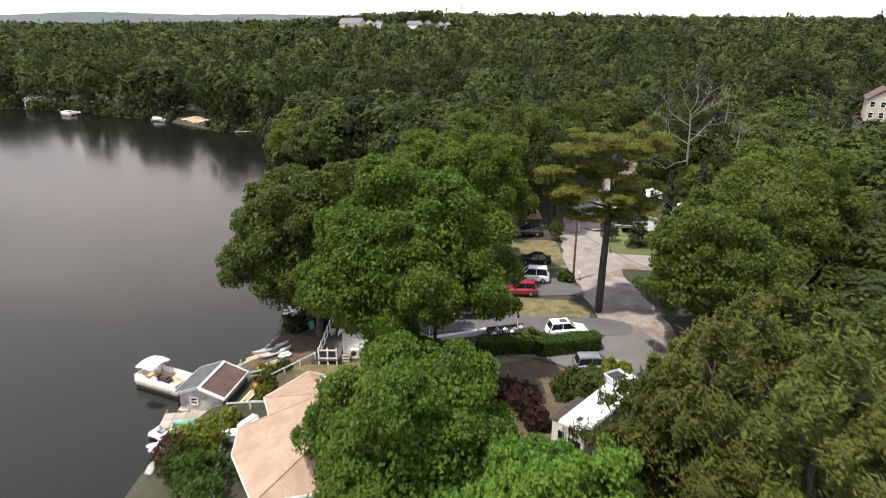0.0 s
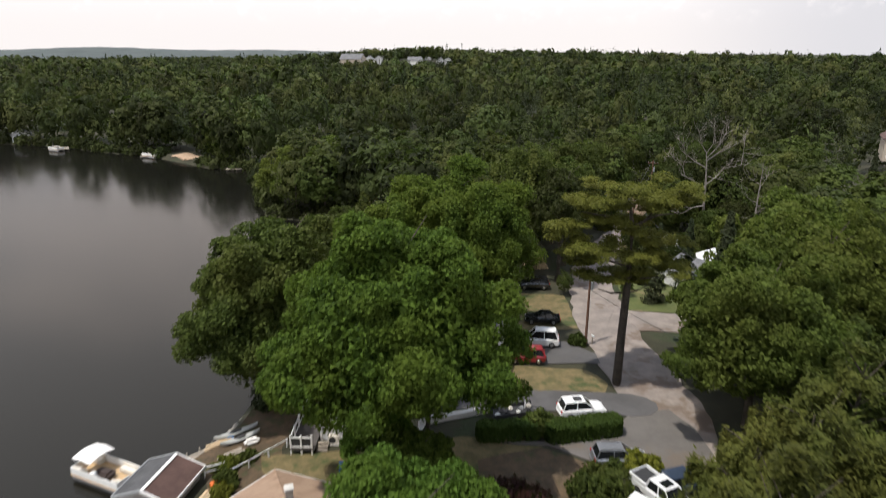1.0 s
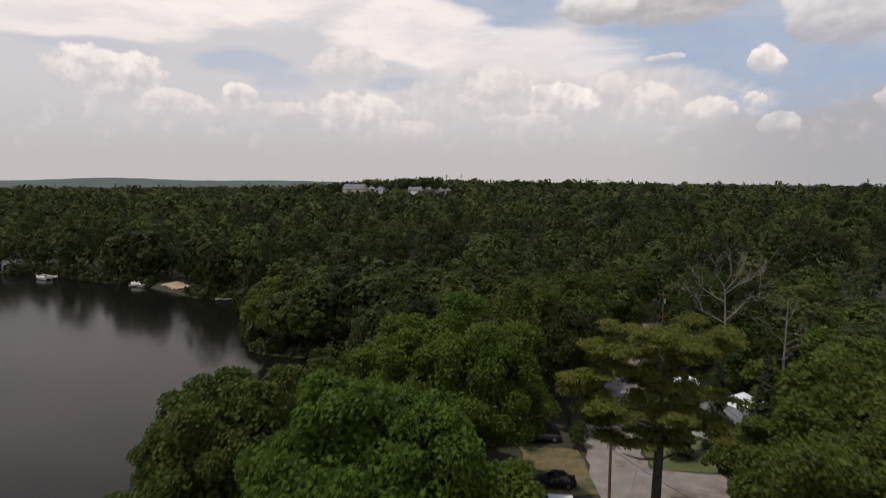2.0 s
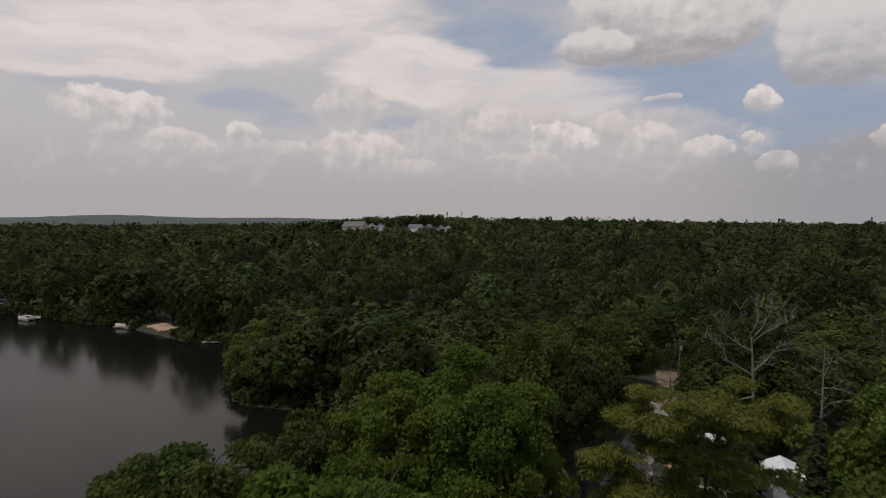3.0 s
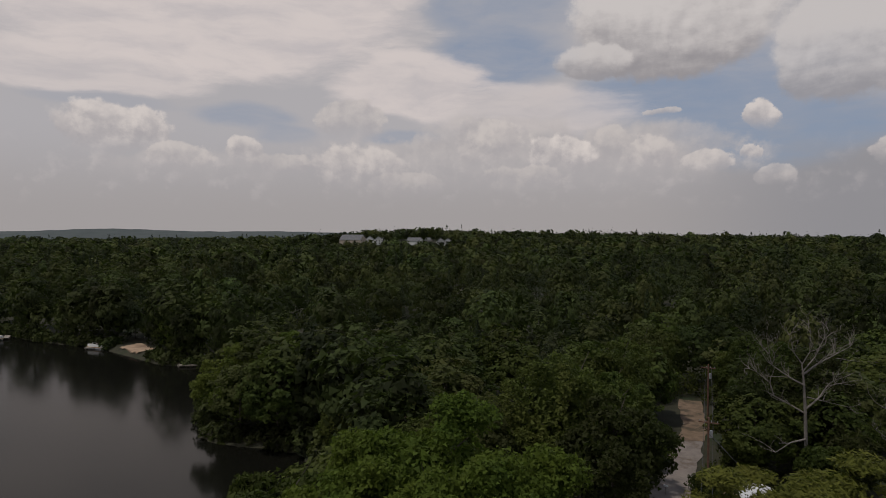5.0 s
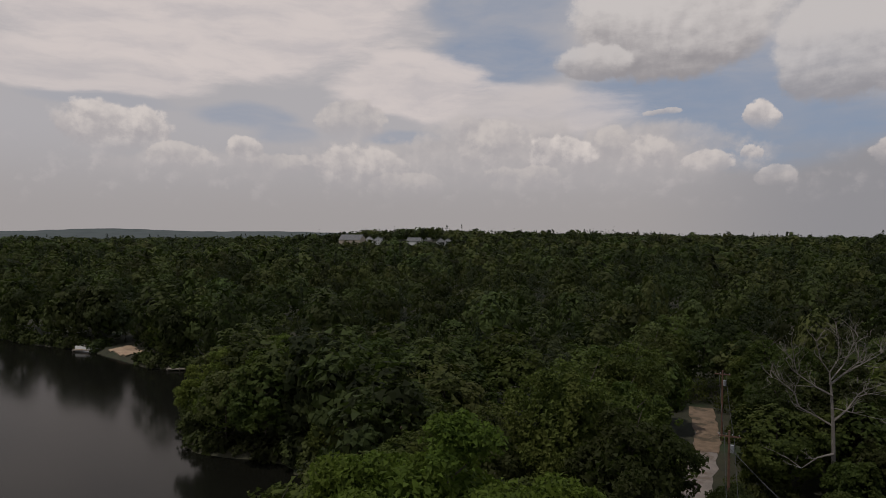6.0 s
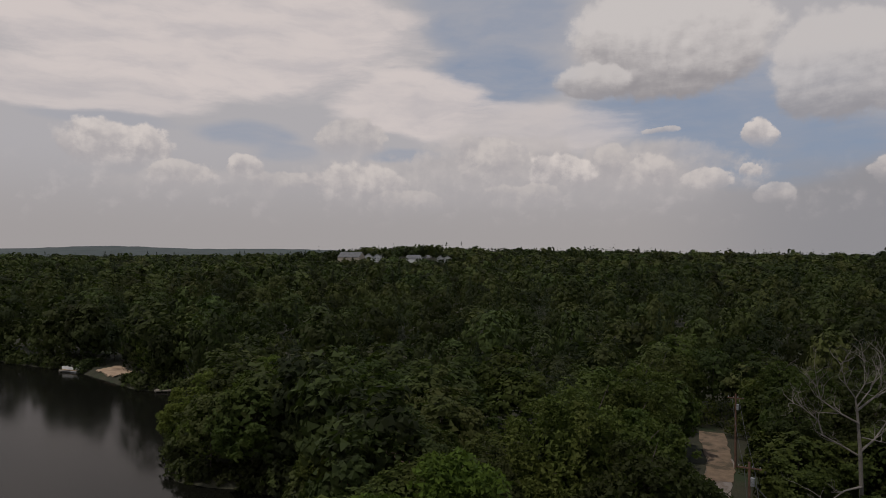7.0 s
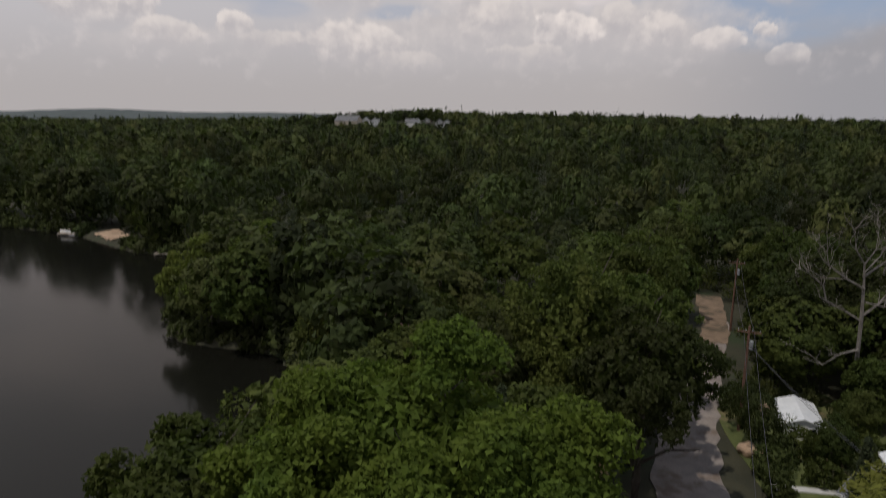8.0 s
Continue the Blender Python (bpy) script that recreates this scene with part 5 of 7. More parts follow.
def clapboards(parent, x0, x1, y, z0, z1, material, step=0.22):
    """Overlapping boards on a wall that faces -y."""
    shared = None
    z = z0
    while z + step <= z1 + 0.01:
        if shared is None:
            bm = bmesh.new()
            box(bm, 0, 0, 0, x1 - x0, 0.03, step * 0.96, rx=-4)
            ob = part("board", bm, material, parent)
            shared = ob.data
        else:
            ob = new("board", shared)
            ob.parent = parent
        ob.location = ((x0 + x1) / 2, y - 0.018, z + step / 2)
        z += step


def tan_house():
    """The cottage with the tan hip roof, close to the lake: a block with a wing stepped out towards the water."""
    at = Vector((-12.2, 53.4))
    m = thing("house", pose(at.x, at.y, GROUND), "lakeside cottage with tan asphalt-shingle hip roof", "house")
    eave, top = 2.4, 4.5
    plan = [(-12.2, 53.4), (-4.4, 50.7), (-3.0, 39.0), (-12.4, 36.6), (-15.4, 41.6), (-15.9, 44.8), (-13.9, 46.4), (-15.1, 49.2)]
    ring = [(x - at.x, y - at.y) for x, y in plan]
    ridge = [(-9.4 - at.x, 46.6 - at.y, top), (-8.4 - at.x, 41.0 - at.y, top)]
    bm = bmesh.new()
    for dz, flip in ((0.0, False), (-0.16, True)):
        v = [bm.verts.new((x, y, eave + dz)) for x, y in ring] + [bm.verts.new((x, y, z + dz)) for x, y, z in ridge]
        for f in ((1, 0, 8), (2, 1, 8, 9), (3, 2, 9), (4, 3, 9), (5, 4, 9, 8), (6, 5, 8), (7, 6, 8), (0, 7, 8)):
            bm.faces.new([v[k] for k in (f[::-1] if flip else f)])
    part("roof", bm, SHINGLE_TAN, m, "tan asphalt-shingle hip roof")
    for (ax, ay), (bx, by) in zip(ring, ring[1:] + ring[:1]):
        bm = bmesh.new()
        box(bm, (ax + bx) / 2, (ay + by) / 2, eave - 0.10, math.hypot(bx - ax, by - ay) + 0.08, 0.10, 0.20, math.degrees(math.atan2(by - ay, bx - ax)))
        part("fascia", bm, TRIM, m, "white roof fascia")
    for k, r in ((0, 0), (1, 0), (7, 0), (5, 0), (3, 1), (2, 1)):
        bm = bmesh.new()
        tube(bm, [Vector((*ring[k], eave + 0.01)), Vector(ridge[r]) + Vector((0, 0, 0.01))], 0.07, 6)
        part("ridge_cap", bm, SHINGLE_TAN, m)
    bm = bmesh.new()
    tube(bm, [Vector(ridge[0]), Vector(ridge[1])], 0.09, 6)
    part("ridge_cap", bm, SHINGLE_TAN, m)
    # the walls stand half a metre inside the eaves
    bm = bmesh.new()
    cx, cy = sum(x for x, _ in ring) / 8, sum(y for _, y in ring) / 8
    slab(bm, [(cx + (x - cx) * 0.92, cy + (y - cy) * 0.93) for x, y in ring][::-1], 0.0, eave - 0.12)
    part("wall", bm, SIDING_TAN, m)
    window(m, 2.4, -1.42, 1.35, 1.1, 1.1, 161)
    window(m, 5.0, -2.32, 1.35, 1.3, 1.1, 161)
    bm = bmesh.new()
    box(bm, 2.6, -5.6, top - 0.2, 0.5, 0.5, 1.5, 20, bevel=0.02)
    part("chimney", bm, STONE, m, "short grey masonry chimney")
    bm = bmesh.new()
    box(bm, 2.6, -5.6, top + 0.6, 0.62, 0.62, 0.1, 20)
    part("chimney_cap", bm, CONCRETE, m)


tan_house()


def white_cottage():
    m = thing("house", pose(-6.0, 65.4, GROUND), "white clapboard cottage with grey shingle roof and deck", "house")
    w, l, h = 8.4, 9.4, 2.7
    walls(m, w, l, h, SIDING, 2.3)
    clapboards(m, -w / 2, w / 2, -l / 2, 0.15, h, SIDING)
    bm = bmesh.new()
    gable_roof(bm, w, l, h + 0.02, h + 2.4, 0.4)
    part("roof", bm, SHINGLE_DARK, m, "weathered dark grey shingle gable roof")
    for side in (-1, 1):
        bm = bmesh.new()
        box(bm, side * (w / 2 + 0.38), 0, h - 0.16, 0.06, l + 0.9, 0.2)
        part("fascia", bm, TRIM, m)
    for side in (-1, 1):
        bm = bmesh.new()
        box(bm, side * w / 2, -l / 2 - 0.03, h / 2, 0.16, 0.1, h)
        part("corner_board", bm, TRIM, m)
    window(m, -2.2, -l / 2, 1.5, 0.9, 1.1)
    window(m, 1.8, -l / 2, 1.5, 1.2, 1.1)
    # deck along the lake side
    bm = bmesh.new()
    box(bm, -5.4, -0.2, 0.55, 2.1, 13.2, 0.16)
    part("deck", bm, DECK_DARK, m, "dark stained timber deck")
    for k in range(9):
        bm = bmesh.new()
        box(bm, -6.4, -6.7 + k * 1.6, 0.75, 0.13, 0.13, 2.2, bevel=0.015)
        part("deck_post", bm, TRIM, m)
    for z in (0.85, 1.5, 1.66):
        bm = bmesh.new()
        box(bm, -6.4, -0.3, z, 0.07, 12.9, 0.09)
        part("deck_rail", bm, TRIM, m)
    for x in (-4.6, -5.5):
        bm = bmesh.new()
        box(bm, x, -6.7, 0.75, 0.15, 0.15, 2.2, bevel=0.015)
        part("deck_post", bm, TRIM, m)
    for z in (0.75, 1.62):
        bm = bmesh.new()
        box(bm, -5.5, -6.7, z, 1.8, 0.08, 0.12)
        part("deck_rail", bm, TRIM, m)
    bm = bmesh.new()
    box(bm, -5.5, -6.68, 1.18, 1.6, 0.03, 0.75)
    part("mesh_panel", bm, DARK, m, "dark mesh railing panel")
    for k in range(3):
        bm = bmesh.new()
        box(bm, -3.9, -5.6 - k * 0.3, 0.42 - k * 0.17, 1.0, 0.3, 0.08)
        part("step", bm, PLANK, m)


white_cottage()


def grey_cottage():
    m = thing("house", pose(1.8, 76.4, GROUND, 0, 0, -6), "pale grey cottage under the trees with stone edging", "house")
    w, l, h = 9.6, 7.0, 2.9
    walls(m, w, l, h, SIDING_GREY, 0.0)
    clapboards(m, -w / 2, w / 2, -l / 2, 0.25, h, SIDING_GREY)
    bm = bmesh.new()
    gable_roof(bm, l, w, h + 0.02, h + 1.9, 0.4)
    bm.transform(pose(0, 0, 0, 0, 0, 90))
    part("roof", bm, SHINGLE_GREY, m, "dark grey shingle roof")
    for x in (-2.6, 1.2):
        window(m, x, -l / 2, 1.6, 0.9, 1.2)
    bm = bmesh.new()
    box(bm, 3.6, -l / 2 - 0.02, 1.05, 0.95, 0.1, 2.05)
    part("door", bm, DARK, m, "dark entrance door")
    rng = random.Random(3)
    for k in range(13):
        bm = bmesh.new()
        box(bm, 0, 0, 0, 0.52, 0.34, 0.30, bevel=0.05)
        ob = part("stone", bm, STONE, m)
        ob.location = (0.2 + k * 0.5, -l / 2 - 0.9 + 0.25 * math.sin(k * 0.3), 0.14 + rng.uniform(-0.02, 0.03))
        ob.rotation_euler = (0, 0, rng.uniform(-0.15, 0.15))


grey_cottage()


def boathouse():
    m = thing("boathouse", pose(-21.3, 53.7, 0.0, 0, 0, -9.3), "small boathouse with brown and grey shingle slopes over the water", "boathouse")
    w, l = 4.9, 4.4
    walls(m, w - 0.7, l - 0.3, 1.75, SIDING_WEATHERED, 0.75, 0.45)
    for side, mat, label in ((-1, SHINGLE_DARK, "dark grey shingle roof slope"), (1, SHINGLE_BROWN, "brown shingle roof slope")):
        bm = bmesh.new()
        ring = [(side * w / 2, 2.1), (0, 3.0), (0, 3.12), (side * w / 2, 2.22)]
        loft(bm, [[(x, y, z) for x, z in ring] for y in (-l / 2 - 0.1, l / 2 + 0.1)])
        ob = part("roof", bm, mat, m, label)
        bm = bmesh.new()
        for y in (-l / 2 - 0.13, l / 2 + 0.13):
            loft(bm, [[(x, yy, z) for x, z in ((side * w / 2, 2.0), (side * 0.02, 2.9), (side * 0.02, 3.17), (side * w / 2, 2.27))] for yy in (y - 0.05, y + 0.05)])
        box(bm, side * (w / 2 + 0.04), 0, 2.16, 0.08, l + 0.3, 0.24)
        if side > 0:
            box(bm, 0.12, 0, 3.1, 0.26, l + 0.3, 0.07)
        part("trim", bm, TRIM if side > 0 else GREY_PAINT, ob, "painted roof edge boards")
    window(m, -0.7, -l / 2 + 0.14, 1.5, 0.7, 0.7)
    for x in (-1.9, 0, 1.9):
        for y in (-1.9, 1.9):
            bm = bmesh.new()
            tube(bm, [(x, y, -2.2), (x, y, 0.6)], 0.12, 8)
            part("piling", bm, PLANK, m)
    bm = bmesh.new()
    box(bm, 0, 0, 0.42, w - 0.2, l + 0.2, 0.14)
    part("floor", bm, PLANK, m)


boathouse()


def dock(x, y, z, long, wide, rz, label, name="dock", legs=True):
    m = thing(name, pose(x, y, z, 0, 0, rz), label, "dock")
    n = int(long / 0.2)
    bm = bmesh.new()
    box(bm, 0, 0, 0, 0.185, wide, 0.05)
    first = part("plank", bm, PLANK, m)
    first.location = (-long / 2 + 0.1, 0, 0)
    for k in range(1, n):
        ob = new("plank", first.data)
        ob.parent = m
        ob.location = (-long / 2 + 0.1 + k * 0.2, 0, 0)
    for side in (-1, 1):
        bm = bmesh.new()
        box(bm, 0, side * (wide / 2 - 0.12), -0.12, long, 0.1, 0.18)
        part("beam", bm, PLANK, m)
    for side in (-1, 1):
        for f in (-0.45, 0.0, 0.45):
            bm = bmesh.new()
            tube(bm, [(f * long, side * wide / 2, -1.8), (f * long, side * wide / 2, 0.35)], 0.07, 7)
            part("post", bm, PLANK, m)


dock(-22.6, 50.3, 0.55, 4.2, 2.2, 8, "weathered plank dock beside the boathouse")
dock(-20.4, 59.6, 0.6, 2.6, 0.9, 48, "short raw plank landing on the bank")
dock(-99.5, 222.5, 0.5, 5.0, 1.5, 200, "far timber dock with a moored boat")
dock(-62.5, 199.2, 0.5, 6.0, 1.4, 190, "low grey timber dock at the point")
dock(-137.0, 240.0, 0.5, 7.0, 1.6, 120, "far timber dock in shadow")


def pontoon_boat(x, y, rz, scale=1.0, canopy=True, name="pontoon_boat", label="white pontoon boat with tan seats and a white canopy"):
    m = thing(name, pose(x, y, 0.0, 0, 0, rz) @ Matrix.Diagonal((scale, scale, scale, 1)), label, "boat")
    for side in (-1, 1):
        bm = bmesh.new()
        tube(bm, [(-3.1, side * 0.85, 0.32), (-2.7, side * 0.85, 0.12), (2.6, side * 0.85, 0.12), (2.7, side * 0.85, 0.12)], [0.06, 0.3, 0.3, 0.28], 12)
        part("float", bm, CHROME, m, "aluminium float")
    bm = bmesh.new()
    box(bm, 0, 0, 0.5, 5.6, 2.5, 0.12, bevel=0.03)
    part("deck", bm, CANVAS_TAN, m, "tan carpeted deck")
    for cx, cy, sx, sy in ((0, -1.2, 5.3, 0.06), (0, 1.2, 5.3, 0.06), (-2.65, 0, 0.06, 2.34), (2.65, -0.6, 0.06, 1.2)):
        bm = bmesh.new()
        box(bm, cx, cy, 0.92, sx, sy, 0.68, bevel=0.02)
        part("side_panel", bm, GEL_WHITE, m, "white side fence panel")
    for cx, cy, sx, sy in ((-2.0, 0.85, 1.1, 0.6), (-2.0, -0.85, 1.1, 0.6), (1.6, 0.85, 1.7, 0.6), (2.2, -0.75, 0.8, 0.6)):
        bm = bmesh.new()
        box(bm, cx, cy, 0.8, sx, sy, 0.42, bevel=0.08)
        box(bm, cx, cy * 1.28, 1.1, sx, 0.16, 0.4, bevel=0.05)
        part("bench", bm, GEL_CREAM, m, "cream vinyl bench")
    bm = bmesh.new()
    box(bm, 0.2, -0.35, 0.95, 1.9, 1.2, 0.55, bevel=0.2, taper=0.8)
    part("cover", bm, CANVAS_DARK, m, "dark brown furniture cover")
    bm = bmesh.new()
    box(bm, -0.2, -1.02, 1.0, 0.55, 0.4, 0.75, bevel=0.08)
    part("console", bm, GEL_WHITE, m, "white steering console")
    if canopy:
        bm = bmesh.new()
        n = 9
        loft(bm, [[(px, -1.2 + 2.4 * k / (n - 1), 2.25 + 0.22 * math.sin(math.pi * k / (n - 1)) + dz) for k in range(n)][::1] + [(px, 1.2 - 2.4 * k / (n - 1), 2.21 + 0.22 * math.sin(math.pi * k / (n - 1)) + dz) for k in range(n)]
                  for px, dz in ((-2.3, -0.1), (-1.2, 0.04), (-0.2, -0.1))])
        part("canopy", bm, CANVAS, m, "white canvas canopy")
        for px in (-2.2, -0.3):
            for side in (-1, 1):
                bm = bmesh.new()
                tube(bm, [(-1.2, side * 1.2, 1.25), (px, side * 1.18, 2.2)], 0.025, 6)
                part("canopy_pole", bm, CHROME, m)
    bm = bmesh.new()
    box(bm, 2.95, 0, 0.7, 0.45, 0.4, 0.6, bevel=0.1)
    box(bm, 2.95, 0, 0.15, 0.16, 0.16, 0.7)
    part("motor", bm, DARK, m, "dark outboard motor")
    return m


pontoon_boat(-27.2, 56.7, -23, 1.0)
pontoon_boat(-98.3, 222.9, 160, 1.15, False, label="white pontoon boat moored at the far dock")
pontoon_boat(-138.5, 236.5, 150, 1.05, False, label="white pontoon boat moored by the far shore")


def kayak(x, y, z, rz, material, label, long=4.0, wide=0.72, tilt=0.0):
    m = thing("kayak", pose(x, y, z, tilt, 0, rz), label, "kayak", "kayaks by the dock")
    bm = bmesh.new()
    rings = []
    for k in range(13):
        f = k / 12
        w = wide / 2 * max(0.05, math.sin(math.pi * f)) ** 0.7
        lift = 0.16 * (2 * f - 1) ** 4
        rings.append([((f - 0.5) * long, w * math.cos(a), 0.17 + lift + (0.16 if math.sin(a) > 0 else 0.19) * math.sin(a)) for a in (2 * math.pi * s / 10 for s in range(10))])
    loft(bm, rings)
    part("hull", bm, material, m)
    bm = bmesh.new()
    ring = [(0.55 * math.cos(a), wide * 0.33 * math.sin(a)) for a in (2 * math.pi * s / 14 for s in range(14))]
    slab(bm, ring, 0.28, 0.365)
    part("cockpit", bm, DARK, m, "dark cockpit opening")


kayak(-20.9, 49.2, 0.95, 14, KAYAK_GREEN, "sea-green plastic kayak lying beside the dock", 4.4, 0.8)
kayak(-21.0, 48.3, 0.85, 15, KAYAK_GREY, "pale grey plastic kayak lying beside the dock", 4.4, 0.8)
kayak(-18.0, 61.6, 1.25, 38, KAYAK_GREY, "pale grey kayak stored on the bank", 4.0)
kayak(-17.3, 60.6, 1.3, 40, KAYAK_GREY, "weathered pale canoe stored on the bank", 3.6)


def rowing_raft():
    m = thing("paddle_boat", pose(-23.9, 49.3, 0.1, 0, 0, 62), "white plastic pedal boat with dark well, moored at the bank", "boat")
    bm = bmesh.new()
    for cy in (-0.62, 0.62):
        box(bm, 0, cy, 0.2, 2.9, 0.42, 0.42, bevel=0.14)
    box(bm, 1.15, 0, 0.26, 0.6, 1.3, 0.3, bevel=0.1)
    box(bm, -1.2, 0, 0.26, 0.5, 1.3, 0.3, bevel=0.1)
    part("hull", bm, GEL_WHITE, m)
    bm = bmesh.new()
    box(bm, 0, 0, 0.14, 1.8, 0.84, 0.1)
    part("well", bm, DARK, m, "dark foot well")
    for cy in (-0.22, 0.22):
        bm = bmesh.new()
        box(bm, -0.55, cy, 0.34, 0.4, 0.36, 0.3, bevel=0.06)
        part("seat", bm, GREY_PAINT, m)


rowing_raft()
for k, (dx, dy) in enumerate(((-22.9, 46.6), (-22.5, 46.1), (-22.2, 47.2))):
    m = thing("surfboard", pose(dx, dy, 0.62 + 0.05 * k, 0, 0, 10 + 4 * k), "white flat paddle board lying at the water's edge", "paddle board", "paddle boards")
    bm = bmesh.new()
    slab(bm, [(1.5 * math.cos(a), 0.36 * math.sin(a) * (1 - 0.25 * math.cos(a))) for a in (2 * math.pi * s / 18 for s in range(18))], 0, 0.1)
    part("board", bm, GEL_WHITE, m)


def rail_fence(points, height, label, material=None, gap=2.0, rails=2, name="fence"):
    m = thing(name, pose(*points[0], float(land_height([points[0][0]], [points[0][1]])[0])), label, "fence")
    base = m.matrix_basis.translation
    for (ax, ay), (bx, by) in zip(points, points[1:]):
        long = math.hypot(bx - ax, by - ay)
        n = max(1, round(long / gap))
        turn = math.degrees(math.atan2(by - ay, bx - ax))
        for k in range(n + 1):
            x, y = ax + (bx - ax) * k / n, ay + (by - ay) * k / n
            zz = float(land_height([x], [y])[0]) - base.z
            bm = bmesh.new()
            box(bm, x - base.x, y - base.y, zz + height / 2 - 0.1, 0.12, 0.12, height + 0.2, turn, bevel=0.012)
            part("post", bm, material or TRIM, m)
        za, zb = (float(land_height([x], [y])[0]) - base.z for x, y in ((ax, ay), (bx, by)))
        for r in range(rails):
            z = height * (0.88 - 0.45 * r)
            bm = bmesh.new()
            box(bm, (ax + bx) / 2 - base.x, (ay + by) / 2 - base.y, (za + zb) / 2 + z, math.hypot(long, zb - za), 0.05, 0.13, turn, 0, -math.degrees(math.atan2(zb - za, long)))
            part("rail", bm, material or TRIM, m)


rail_fence([(-13.0, 59.8), (-15.4, 56.8), (-17.0, 55.0)], 0.8, "low white painted rail fence down the bank", rails=1)
rail_fence([(-18.6, 55.6), (-17.2, 56.2)], 1.0, "short white railing beside the boathouse")
rail_fence([(-18.9, 50.6), (-17.0, 50.9), (-15.6, 51.0)], 0.9, "white rail along the cottage path", rails=1)
rail_fence([(-18.9, 50.2), (-17.7, 45.5), (-16.6, 41.0), (-15.4, 37.0)], 0.9, "grey weathered fence between the yard and the bank", PLANK, rails=2)
rail_fence([(27.7, 102.9), (31.6, 102.2), (34.5, 101.6)], 0.55, "white guard rail at the lawn's end", rails=1, gap=3)


# ---- vehicles ----
def wheels(m, places, radius=0.34, wide=0.24):
    for x, y in places:
        bm = bmesh.new()
        tube(bm, [(x, y - wide / 2, radius), (x, y - wide / 2 + 0.03, radius), (x, y + wide / 2 - 0.03, radius), (x, y + wide / 2, radius)], [radius * 0.9, radius, radius, radius * 0.9], 16)
        wheel = part("wheel", bm, RUBBER, m)
        side = 1 if y > 0 else -1
        bm = bmesh.new()
        tube(bm, [(x, y + side * (wide / 2 - 0.01), radius), (x, y + side * (wide / 2 + 0.015), radius)], [radius * 0.62, radius * 0.55], 12)
        part("rim", bm, CHROME, wheel)


def shell(bm, stations):
    """A rounded body through stations of (x, half width, bottom, top)."""
    rings = []
    for x, w, z0, z1 in stations:
        c = min(0.12, (z1 - z0) * 0.3)
        rings.append([(x, -w + c * 0.5, z0), (x, w - c * 0.5, z0), (x, w, z0 + c), (x, w, z1 - c * 1.2), (x, w - c, z1), (x, -w + c, z1), (x, -w, z1 - c * 1.2), (x, -w, z0 + c)])
    loft(bm, rings)


def car(x, y, rz, paint, label, kind="suv", name="car", long=4.6, rails=False, roof_dark=False):
    """A parked car that faces local +x."""
    m = thing(name, pose(x, y, GROUND + 0.14, 0, 0, rz), label, "car", "parked cars")
    k = long / 4.6
    belt, roof = (0.98, 1.66) if kind == "suv" else ((0.90, 1.45) if kind == "sedan" else (1.05, 1.95))
    hood = 0.95 if kind != "van" else 1.0
    bm = bmesh.new()
    shell(bm, [(-2.30 * k, 0.74, 0.42, belt - 0.15), (-2.22 * k, 0.86, 0.28, belt), (-1.3 * k, 0.91, 0.24, belt + 0.02), (0.75 * k, 0.91, 0.24, belt), (1.05 * k, 0.90, 0.24, hood),
               (1.95 * k, 0.86, 0.26, hood - 0.12), (2.22 * k, 0.78, 0.30, hood - 0.26), (2.30 * k, 0.64, 0.38, hood - 0.36)])
    part("body", bm, paint, m)
    back = -2.12 * k if kind != "sedan" else -1.55 * k
    front = 0.98 * k if kind != "van" else 1.5 * k
    rake_b, rake_f = (0.28, 0.85) if kind != "sedan" else (0.6, 0.8)
    bm = bmesh.new()
    base = [(back, -0.80), (front, -0.76), (front, 0.76), (back, 0.80)]
    top = [(back + rake_b, -0.62), (front - rake_f, -0.62), (front - rake_f, 0.62), (back + rake_b, 0.62)]
    loft(bm, [[(px, py, belt - 0.03) for px, py in base], [(px, py, roof - 0.06) for px, py in top]])
    part("glazing", bm, GLASS_DARK, m, "dark tinted windows")
    bm = bmesh.new()
    box(bm, (top[0][0] + top[1][0]) / 2, 0, roof - 0.03, top[1][0] - top[0][0] + 0.12, 1.32, 0.09, bevel=0.035)
    part("roof", bm, paint, m)
    for (ax, ay), (bx, by) in zip(base, top):
        bm = bmesh.new()
        tube(bm, [(ax, ay * 1.01, belt - 0.03), (bx, by * 1.02, roof - 0.04)], 0.05, 6)
        part("pillar", bm, paint, m)
    for side in (-1, 1):
        bm = bmesh.new()
        f = 0.45
        px = base[0][0] * (1 - f) + base[1][0] * f
        tube(bm, [(px, side * 0.79, belt - 0.03), (px + 0.05, side * 0.635, roof - 0.04)], 0.045, 6)
        part("pillar", bm, paint, m)
        bm = bmesh.new()
        box(bm, 0.72 * k, side * 0.98, belt + 0.05, 0.16, 0.2, 0.14, bevel=0.04)
        part("mirror", bm, paint, m)
        bm = bmesh.new()
        box(bm, 2.16 * k, side * 0.58, hood - 0.30, 0.2, 0.34, 0.14, bevel=0.04)
        part("headlight", bm, LAMP_CLEAR, m)
        bm = bmesh.new()
        box(bm, -2.24 * k, side * 0.72, belt - 0.14, 0.12, 0.2, 0.3, bevel=0.03)
        part("tail_light", bm, LAMP_RED, m)
        if rails:
            bm = bmesh.new()
            tube(bm, [(back + 0.45, side * 0.56, roof + 0.07), (front - 1.0, side * 0.56, roof + 0.07)], 0.03, 6)
            part("roof_rail", bm, CHROME, m)
    if roof_dark:
        bm = bmesh.new()
        box(bm, (top[0][0] + top[1][0]) / 2 + 0.35, 0, roof + 0.02, 0.8, 0.8, 0.03, bevel=0.01)
        part("sunroof", bm, GLASS_DARK, m, "dark glass sunroof")
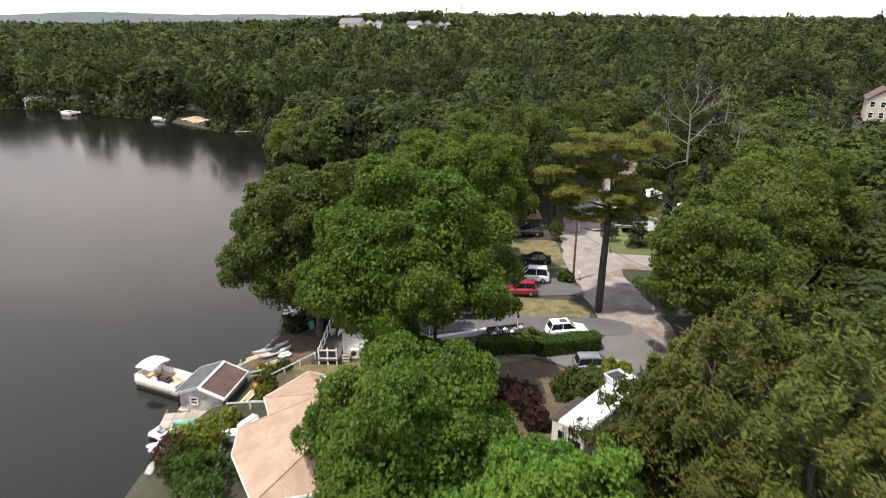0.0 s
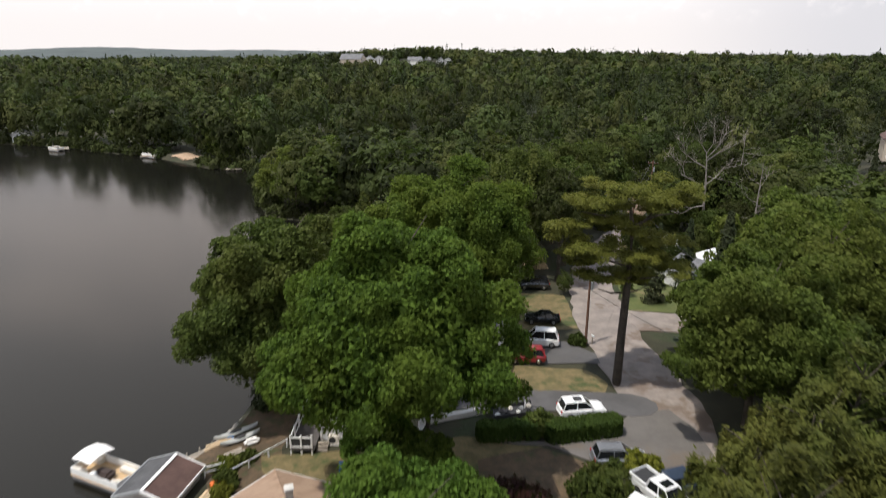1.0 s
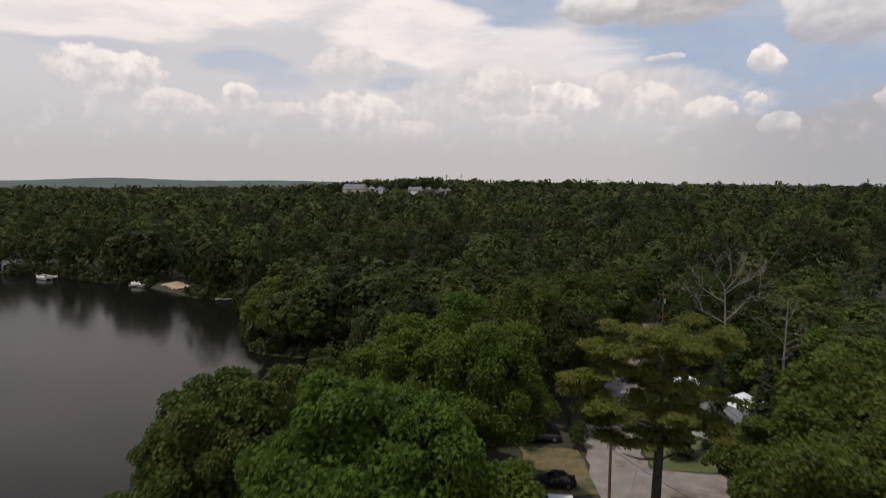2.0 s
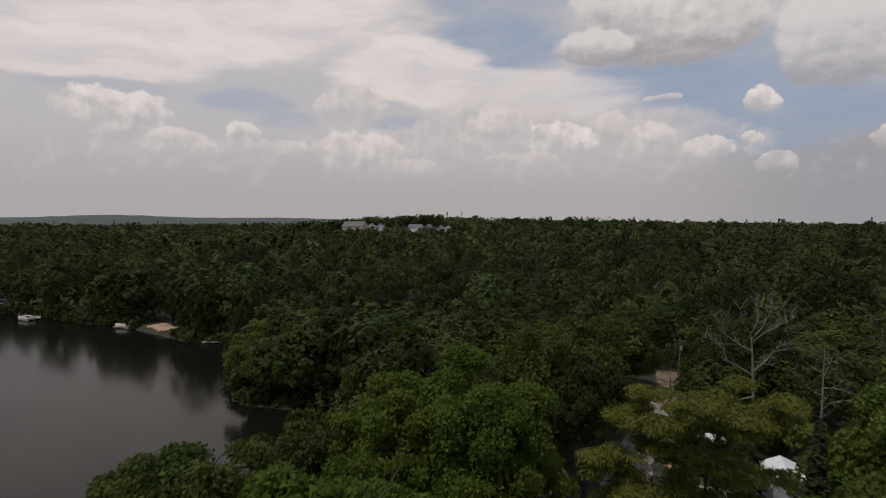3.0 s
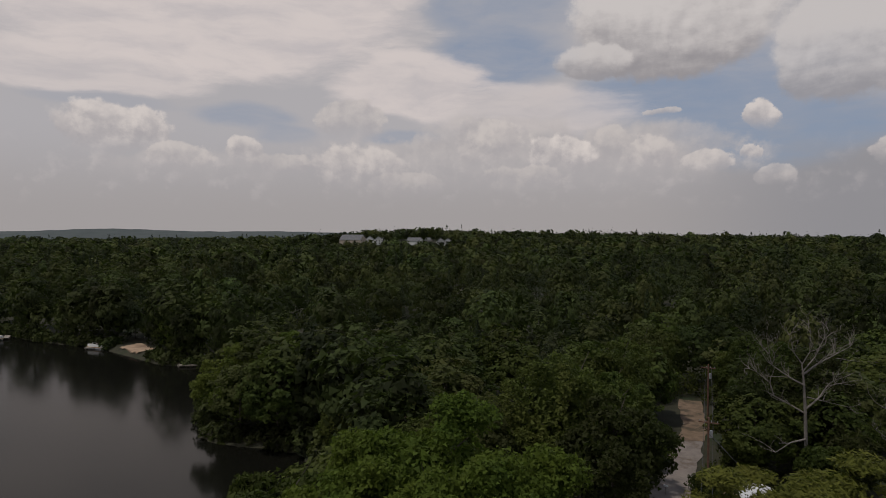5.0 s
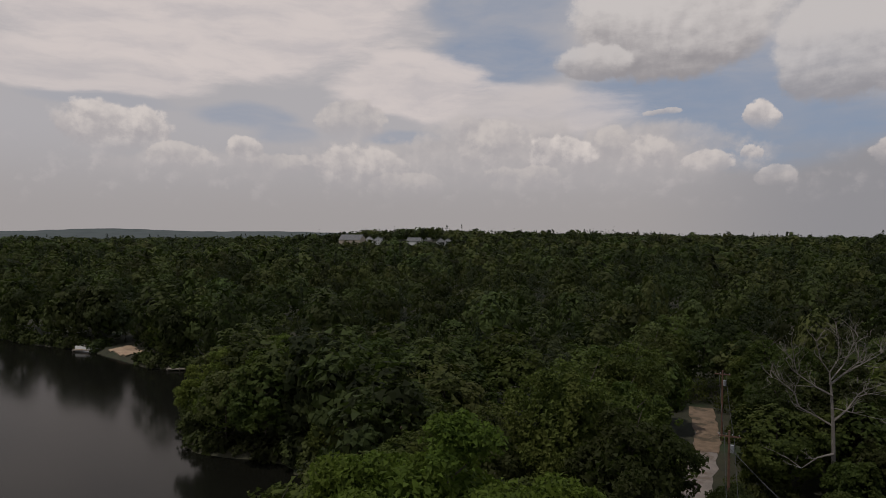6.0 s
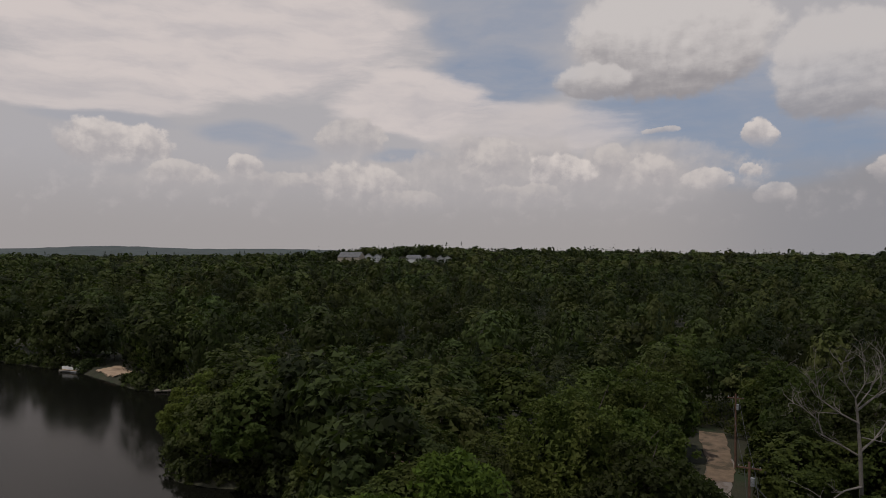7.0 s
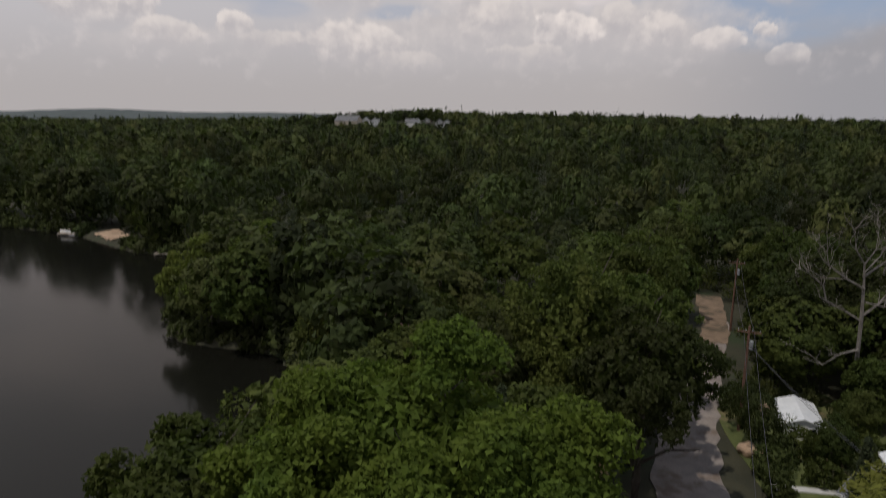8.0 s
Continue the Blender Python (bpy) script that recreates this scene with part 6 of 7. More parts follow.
    for end, z in ((-2.3, 0.45), (2.29, 0.42)):
        bm = bmesh.new()
        box(bm, end * k, 0, z, 0.12, 1.45, 0.2, bevel=0.05)
        part("bumper", bm, DARK if end > 0 else paint, m)
    wheels(m, [(sx * k, sy) for sx in (-1.42, 1.42) for sy in (-0.82, 0.82)])
    return m


car(13.4, 65.2, 9, PAINT_WHITE, "clean white estate car with a sunroof parked on the lane", "suv", long=4.45, roof_dark=True)
car(9.4, 76.0, 178, PAINT_RED, "shiny red hatchback parked on the drive", "suv", long=4.2)
car(11.5, 80.2, 172, PAINT_WHITE, "white van parked behind the red car", "van", long=4.3, name="van")
car(3.3, 69.5, 182, PAINT_BLACK, "black sedan parked beside the grey cottage", "sedan", long=4.5)
car(15.1, 57.7, 2, PAINT_SILVER, "silver sport-utility car with roof rails on the driveway", "suv", long=4.6, rails=True)
car(19.4, 54.6, 20, PAINT_BLUE, "dark blue car parked beside the pickup", "suv", long=4.5)
car(13.0, 98.8, 178, PAINT_BLACK, "dark car parked by the sandy road", "suv", long=4.5)
car(12.6, 86.6, 175, PAINT_BLACK, "black car parked on the dry lawn", "sedan", long=4.4)


def pickup():
    m = thing("pickup_truck", pose(17.2, 52.6, GROUND + 0.14, 0, 0, -62), "white crew-cab pickup truck with a dark sunroof", "truck")
    bm = bmesh.new()
    shell(bm, [(-2.95, 0.88, 0.55, 1.1), (-2.85, 0.97, 0.48, 1.22), (0.9, 0.99, 0.45, 1.25), (1.25, 0.98, 0.45, 1.28), (2.5, 0.95, 0.48, 1.18), (2.85, 0.86, 0.55, 0.95)])
    part("body", bm, PAINT_WHITE, m)
    bm = bmesh.new()
    box(bm, -2.0, 0, 1.28, 1.55, 1.5, 0.05)
    part("bed", bm, DARK, m, "dark truck bed")
    for cx, cy, sx, sy in ((-2.0, -0.9, 1.8, 0.14), (-2.0, 0.9, 1.8, 0.14), (-2.88, 0, 0.1, 1.8)):
        bm = bmesh.new()
        box(bm, cx, cy, 1.3, sx, sy, 0.34, bevel=0.04)
        part("bed_side", bm, PAINT_WHITE, m)
    bm = bmesh.new()
    base = [(-1.15, -0.88), (1.25, -0.84), (1.25, 0.84), (-1.15, 0.88)]
    top = [(-1.0, -0.70), (0.5, -0.68), (0.5, 0.68), (-1.0, 0.70)]
    loft(bm, [[(px, py, 1.22) for px, py in base], [(px, py, 1.86) for px, py in top]])
    part("glazing", bm, GLASS_DARK, m)
    bm = bmesh.new()
    box(bm, -0.25, 0, 1.88, 1.66, 1.46, 0.1, bevel=0.04)
    part("roof", bm, PAINT_WHITE, m)
    bm = bmesh.new()
    box(bm, 0.0, 0, 1.94, 0.75, 0.9, 0.03)
    part("sunroof", bm, GLASS_DARK, m, "dark glass sunroof")
    for (ax, ay), (bx, by) in zip(base + [(0.05, -0.87), (0.05, 0.87)], top + [(-0.1, -0.69), (-0.1, 0.69)]):
        bm = bmesh.new()
        tube(bm, [(ax, ay, 1.22), (bx, by, 1.87)], 0.06, 6)
        part("pillar", bm, PAINT_WHITE, m)
    for side in (-1, 1):
        bm = bmesh.new()
        box(bm, 1.0, side * 1.12, 1.42, 0.16, 0.26, 0.3, bevel=0.05)
        part("mirror", bm, CHROME, m)
        bm = bmesh.new()
        box(bm, 2.78, side * 0.68, 0.95, 0.16, 0.3, 0.24, bevel=0.04)
        part("headlight", bm, LAMP_CLEAR, m)
    bm = bmesh.new()
    box(bm, 2.86, 0, 0.9, 0.08, 1.0, 0.36, bevel=0.02)
    part("grille", bm, CHROME, m)
    wheels(m, [(sx, sy) for sx in (-1.85, 1.9) for sy in (-0.86, 0.86)], 0.4, 0.28)


pickup()


def camper():
    m = thing("camper_trailer", pose(12.4, 46.4, GROUND + 0.1, 0, 0, 47.5), "large white fifth-wheel camper trailer parked under pines", "trailer")
    bm = bmesh.new()
    ring = lambda px, z0, z1, w: [(px, -w, z0), (px, w, z0), (px, w, z1 - 0.12), (px, w - 0.12, z1), (px, -w + 0.12, z1), (px, -w, z1 - 0.12)]
    loft(bm, [ring(-3.6, 0.65, 3.32, 1.2), ring(-3.5, 0.6, 3.38, 1.22), ring(1.8, 0.6, 3.38, 1.22), ring(1.95, 1.7, 3.38, 1.22), ring(3.5, 1.75, 3.3, 1.22), ring(4.0, 2.0, 2.95, 1.1)])
    part("body", bm, GEL_CREAM, m, "cream-white fibreglass body")
    bm = bmesh.new()
    box(bm, 0.05, 0, 3.41, 7.1, 2.36, 0.06, bevel=0.02)
    part("roof", bm, GEL_WHITE, m, "bright white membrane roof")
    for px in (-2.4, 0.6):
        bm = bmesh.new()
        box(bm, px, 0, 3.5, 0.55, 0.4, 0.14, bevel=0.04)
        part("roof_vent", bm, DARK, m, "dark roof vent")
    bm = bmesh.new()
    box(bm, -1.4, 1.55, 1.95, 3.8, 0.7, 2.3, bevel=0.03)
    slide = part("slide_out", bm, GEL_CREAM, m)
    bm = bmesh.new()
    box(bm, -1.4, 1.6, 3.2, 4.0, 0.95, 0.06, rx=-8)
    part("awning", bm, CANVAS_DARK, slide, "dark slide-out awning")
    for cy, w, z in ((-0.35, 1.1, 2.0), (0.85, 0.5, 2.25)):
        bm = bmesh.new()
        box(bm, -3.63, cy, z, 0.06, w, 0.75, bevel=0.02)
        part("rear_window", bm, GLASS_DARK, m)
    bm = bmesh.new()
    for cy in (0.38, 0.68):
        tube(bm, [(-3.68, cy, 0.7), (-3.68, cy, 3.45)], 0.02, 6)
    for z in np.arange(0.9, 3.4, 0.32):
        tube(bm, [(-3.68, 0.38, float(z)), (-3.68, 0.68, float(z))], 0.018, 6)
    part("ladder", bm, CHROME, m, "rear roof ladder")
    for cx in (-2.4, 0.2):
        bm = bmesh.new()
        box(bm, cx, -1.24, 2.1, 1.1, 0.05, 0.7, bevel=0.02)
        part("side_window", bm, GLASS_DARK, m)
    for side in (-1, 1):
        bm = bmesh.new()
        box(bm, -3.62, side * 1.0, 1.0, 0.07, 0.14, 0.4, bevel=0.02)
        part("tail_light", bm, LAMP_RED, m)
    wheels(m, [(sx, sy) for sx in (-1.3, -0.45) for sy in (-1.08, 1.08)], 0.36)
    bm = bmesh.new()
    for sy in (-0.8, 0.8):
        box(bm, 2.2, sy, 0.85, 0.1, 0.1, 1.7)
    part("jack", bm, DARK, m, "dark front jack legs")


camper()


# ---- hedges and shrubs ----
def leaf_box(seed, lx, ly, lz, leaves, size, round_end=0.5):
    """Leaves over the faces of a clipped, softly uneven hedge."""
    rng = np.random.default_rng(seed)
    face = rng.choice(3, leaves, p=np.array([ly * lz, lx * lz, lx * ly]) / (ly * lz + lx * lz + lx * ly))
    p = rng.uniform(-1, 1, (leaves, 3))
    sign = rng.choice([-1, 1], leaves)
    p[np.arange(leaves), face] = sign
    p[(face == 2), 2] = 1
    n = np.zeros((leaves, 3))
    n[np.arange(leaves), face] = p[np.arange(leaves), face]
    bulge = 1 - 0.10 * (p[:, :1] ** 4) * (p[:, 1:2] ** 2)
    q = p * bulge * (lx / 2, ly / 2, lz / 2) + rng.normal(0, 0.05, (leaves, 3))
    q[:, 2] += lz / 2 + 0.06 * np.sin(p[:, 0] * 7)
    k = max(2, int(lx / 0.7))
    inside = np.concatenate([ICO[ICO_FACES] * (0.55, ly * 0.52, lz * 0.52) + ((i + 0.5) / k * lx - lx / 2, 0, lz * 0.5) for i in range(k)])
    return np.zeros((0, 4, 3)), np.concatenate([leaf_blades(rng, q, n, size, 0.9, 0.45), inside])


def hedge(x, y, rz, lx, ly, lz, leaves, seed, label):
    m = thing("hedge", pose(x, y, GROUND + 0.05, 0, 0, rz), label, "hedge")
    ob = new("foliage", quads_mesh("foliage", leaf_box(seed, lx, ly, lz, leaves, 0.2), HEDGE))
    ob.parent = m


hedge(12.9, 61.7, 12, 7.0, 1.8, 1.6, 5200, 1, "neatly clipped green hedge between lane and driveway")
hedge(6.2, 61.3, 4, 5.6, 1.3, 1.5, 3600, 2, "dark shaded clipped hedge along the yard")


def shrub(x, y, radius, high, seed, material, label, leaves=900, size=0.24, name="shrub", group="garden shrubs"):
    base = float(land_height([x], [y])[0])
    m = thing(name, pose(x, y, base), label, "shrub", group)
    crown = broad_crown(seed, radius, -0.1, high, leaves, size, 22, droop=0.2, fill=0.9, bough=(0.25, 0.45))
    ob = new("foliage", quads_mesh("foliage", crown, material))
    ob.parent = m
    bm = bmesh.new()
    for k in range(4):
        tube(bm, [(0, 0, -0.2), (radius * 0.4 * math.cos(k * 1.6), radius * 0.4 * math.sin(k * 1.6), high * 0.6)], [0.04, 0.015], 5)
    part("stem", bm, BARK, m)


RED_SHRUB = "dark red-leaved shrub in the yard"
GREEN_SHRUB = "leafy green shrub in the yard"
LIME_SHRUB = "yellow-green shrub on the bank"
for k, (x, y, r, h, mat, label) in enumerate((
        (7.0, 50.8, 1.5, 2.6, LEAF_RED, RED_SHRUB), (5.4, 52.6, 1.3, 2.0, LEAF_RED, RED_SHRUB), (8.0, 48.6, 1.0, 1.8, LEAF_RED, RED_SHRUB),
        (9.0, 62.2, 1.2, 2.1, LEAF_OAK, "rounded green bush at the hedge's end"), (14.4, 57.2, 0.9, 1.3, LEAF_OAK, GREEN_SHRUB), (16.0, 56.9, 1.0, 1.6, LEAF_LIME, "yellow-green shrub by the driveway"),
        (17.4, 56.6, 0.9, 1.5, LEAF_LIME, "yellow-green shrub by the driveway"), (12.6, 55.0, 1.1, 1.8, LEAF_OAK, GREEN_SHRUB), (11.4, 53.4, 1.2, 1.9, LEAF_OAK, GREEN_SHRUB), (13.6, 53.4, 1.4, 2.4, LEAF_OAK, GREEN_SHRUB),
        (-19.2, 47.6, 1.3, 1.2, LEAF_LIME, LIME_SHRUB), (-20.4, 45.8, 1.5, 1.4, LEAF_LIME, LIME_SHRUB), (-18.4, 49.2, 0.9, 1.0, LEAF_LIME, LIME_SHRUB), (-21.4, 44.6, 1.3, 1.3, LEAF_RED, "dark red-leaved shrub at the water's edge"),
        (-19.4, 42.6, 1.8, 2.0, LEAF_OAK, GREEN_SHRUB), (-17.6, 41.0, 1.9, 2.6, HEDGE, "dense green shrub beside the cottage fence"), (-17.0, 38.4, 1.7, 2.4, HEDGE, "dense green shrub beside the cottage fence"), (-19.0, 45.4, 1.5, 1.7, LEAF_LIME, LIME_SHRUB), (-16.6, 54.6, 0.9, 0.9, LEAF_OAK, "green shrub on the bank"), (-17.2, 56.6, 0.9, 0.9, LEAF_LIME, LIME_SHRUB), (-15.8, 58.0, 0.7, 0.7, LEAF_OAK, "green shrub on the bank"),
        (-16.4, 53.2, 0.7, 0.9, LEAF_LIME, LIME_SHRUB), (-0.2, 70.5, 1.9, 3.4, LEAF_LIME, "light green bushy tree before the grey cottage"), (1.4, 71.2, 1.4, 2.6, LEAF_LIME, "light green bush before the grey cottage"),
        (15.9, 80.5, 0.9, 1.2, LEAF_OAK, "rounded green bush at the pole's foot"), (-16.6, 66.6, 1.4, 1.3, NEEDLE_DARK, "dark green shrub under the oak"), (-15.0, 68.6, 1.4, 1.4, NEEDLE_DARK, "dark green shrub under the oak"),
        (30.6, 108.0, 1.6, 2.6, LEAF_FAR, GREEN_SHRUB), (32.4, 110.6, 1.4, 2.2, LEAF_FAR, GREEN_SHRUB), (35.0, 111.6, 1.8, 2.6, LEAF_OAK, GREEN_SHRUB), (37.6, 111.0, 1.6, 2.4, LEAF_OAK, GREEN_SHRUB),
        (33.0, 121.5, 1.8, 2.4, LEAF_FAR, GREEN_SHRUB), (40.5, 122.5, 2.0, 2.6, LEAF_FAR, GREEN_SHRUB), (43.2, 117.0, 1.9, 2.8, LEAF_FAR, GREEN_SHRUB), (34.5, 106.8, 1.4, 2.0, LEAF_OAK, GREEN_SHRUB),
        (39.6, 109.4, 2.0, 3.0, LEAF_OAK, GREEN_SHRUB), (29.8, 104.5, 1.2, 1.8, LEAF_FAR, GREEN_SHRUB), (36.4, 123.6, 1.9, 2.6, LEAF_FAR, GREEN_SHRUB), (-4.5, 128.5, 1.8, 2.4, LEAF_FAR, GREEN_SHRUB), (-11.8, 131.5, 1.6, 2.2, LEAF_OAK, GREEN_SHRUB),
        (44.2, 168.5, 2.6, 4.2, LEAF_FAR, "tall green shrub at the end of the dirt road"), (47.6, 170.0, 2.8, 4.6, LEAF_OAK, "tall green shrub at the end of the dirt road"), (51.2, 169.0, 2.6, 4.2, LEAF_FAR, "tall green shrub at the end of the dirt road"),
        (41.6, 164.0, 2.2, 3.4, LEAF_FAR, "tall green shrub at the end of the dirt road"), (51.6, 162.5, 2.4, 3.6, LEAF_FAR, "tall green shrub at the end of the dirt road"), (30.0, 131.0, 1.6, 2.4, LEAF_FAR, "green shrub at the edge of the road"), (33.4, 138.8, 1.6, 2.4, LEAF_OAK, "green shrub at the edge of the road"))):
    shrub(x, y, r, h, 400 + k, mat, label)


# ---- poles and cables ----
def utility_pole(x, y, height, arm=True, turn=0.0):
    m = thing("utility_pole", pose(x, y, GROUND, 0, 0, turn), "brown wooden utility pole beside the road", "pole", "utility poles")
    bm = bmesh.new()
    tube(bm, [(0, 0, -0.5), (0, 0, height)], [0.17, 0.11], 10)
    part("pole", bm, POLE_WOOD, m)
    if arm:
        bm = bmesh.new()
        box(bm, 0, 0, height - 0.6, 2.2, 0.1, 0.12)
        part("crossarm", bm, POLE_WOOD, m)
        for px in (-0.95, -0.3, 0.3, 0.95):
            bm = bmesh.new()
            tube(bm, [(px, 0, height - 0.55), (px, 0, height - 0.38), (px, 0, height - 0.33)], [0.03, 0.05, 0.03], 7)
            part("insulator", bm, GREY_PAINT, m)
    bm = bmesh.new()
    tube(bm, [(0.28, 0, height - 2.3), (0.28, 0, height - 1.5)], 0.2, 10)
    part("transformer", bm, GREY_PAINT, m, "grey transformer can")


utility_pole(16.8, 80.3, 9.2, True, 15)
utility_pole(31.4, 116.2, 11.0, True, -25)
utility_pole(43.6, 147.0, 10.8, True, -25)
utility_pole(29.5, 57.0, 9.0, True, -40)


def cable(a, b, sag, label="thin dark overhead cable between poles"):
    m = thing("cable", pose(*a), label, "cable", "overhead cables")
    bm = bmesh.new()
    d = Vector(b) - Vector(a)
    tube(bm, [d * f - Vector((0, 0, sag * 4 * f * (1 - f))) for f in (k / 12 for k in range(13))], 0.022, 5)
    part("wire", bm, WIRE, m)


for off in (-0.5, 0.5):
    cable((16.8 + off, 80.3, 9.8), (31.4 + off, 116.2, 11.6), 0.8)
    cable((31.4 + off, 116.2, 11.6), (43.6 + off, 147.0, 11.4), 0.7)
cable((16.8, 80.3, 8.2), (29.5, 57.0, 8.6), 0.9)
cable((31.4, 116.2, 10.4), (33.5, 84.0, 8.0), 1.0)
cable((31.9, 116.2, 10.0), (36.8, 104.5, 4.6), 0.5)


# ---- clutter round the cottages ----
def simple_box(name, x, y, z, size, rz, material, label, category, bevel=0.04, lid=None, taper=1.0):
    m = thing(name, pose(x, y, z, 0, 0, rz), label, category)
    bm = bmesh.new()
    box(bm, 0, 0, size[2] / 2, *size, bevel=bevel, taper=taper)
    part("body", bm, material, m)
    if lid:
        bm = bmesh.new()
        box(bm, 0, 0, size[2] + 0.03, size[0] + 0.06, size[1] + 0.06, 0.08, bevel=0.02)
        part("lid", bm, lid, m)
    return m


def conditioner(x, y, rz):
    m = thing("air_conditioner", pose(x, y, GROUND + 0.05, 0, 0, rz), "beige outdoor air-conditioning unit beside the cottage", "air conditioner")
    bm = bmesh.new()
    box(bm, 0, 0, 0.5, 0.9, 0.45, 0.8, bevel=0.03)
    part("case", bm, GEL_CREAM, m)
    bm = bmesh.new()
    tube(bm, [(-0.1, -0.24, 0.5), (-0.1, -0.225, 0.5)], 0.3, 16)
    part("fan_grille", bm, DARK, m)
    bm = bmesh.new()
    box(bm, 0, 0, 0.05, 1.1, 0.6, 0.1)
    part("pad", bm, CONCRETE, m)


conditioner(-9.0, 60.2, 0)
simple_box("storage_box", -6.9, 59.6, GROUND + 0.03, (1.5, 0.9, 1.5), 4, CANVAS, "white tarpaulin-covered storage stack by the cottage", "storage", 0.12)
simple_box("rain_barrel", -7.6, 56.2, GROUND + 0.03, (0.55, 0.55, 0.85), 0, BLUE, "blue plastic barrel on the dry lawn", "barrel", 0.12, BLUE)
simple_box("grill", -11.2, 67.0, GROUND + 0.63, (1.2, 0.6, 0.9), 90, DARK, "dark covered barbecue grill on the deck", "grill", 0.12)
simple_box("cooler", -11.9, 64.0, GROUND + 0.63, (0.7, 0.45, 0.45), 80, GREY_PAINT, "grey cooler box on the deck", "cooler", 0.06, GEL_WHITE)
simple_box("trash_bin", -14.8, 66.6, GROUND, (0.6, 0.7, 1.05), 20, KAYAK_GREEN, "dark green wheeled rubbish bin by the shore", "bin", 0.06, DARK)
simple_box("recycling_bin", -15.6, 67.4, GROUND, (0.6, 0.7, 1.0), 10, GREY_PAINT, "grey wheeled bin by the shore", "bin", 0.06, DARK)
simple_box("ice_chest", 1.9, 70.9, GROUND + 0.05, (0.8, 0.5, 0.9), 12, BLUE, "bright blue plastic box beside the parked car", "box", 0.06, BLUE)


def lounger(x, y, z, rz):
    m = thing("deck_chair", pose(x, y, z, 0, 0, rz), "blue and white striped folding deck chair", "chair")
    for k in range(6):
        bm = bmesh.new()
        box(bm, -0.4 + k * 0.16, 0, 0.36 + (0.12 * max(0, k - 3)), 0.15, 0.6, 0.03, ry=-20 if k > 3 else 0)
        part("strap", bm, BLUE if k % 2 else CANVAS, m, "blue woven strap" if k % 2 else "white woven strap")
    for side in (-1, 1):
        bm = bmesh.new()
        tube(bm, [(-0.5, side * 0.3, 0.34), (0.2, side * 0.3, 0.36), (0.6, side * 0.3, 0.7)], 0.02, 6)
        tube(bm, [(-0.3, side * 0.3, 0.34), (0.1, side * 0.3, 0.0)], 0.018, 6)
        tube(bm, [(0.15, side * 0.3, 0.36), (-0.3, side * 0.3, 0.0)], 0.018, 6)
        part("frame", bm, CHROME, m)


lounger(-13.4, 69.5, GROUND, 70)
lounger(-13.2, 70.9, GROUND, 75)


def covered_boat():
    m = thing("covered_boat", pose(-16.4, 71.2, 0.55, 0, 0, 4), "motor boat under a white canvas cover at the shore", "boat")
    bm = bmesh.new()
    rings = []
    for k in range(9):
        f = k / 8
        w = 1.0 * (1 - max(0, f - 0.55) ** 2 * 3.6)
        rings.append([((f - 0.5) * 5, w * math.cos(a), 0.55 + 0.5 * math.sin(a)) for a in (math.pi + math.pi * s / 8 for s in range(9))])
    loft(bm, rings)
    part("hull", bm, GEL_WHITE, m)
    bm = bmesh.new()
    loft(bm, [[((k / 8 - 0.5) * 5.05, 1.03 * (1 - max(0, k / 8 - 0.55) ** 2 * 3.6) * math.cos(a), 0.58 + (0.35 + 0.15 * math.sin(k)) * math.sin(a)) for a in (math.pi * s / 8 for s in range(9))] for k in range(9)])
    part("cover", bm, CANVAS, m, "white canvas cover")


covered_boat()


def walkway():
    m = thing("walkway", pose(0, 0, GROUND + 0.05), "pale concrete walkway with a low curb", "path")
    line = [(-2.2, 62.0), (-1.8, 63.8), (-0.4, 64.2), (2.4, 65.2), (5.4, 66.4)]
    bm = bmesh.new()
    slab(bm, road_outline(line, [0.7, 0.75, 0.6, 0.45, 0.4]), -0.1, 0.16)
    part("slab", bm, CONCRETE, m)
    bm = bmesh.new()
    for (ax, ay), (bx, by) in zip(line[1:], line[2:]):
        box(bm, (ax + bx) / 2 + 0.15, (ay + by) / 2 - 0.55, 0.25, math.hypot(bx - ax, by - ay), 0.16, 0.5, math.degrees(math.atan2(by - ay, bx - ax)))
    part("curb", bm, CONCRETE, m)


walkway()


def trailer_of_scrap():
    m = thing("utility_trailer", pose(6.9, 64.6, GROUND + 0.15, 0, 0, 14), "low dark utility trailer beside the lane", "trailer")
    bm = bmesh.new()
    box(bm, 0, 0, 0.5, 4.2, 1.8, 0.1)
    part("bed", bm, DARK, m)
    for cx, cy, sx, sy in ((0, -0.88, 4.2, 0.06), (0, 0.88, 4.2, 0.06), (-2.08, 0, 0.06, 1.7)):
        bm = bmesh.new()
        box(bm, cx, cy, 0.72, sx, sy, 0.4)
        part("side", bm, DARK, m)
    bm = bmesh.new()
    tube(bm, [(2.1, 0.7, 0.45), (3.3, 0, 0.42)], 0.05, 6)
    tube(bm, [(2.1, -0.7, 0.45), (3.3, 0, 0.42)], 0.05, 6)
    part("drawbar", bm, DARK, m)
    wheels(m, [(-0.2, -1.02), (-0.2, 1.02)], 0.32, 0.2)
    rng = random.Random(8)
    spots = [(-1.6, -0.4), (-1.1, 0.3), (-0.6, -0.3), (-0.1, 0.4), (0.4, -0.4), (0.9, 0.2), (1.4, -0.3), (1.7, 0.4)]
    for k, (px, py) in enumerate(spots):
        at = m.matrix_basis @ Vector((px, py, 0.56))
        simple_box("sack", at.x, at.y, at.z, (rng.uniform(0.4, 0.7), rng.uniform(0.35, 0.55), rng.uniform(0.25, 0.5)), rng.uniform(0, 180),
                   (GEL_WHITE, GREY_PAINT, DARK, GEL_CREAM)[k % 4], "lumpy sack of junk loaded on the trailer", "sack", 0.12)


trailer_of_scrap()


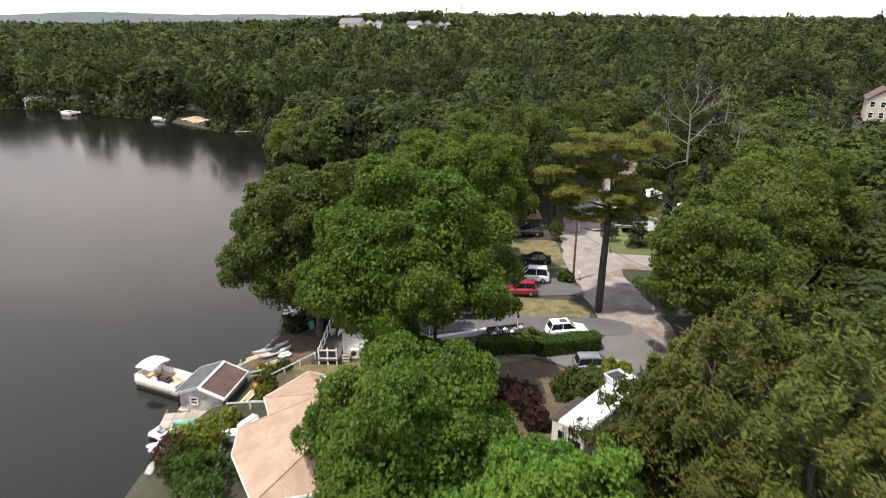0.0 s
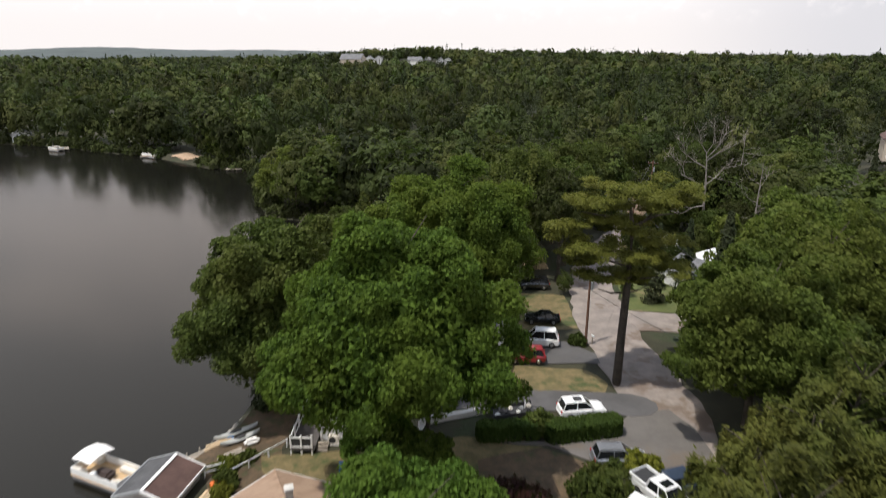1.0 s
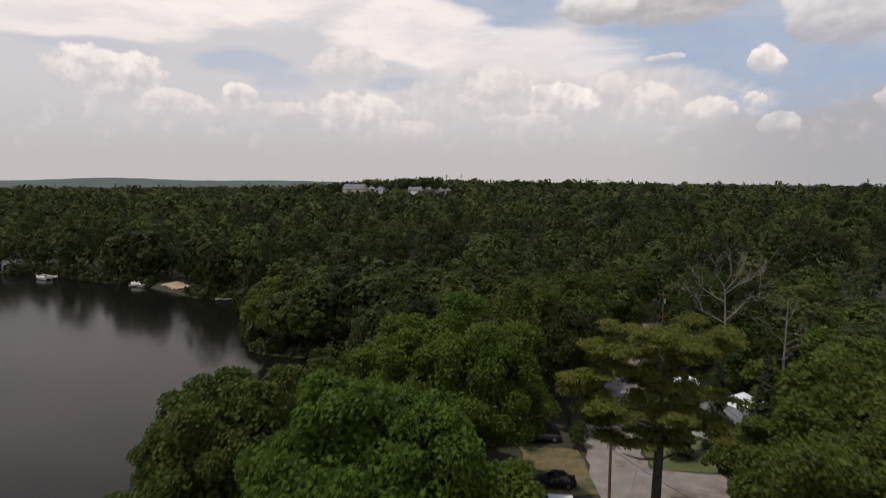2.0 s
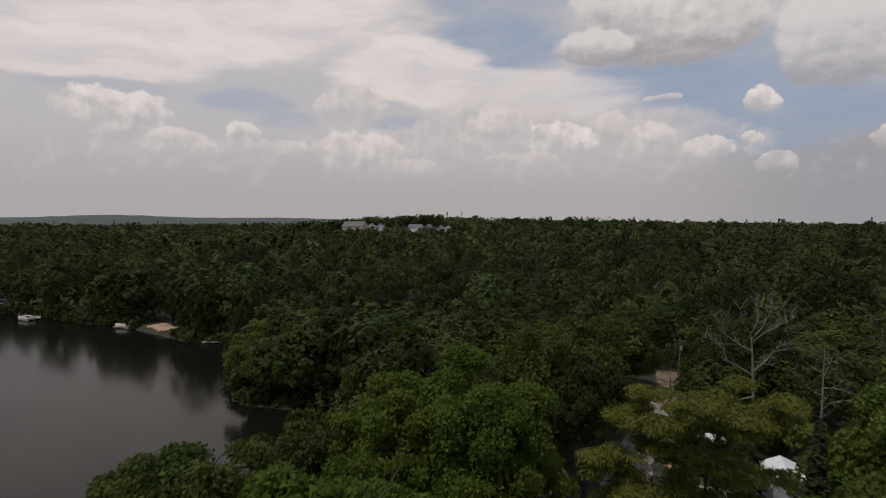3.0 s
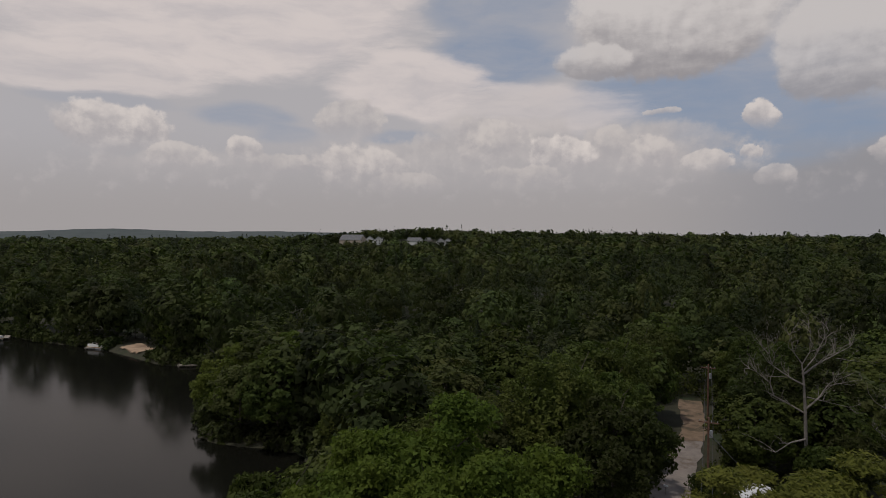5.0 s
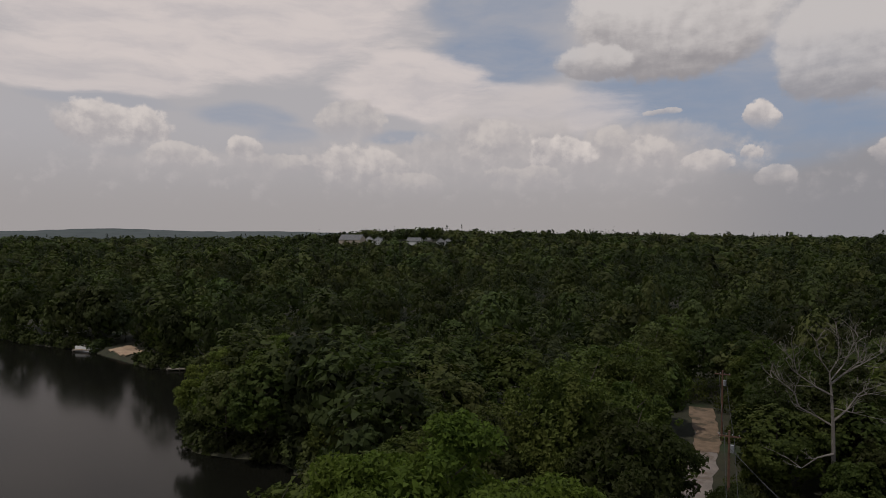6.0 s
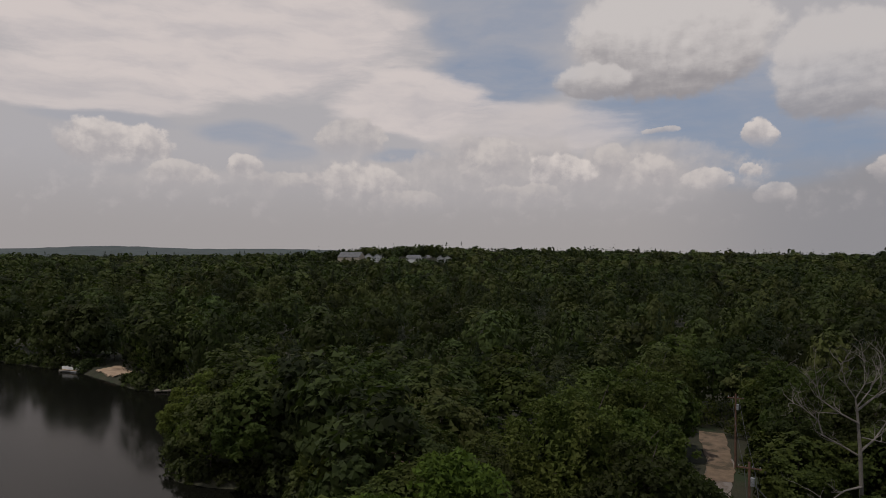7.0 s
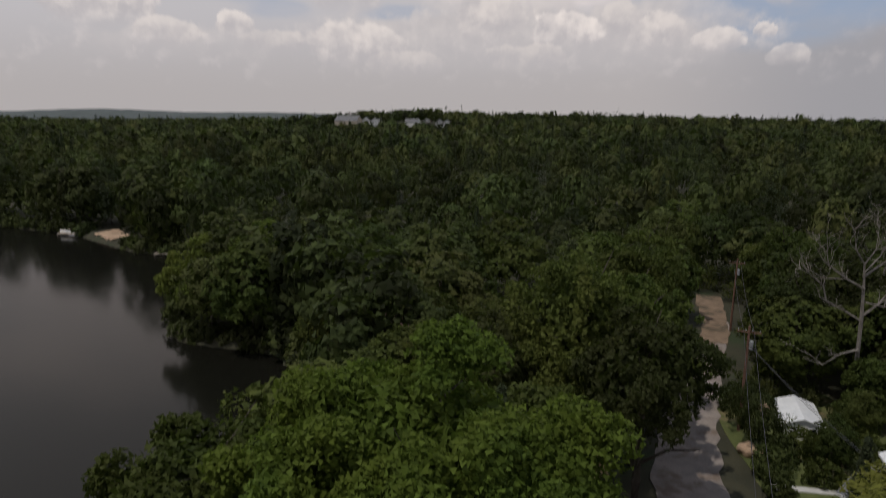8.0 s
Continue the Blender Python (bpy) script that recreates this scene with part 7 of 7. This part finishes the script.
def lamp_post(x, y):
    m = thing("lamp_post", pose(x, y, GROUND + 0.1), "white garden lamp post beside the lane", "lamp")
    bm = bmesh.new()
    tube(bm, [(0, 0, 0), (0, 0, 2.0)], 0.06, 8)
    part("post", bm, TRIM, m)
    bm = bmesh.new()
    box(bm, 0, 0, 2.15, 0.24, 0.24, 0.3, taper=1.2)
    part("lantern", bm, DARK, m, "dark lantern head")
    bm = bmesh.new()
    box(bm, 0, 0, 2.35, 0.34, 0.34, 0.08, taper=0.4)
    part("cap", bm, DARK, m)


lamp_post(8.1, 65.3)


def mailbox(x, y, rz):
    m = thing("mailbox", pose(x, y, GROUND + 0.05, 0, 0, rz), "white mailbox on a wooden post", "mailbox", "mailboxes")
    bm = bmesh.new()
    box(bm, 0, 0, 0.5, 0.1, 0.1, 1.0)
    part("post", bm, PLANK, m)
    bm = bmesh.new()
    ring = [(-0.1, 0), (0.1, 0), (0.1, 0.14), (0.06, 0.22), (-0.06, 0.22), (-0.1, 0.14)]
    loft(bm, [[(px, py, 1.0 + pz) for px, pz in ring] for py in (-0.26, 0.26)])
    part("box", bm, GEL_WHITE, m)


mailbox(17.6, 80.4, 20)
mailbox(28.2, 121.0, 40)
mailbox(13.0, 101.6, 0)


def wood_pile(x, y, rz, rows, long, label):
    m = thing("log_pile", pose(x, y, GROUND, 0, 0, rz), label, "logs")
    rng = random.Random(4)
    for r in range(rows):
        for k in range(int(long / 0.4) - r):
            bm = bmesh.new()
            ra = rng.uniform(0.14, 0.2)
            tube(bm, [(-long / 2 + 0.2 * r + 0.4 * k, -0.9, 0.2 + r * 0.34), (-long / 2 + 0.2 * r + 0.4 * k, 0.9, 0.2 + r * 0.34)], ra, 8)
            part("log", bm, PLANK_NEW, m)


wood_pile(14.6, 108.0, 10, 5, 4.2, "tall stack of pale cut logs by the road")


# ---- buildings along the road and beyond ----
def shed(x, y, rz, w, l, h, roof, wall, label, name="shed", rise=0.9, door=True, z=GROUND):
    m = thing(name, pose(x, y, z, 0, 0, rz), label, "shed" if name == "shed" else "house")
    walls(m, w, l, h, wall, rise * 0.9)
    bm = bmesh.new()
    gable_roof(bm, w, l, h + 0.02, h + rise, 0.25, 0.08)
    part("roof", bm, roof, m)
    for side in (-1, 1):
        bm = bmesh.new()
        box(bm, side * (w / 2 + 0.26), 0, h - 0.12, 0.05, l + 0.6, 0.18)
        part("fascia", bm, TRIM, m)
    if door:
        bm = bmesh.new()
        box(bm, 0, -l / 2 - 0.03, 1.0, 0.9, 0.06, 1.95)
        part("door", bm, TRIM, m)
    window(m, -w / 4, -l / 2, h * 0.58, 0.7, 0.8)
    window(m, w / 4, -l / 2, h * 0.58, 0.7, 0.8)
    return m


shed(37.6, 117.0, -18, 3.4, 5.4, 1.6, METAL_ROOF, SIDING, "small shed with a bright white metal roof", rise=0.6)
shed(40.4, 103.2, -18, 4.6, 5.6, 3.0, METAL_ROOF, SIDING, "white outbuilding with a pale metal roof behind trees", rise=1.0)
shed(37.4, 99.6, 30, 6.5, 8.0, 2.6, SHINGLE_GREY, SIDING, "white house with a dark grey roof at the road", "house", 1.5)
shed(-7.4, 137.2, 6, 10.0, 6.0, 2.9, SHINGLE_BROWN, SIDING_RED, "weathered red-brown cottage among lakeside trees", "house", 1.6)
shed(-18.4, 158.0, -12, 6.0, 7.0, 5.2, SHINGLE_GREY, SIDING_TAN, "tan two-storey cottage hidden among trees", "house", 1.8)
m = thing("boulder", pose(35.7, 120.2, GROUND), "pale tan boulder beside the shed", "rock", "yard boulders")
bm = bmesh.new()
bmesh.ops.create_icosphere(bm, subdivisions=3, radius=0.9)
for v in bm.verts:
    v.co *= 1 + 0.25 * noise.noise(v.co * 1.6)
    v.co.z = v.co.z * 0.8 + 0.45
part("rock", bm, SAND, m)
copy_thing(m, pose(30.3, 111.6, GROUND, 0, 0, 70))
copy_thing(m, pose(31.6, 111.0, GROUND, 0, 0, 150))
patch("path", [(30.0, 106.6), (35.0, 105.6), (35.0, 105.0), (30.0, 105.8)], GROUND + 0.12, CONCRETE, "narrow pale concrete path across the yard", "path", 0.06)


def far_house(x, y, z, rz, w, l, storeys, wall, roof, label):
    m = thing("house", pose(x, y, z, 0, 0, rz), label, "house", "far houses")
    h = storeys * 2.8
    walls(m, w, l, h, wall, w * 0.3, -3.0)
    bm = bmesh.new()
    box(bm, 0, 0, -1.0, w - 0.4, l - 0.4, 3.0)
    part("foundation", bm, CONCRETE, m)
    bm = bmesh.new()
    gable_roof(bm, w, l, h - 3.0 + 0.02, h - 3.0 + w * 0.36, 0.4, 0.2)
    part("roof", bm, roof, m)
    for s in range(storeys):
        for k in (-0.32, 0, 0.32):
            window(m, k * w, -l / 2, -3 + 1.6 + s * 2.8, 1.1, 1.4)


for x, y, rz, w, l, st, wall, roof in (
        (-116, 800, 70, 16, 28, 2, SIDING_TAN, SHINGLE_GREY), (-97, 806, 0, 11, 10, 2, SIDING, SHINGLE_GREY), (-85, 796, 12, 10, 12, 2, SIDING, SHINGLE_GREY), (-80, 812, -20, 9, 12, 2, SIDING_GREY, SHINGLE_GREY),
        (-43, 800, 78, 11, 16, 2, SIDING, SHINGLE_GREY), (-36, 806, 0, 10, 9, 2, SIDING, SHINGLE_GREY), (-34, 850, 74, 10, 20, 2, SIDING_TAN, SHINGLE_GREY), (-12, 800, 5, 10, 10, 2, SIDING_GREY, SHINGLE_GREY), (-4, 804, -5, 9, 10, 2, SIDING, SHINGLE_GREY)):
    far_house(x, y, 21.8 if x < -75 else 20.4, rz, w, l, st, wall, roof, "pale far-off house on the wooded hill")
far_house(117, 180, 10.2, -28, 7.5, 11, 2, SIDING_TAN, SHINGLE_BROWN, "tan two-storey house with a brown roof above the trees")
far_house(-106.5, 247.5, 8.0, 22, 6, 6, 2, SIDING, SHINGLE_GREY, "white house half hidden in the far woods")
far_house(-163, 256, 3.6, 30, 6, 7, 1, SIDING_GREY, SHINGLE_GREY, "grey house in shade on the far shore")


def white_bench(x, y, z):
    m = thing("garden_bench", pose(x, y, z, 0, 0, 25), "white wooden garden bench at the point", "bench")
    for k in range(3):
        bm = bmesh.new()
        box(bm, 0, -0.15 + k * 0.15, 0.45, 1.5, 0.12, 0.05)
        part("slat", bm, TRIM, m)
    for k in range(3):
        bm = bmesh.new()
        box(bm, 0, 0.28, 0.65 + k * 0.16, 1.5, 0.04, 0.12)
        part("back_slat", bm, TRIM, m)
    for px in (-0.7, 0.7):
        for py in (-0.2, 0.28):
            bm = bmesh.new()
            box(bm, px, py, 0.2 if py < 0 else 0.5, 0.08, 0.08, 0.5 if py < 0 else 1.1)
            part("leg", bm, TRIM, m)


white_bench(-60.6, 204.5, GROUND)


# ---- loose things on the bank ----
def scatter_stones(places, label, group):
    rng = random.Random(15)
    for x, y, r in places:
        m = thing("stone", pose(x, y, float(land_height([x], [y])[0]), 0, 0, rng.uniform(0, 360)), label, "stone", group)
        bm = bmesh.new()
        bmesh.ops.create_icosphere(bm, subdivisions=2, radius=r)
        for v in bm.verts:
            v.co *= 1 + 0.35 * noise.noise(v.co * (1.2 / r) + Vector((x, y, 0)))
            v.co.z = v.co.z * 0.6 + r * 0.3
        part("rock", bm, STONE, m)


rng = random.Random(21)
scatter_stones([(-20.6 + 0.14 * k + rng.uniform(-0.3, 0.3), 57.5 + 0.62 * k + rng.uniform(-0.3, 0.3), rng.uniform(0.22, 0.45)) for k in range(14)], "grey shore boulder at the water's edge", "shore stones")
scatter_stones([(-22.6 + 0.05 * k + rng.uniform(-0.4, 0.4), 42.5 + 0.5 * k, rng.uniform(0.2, 0.42)) for k in range(9)], "grey shore boulder at the water's edge", "shore stones")
scatter_stones([(-15.7 - 0.21 * k + rng.uniform(-0.2, 0.2), 37.5 + 0.8 * k, rng.uniform(0.18, 0.34)) for k in range(12)], "grey edging stone along the yard fence", "edging stones")


def plank_stack(x, y, rz, long, count, label, material, seed):
    m = thing("plank_stack", pose(x, y, float(land_height([x], [y])[0]) + 0.05, 0, 0, rz), label, "planks", "stacked planks")
    rng = random.Random(seed)
    for k in range(count):
        bm = bmesh.new()
        box(bm, rng.uniform(-0.3, 0.3), (k % 3) * 0.26 - 0.26, 0.05 + (k // 3) * 0.07, long * rng.uniform(0.7, 1.0), 0.22, 0.05, rng.uniform(-6, 6))
        part("plank", bm, material, m)


plank_stack(-19.0, 60.2, 42, 2.6, 6, "stack of pale weathered planks on the bank", PLANK_NEW, 1)
plank_stack(-17.4, 58.6, 40, 2.2, 5, "stack of grey boards on the bank", PLANK, 2)
plank_stack(-17.6, 53.0, 75, 2.0, 6, "loose raw boards beside the boathouse", PLANK_NEW, 3)
simple_box("tarp_bundle", -16.2, 60.2, GROUND, (1.3, 0.8, 0.5), 30, CANVAS, "white tarpaulin bundle on the bank", "bundle", 0.2)
simple_box("tarp_bundle", -16.4, 48.3, GROUND, (2.0, 0.9, 0.8), 60, GEL_WHITE, "white covered boat trailer box beside the cottage", "bundle", 0.2)
simple_box("dock_box", -17.1, 46.6, GROUND, (1.6, 0.9, 0.7), 10, KAYAK_GREY, "pale grey plastic dock box", "box", 0.08, GEL_WHITE)
simple_box("dock_box", -17.2, 54.2, GROUND, (0.8, 0.6, 0.6), 40, ORANGE, "orange plastic crate beside the boathouse", "box", 0.06)
simple_box("water_toy", -18.4, 61.0, 1.0, (0.7, 0.5, 0.4), 40, BLUE, "pale blue plastic water toy on the bank", "toy", 0.12)
simple_box("feed_bin", -13.0, 69.8, GROUND, (0.6, 0.5, 1.0), 12, GREEN, "bright green plastic bin by the deck", "bin", 0.1)
simple_box("parasol_base", -10.9, 70.6, GROUND, (0.9, 0.9, 0.5), 12, RED, "red folded cushion stack by the deck", "cushions", 0.1)
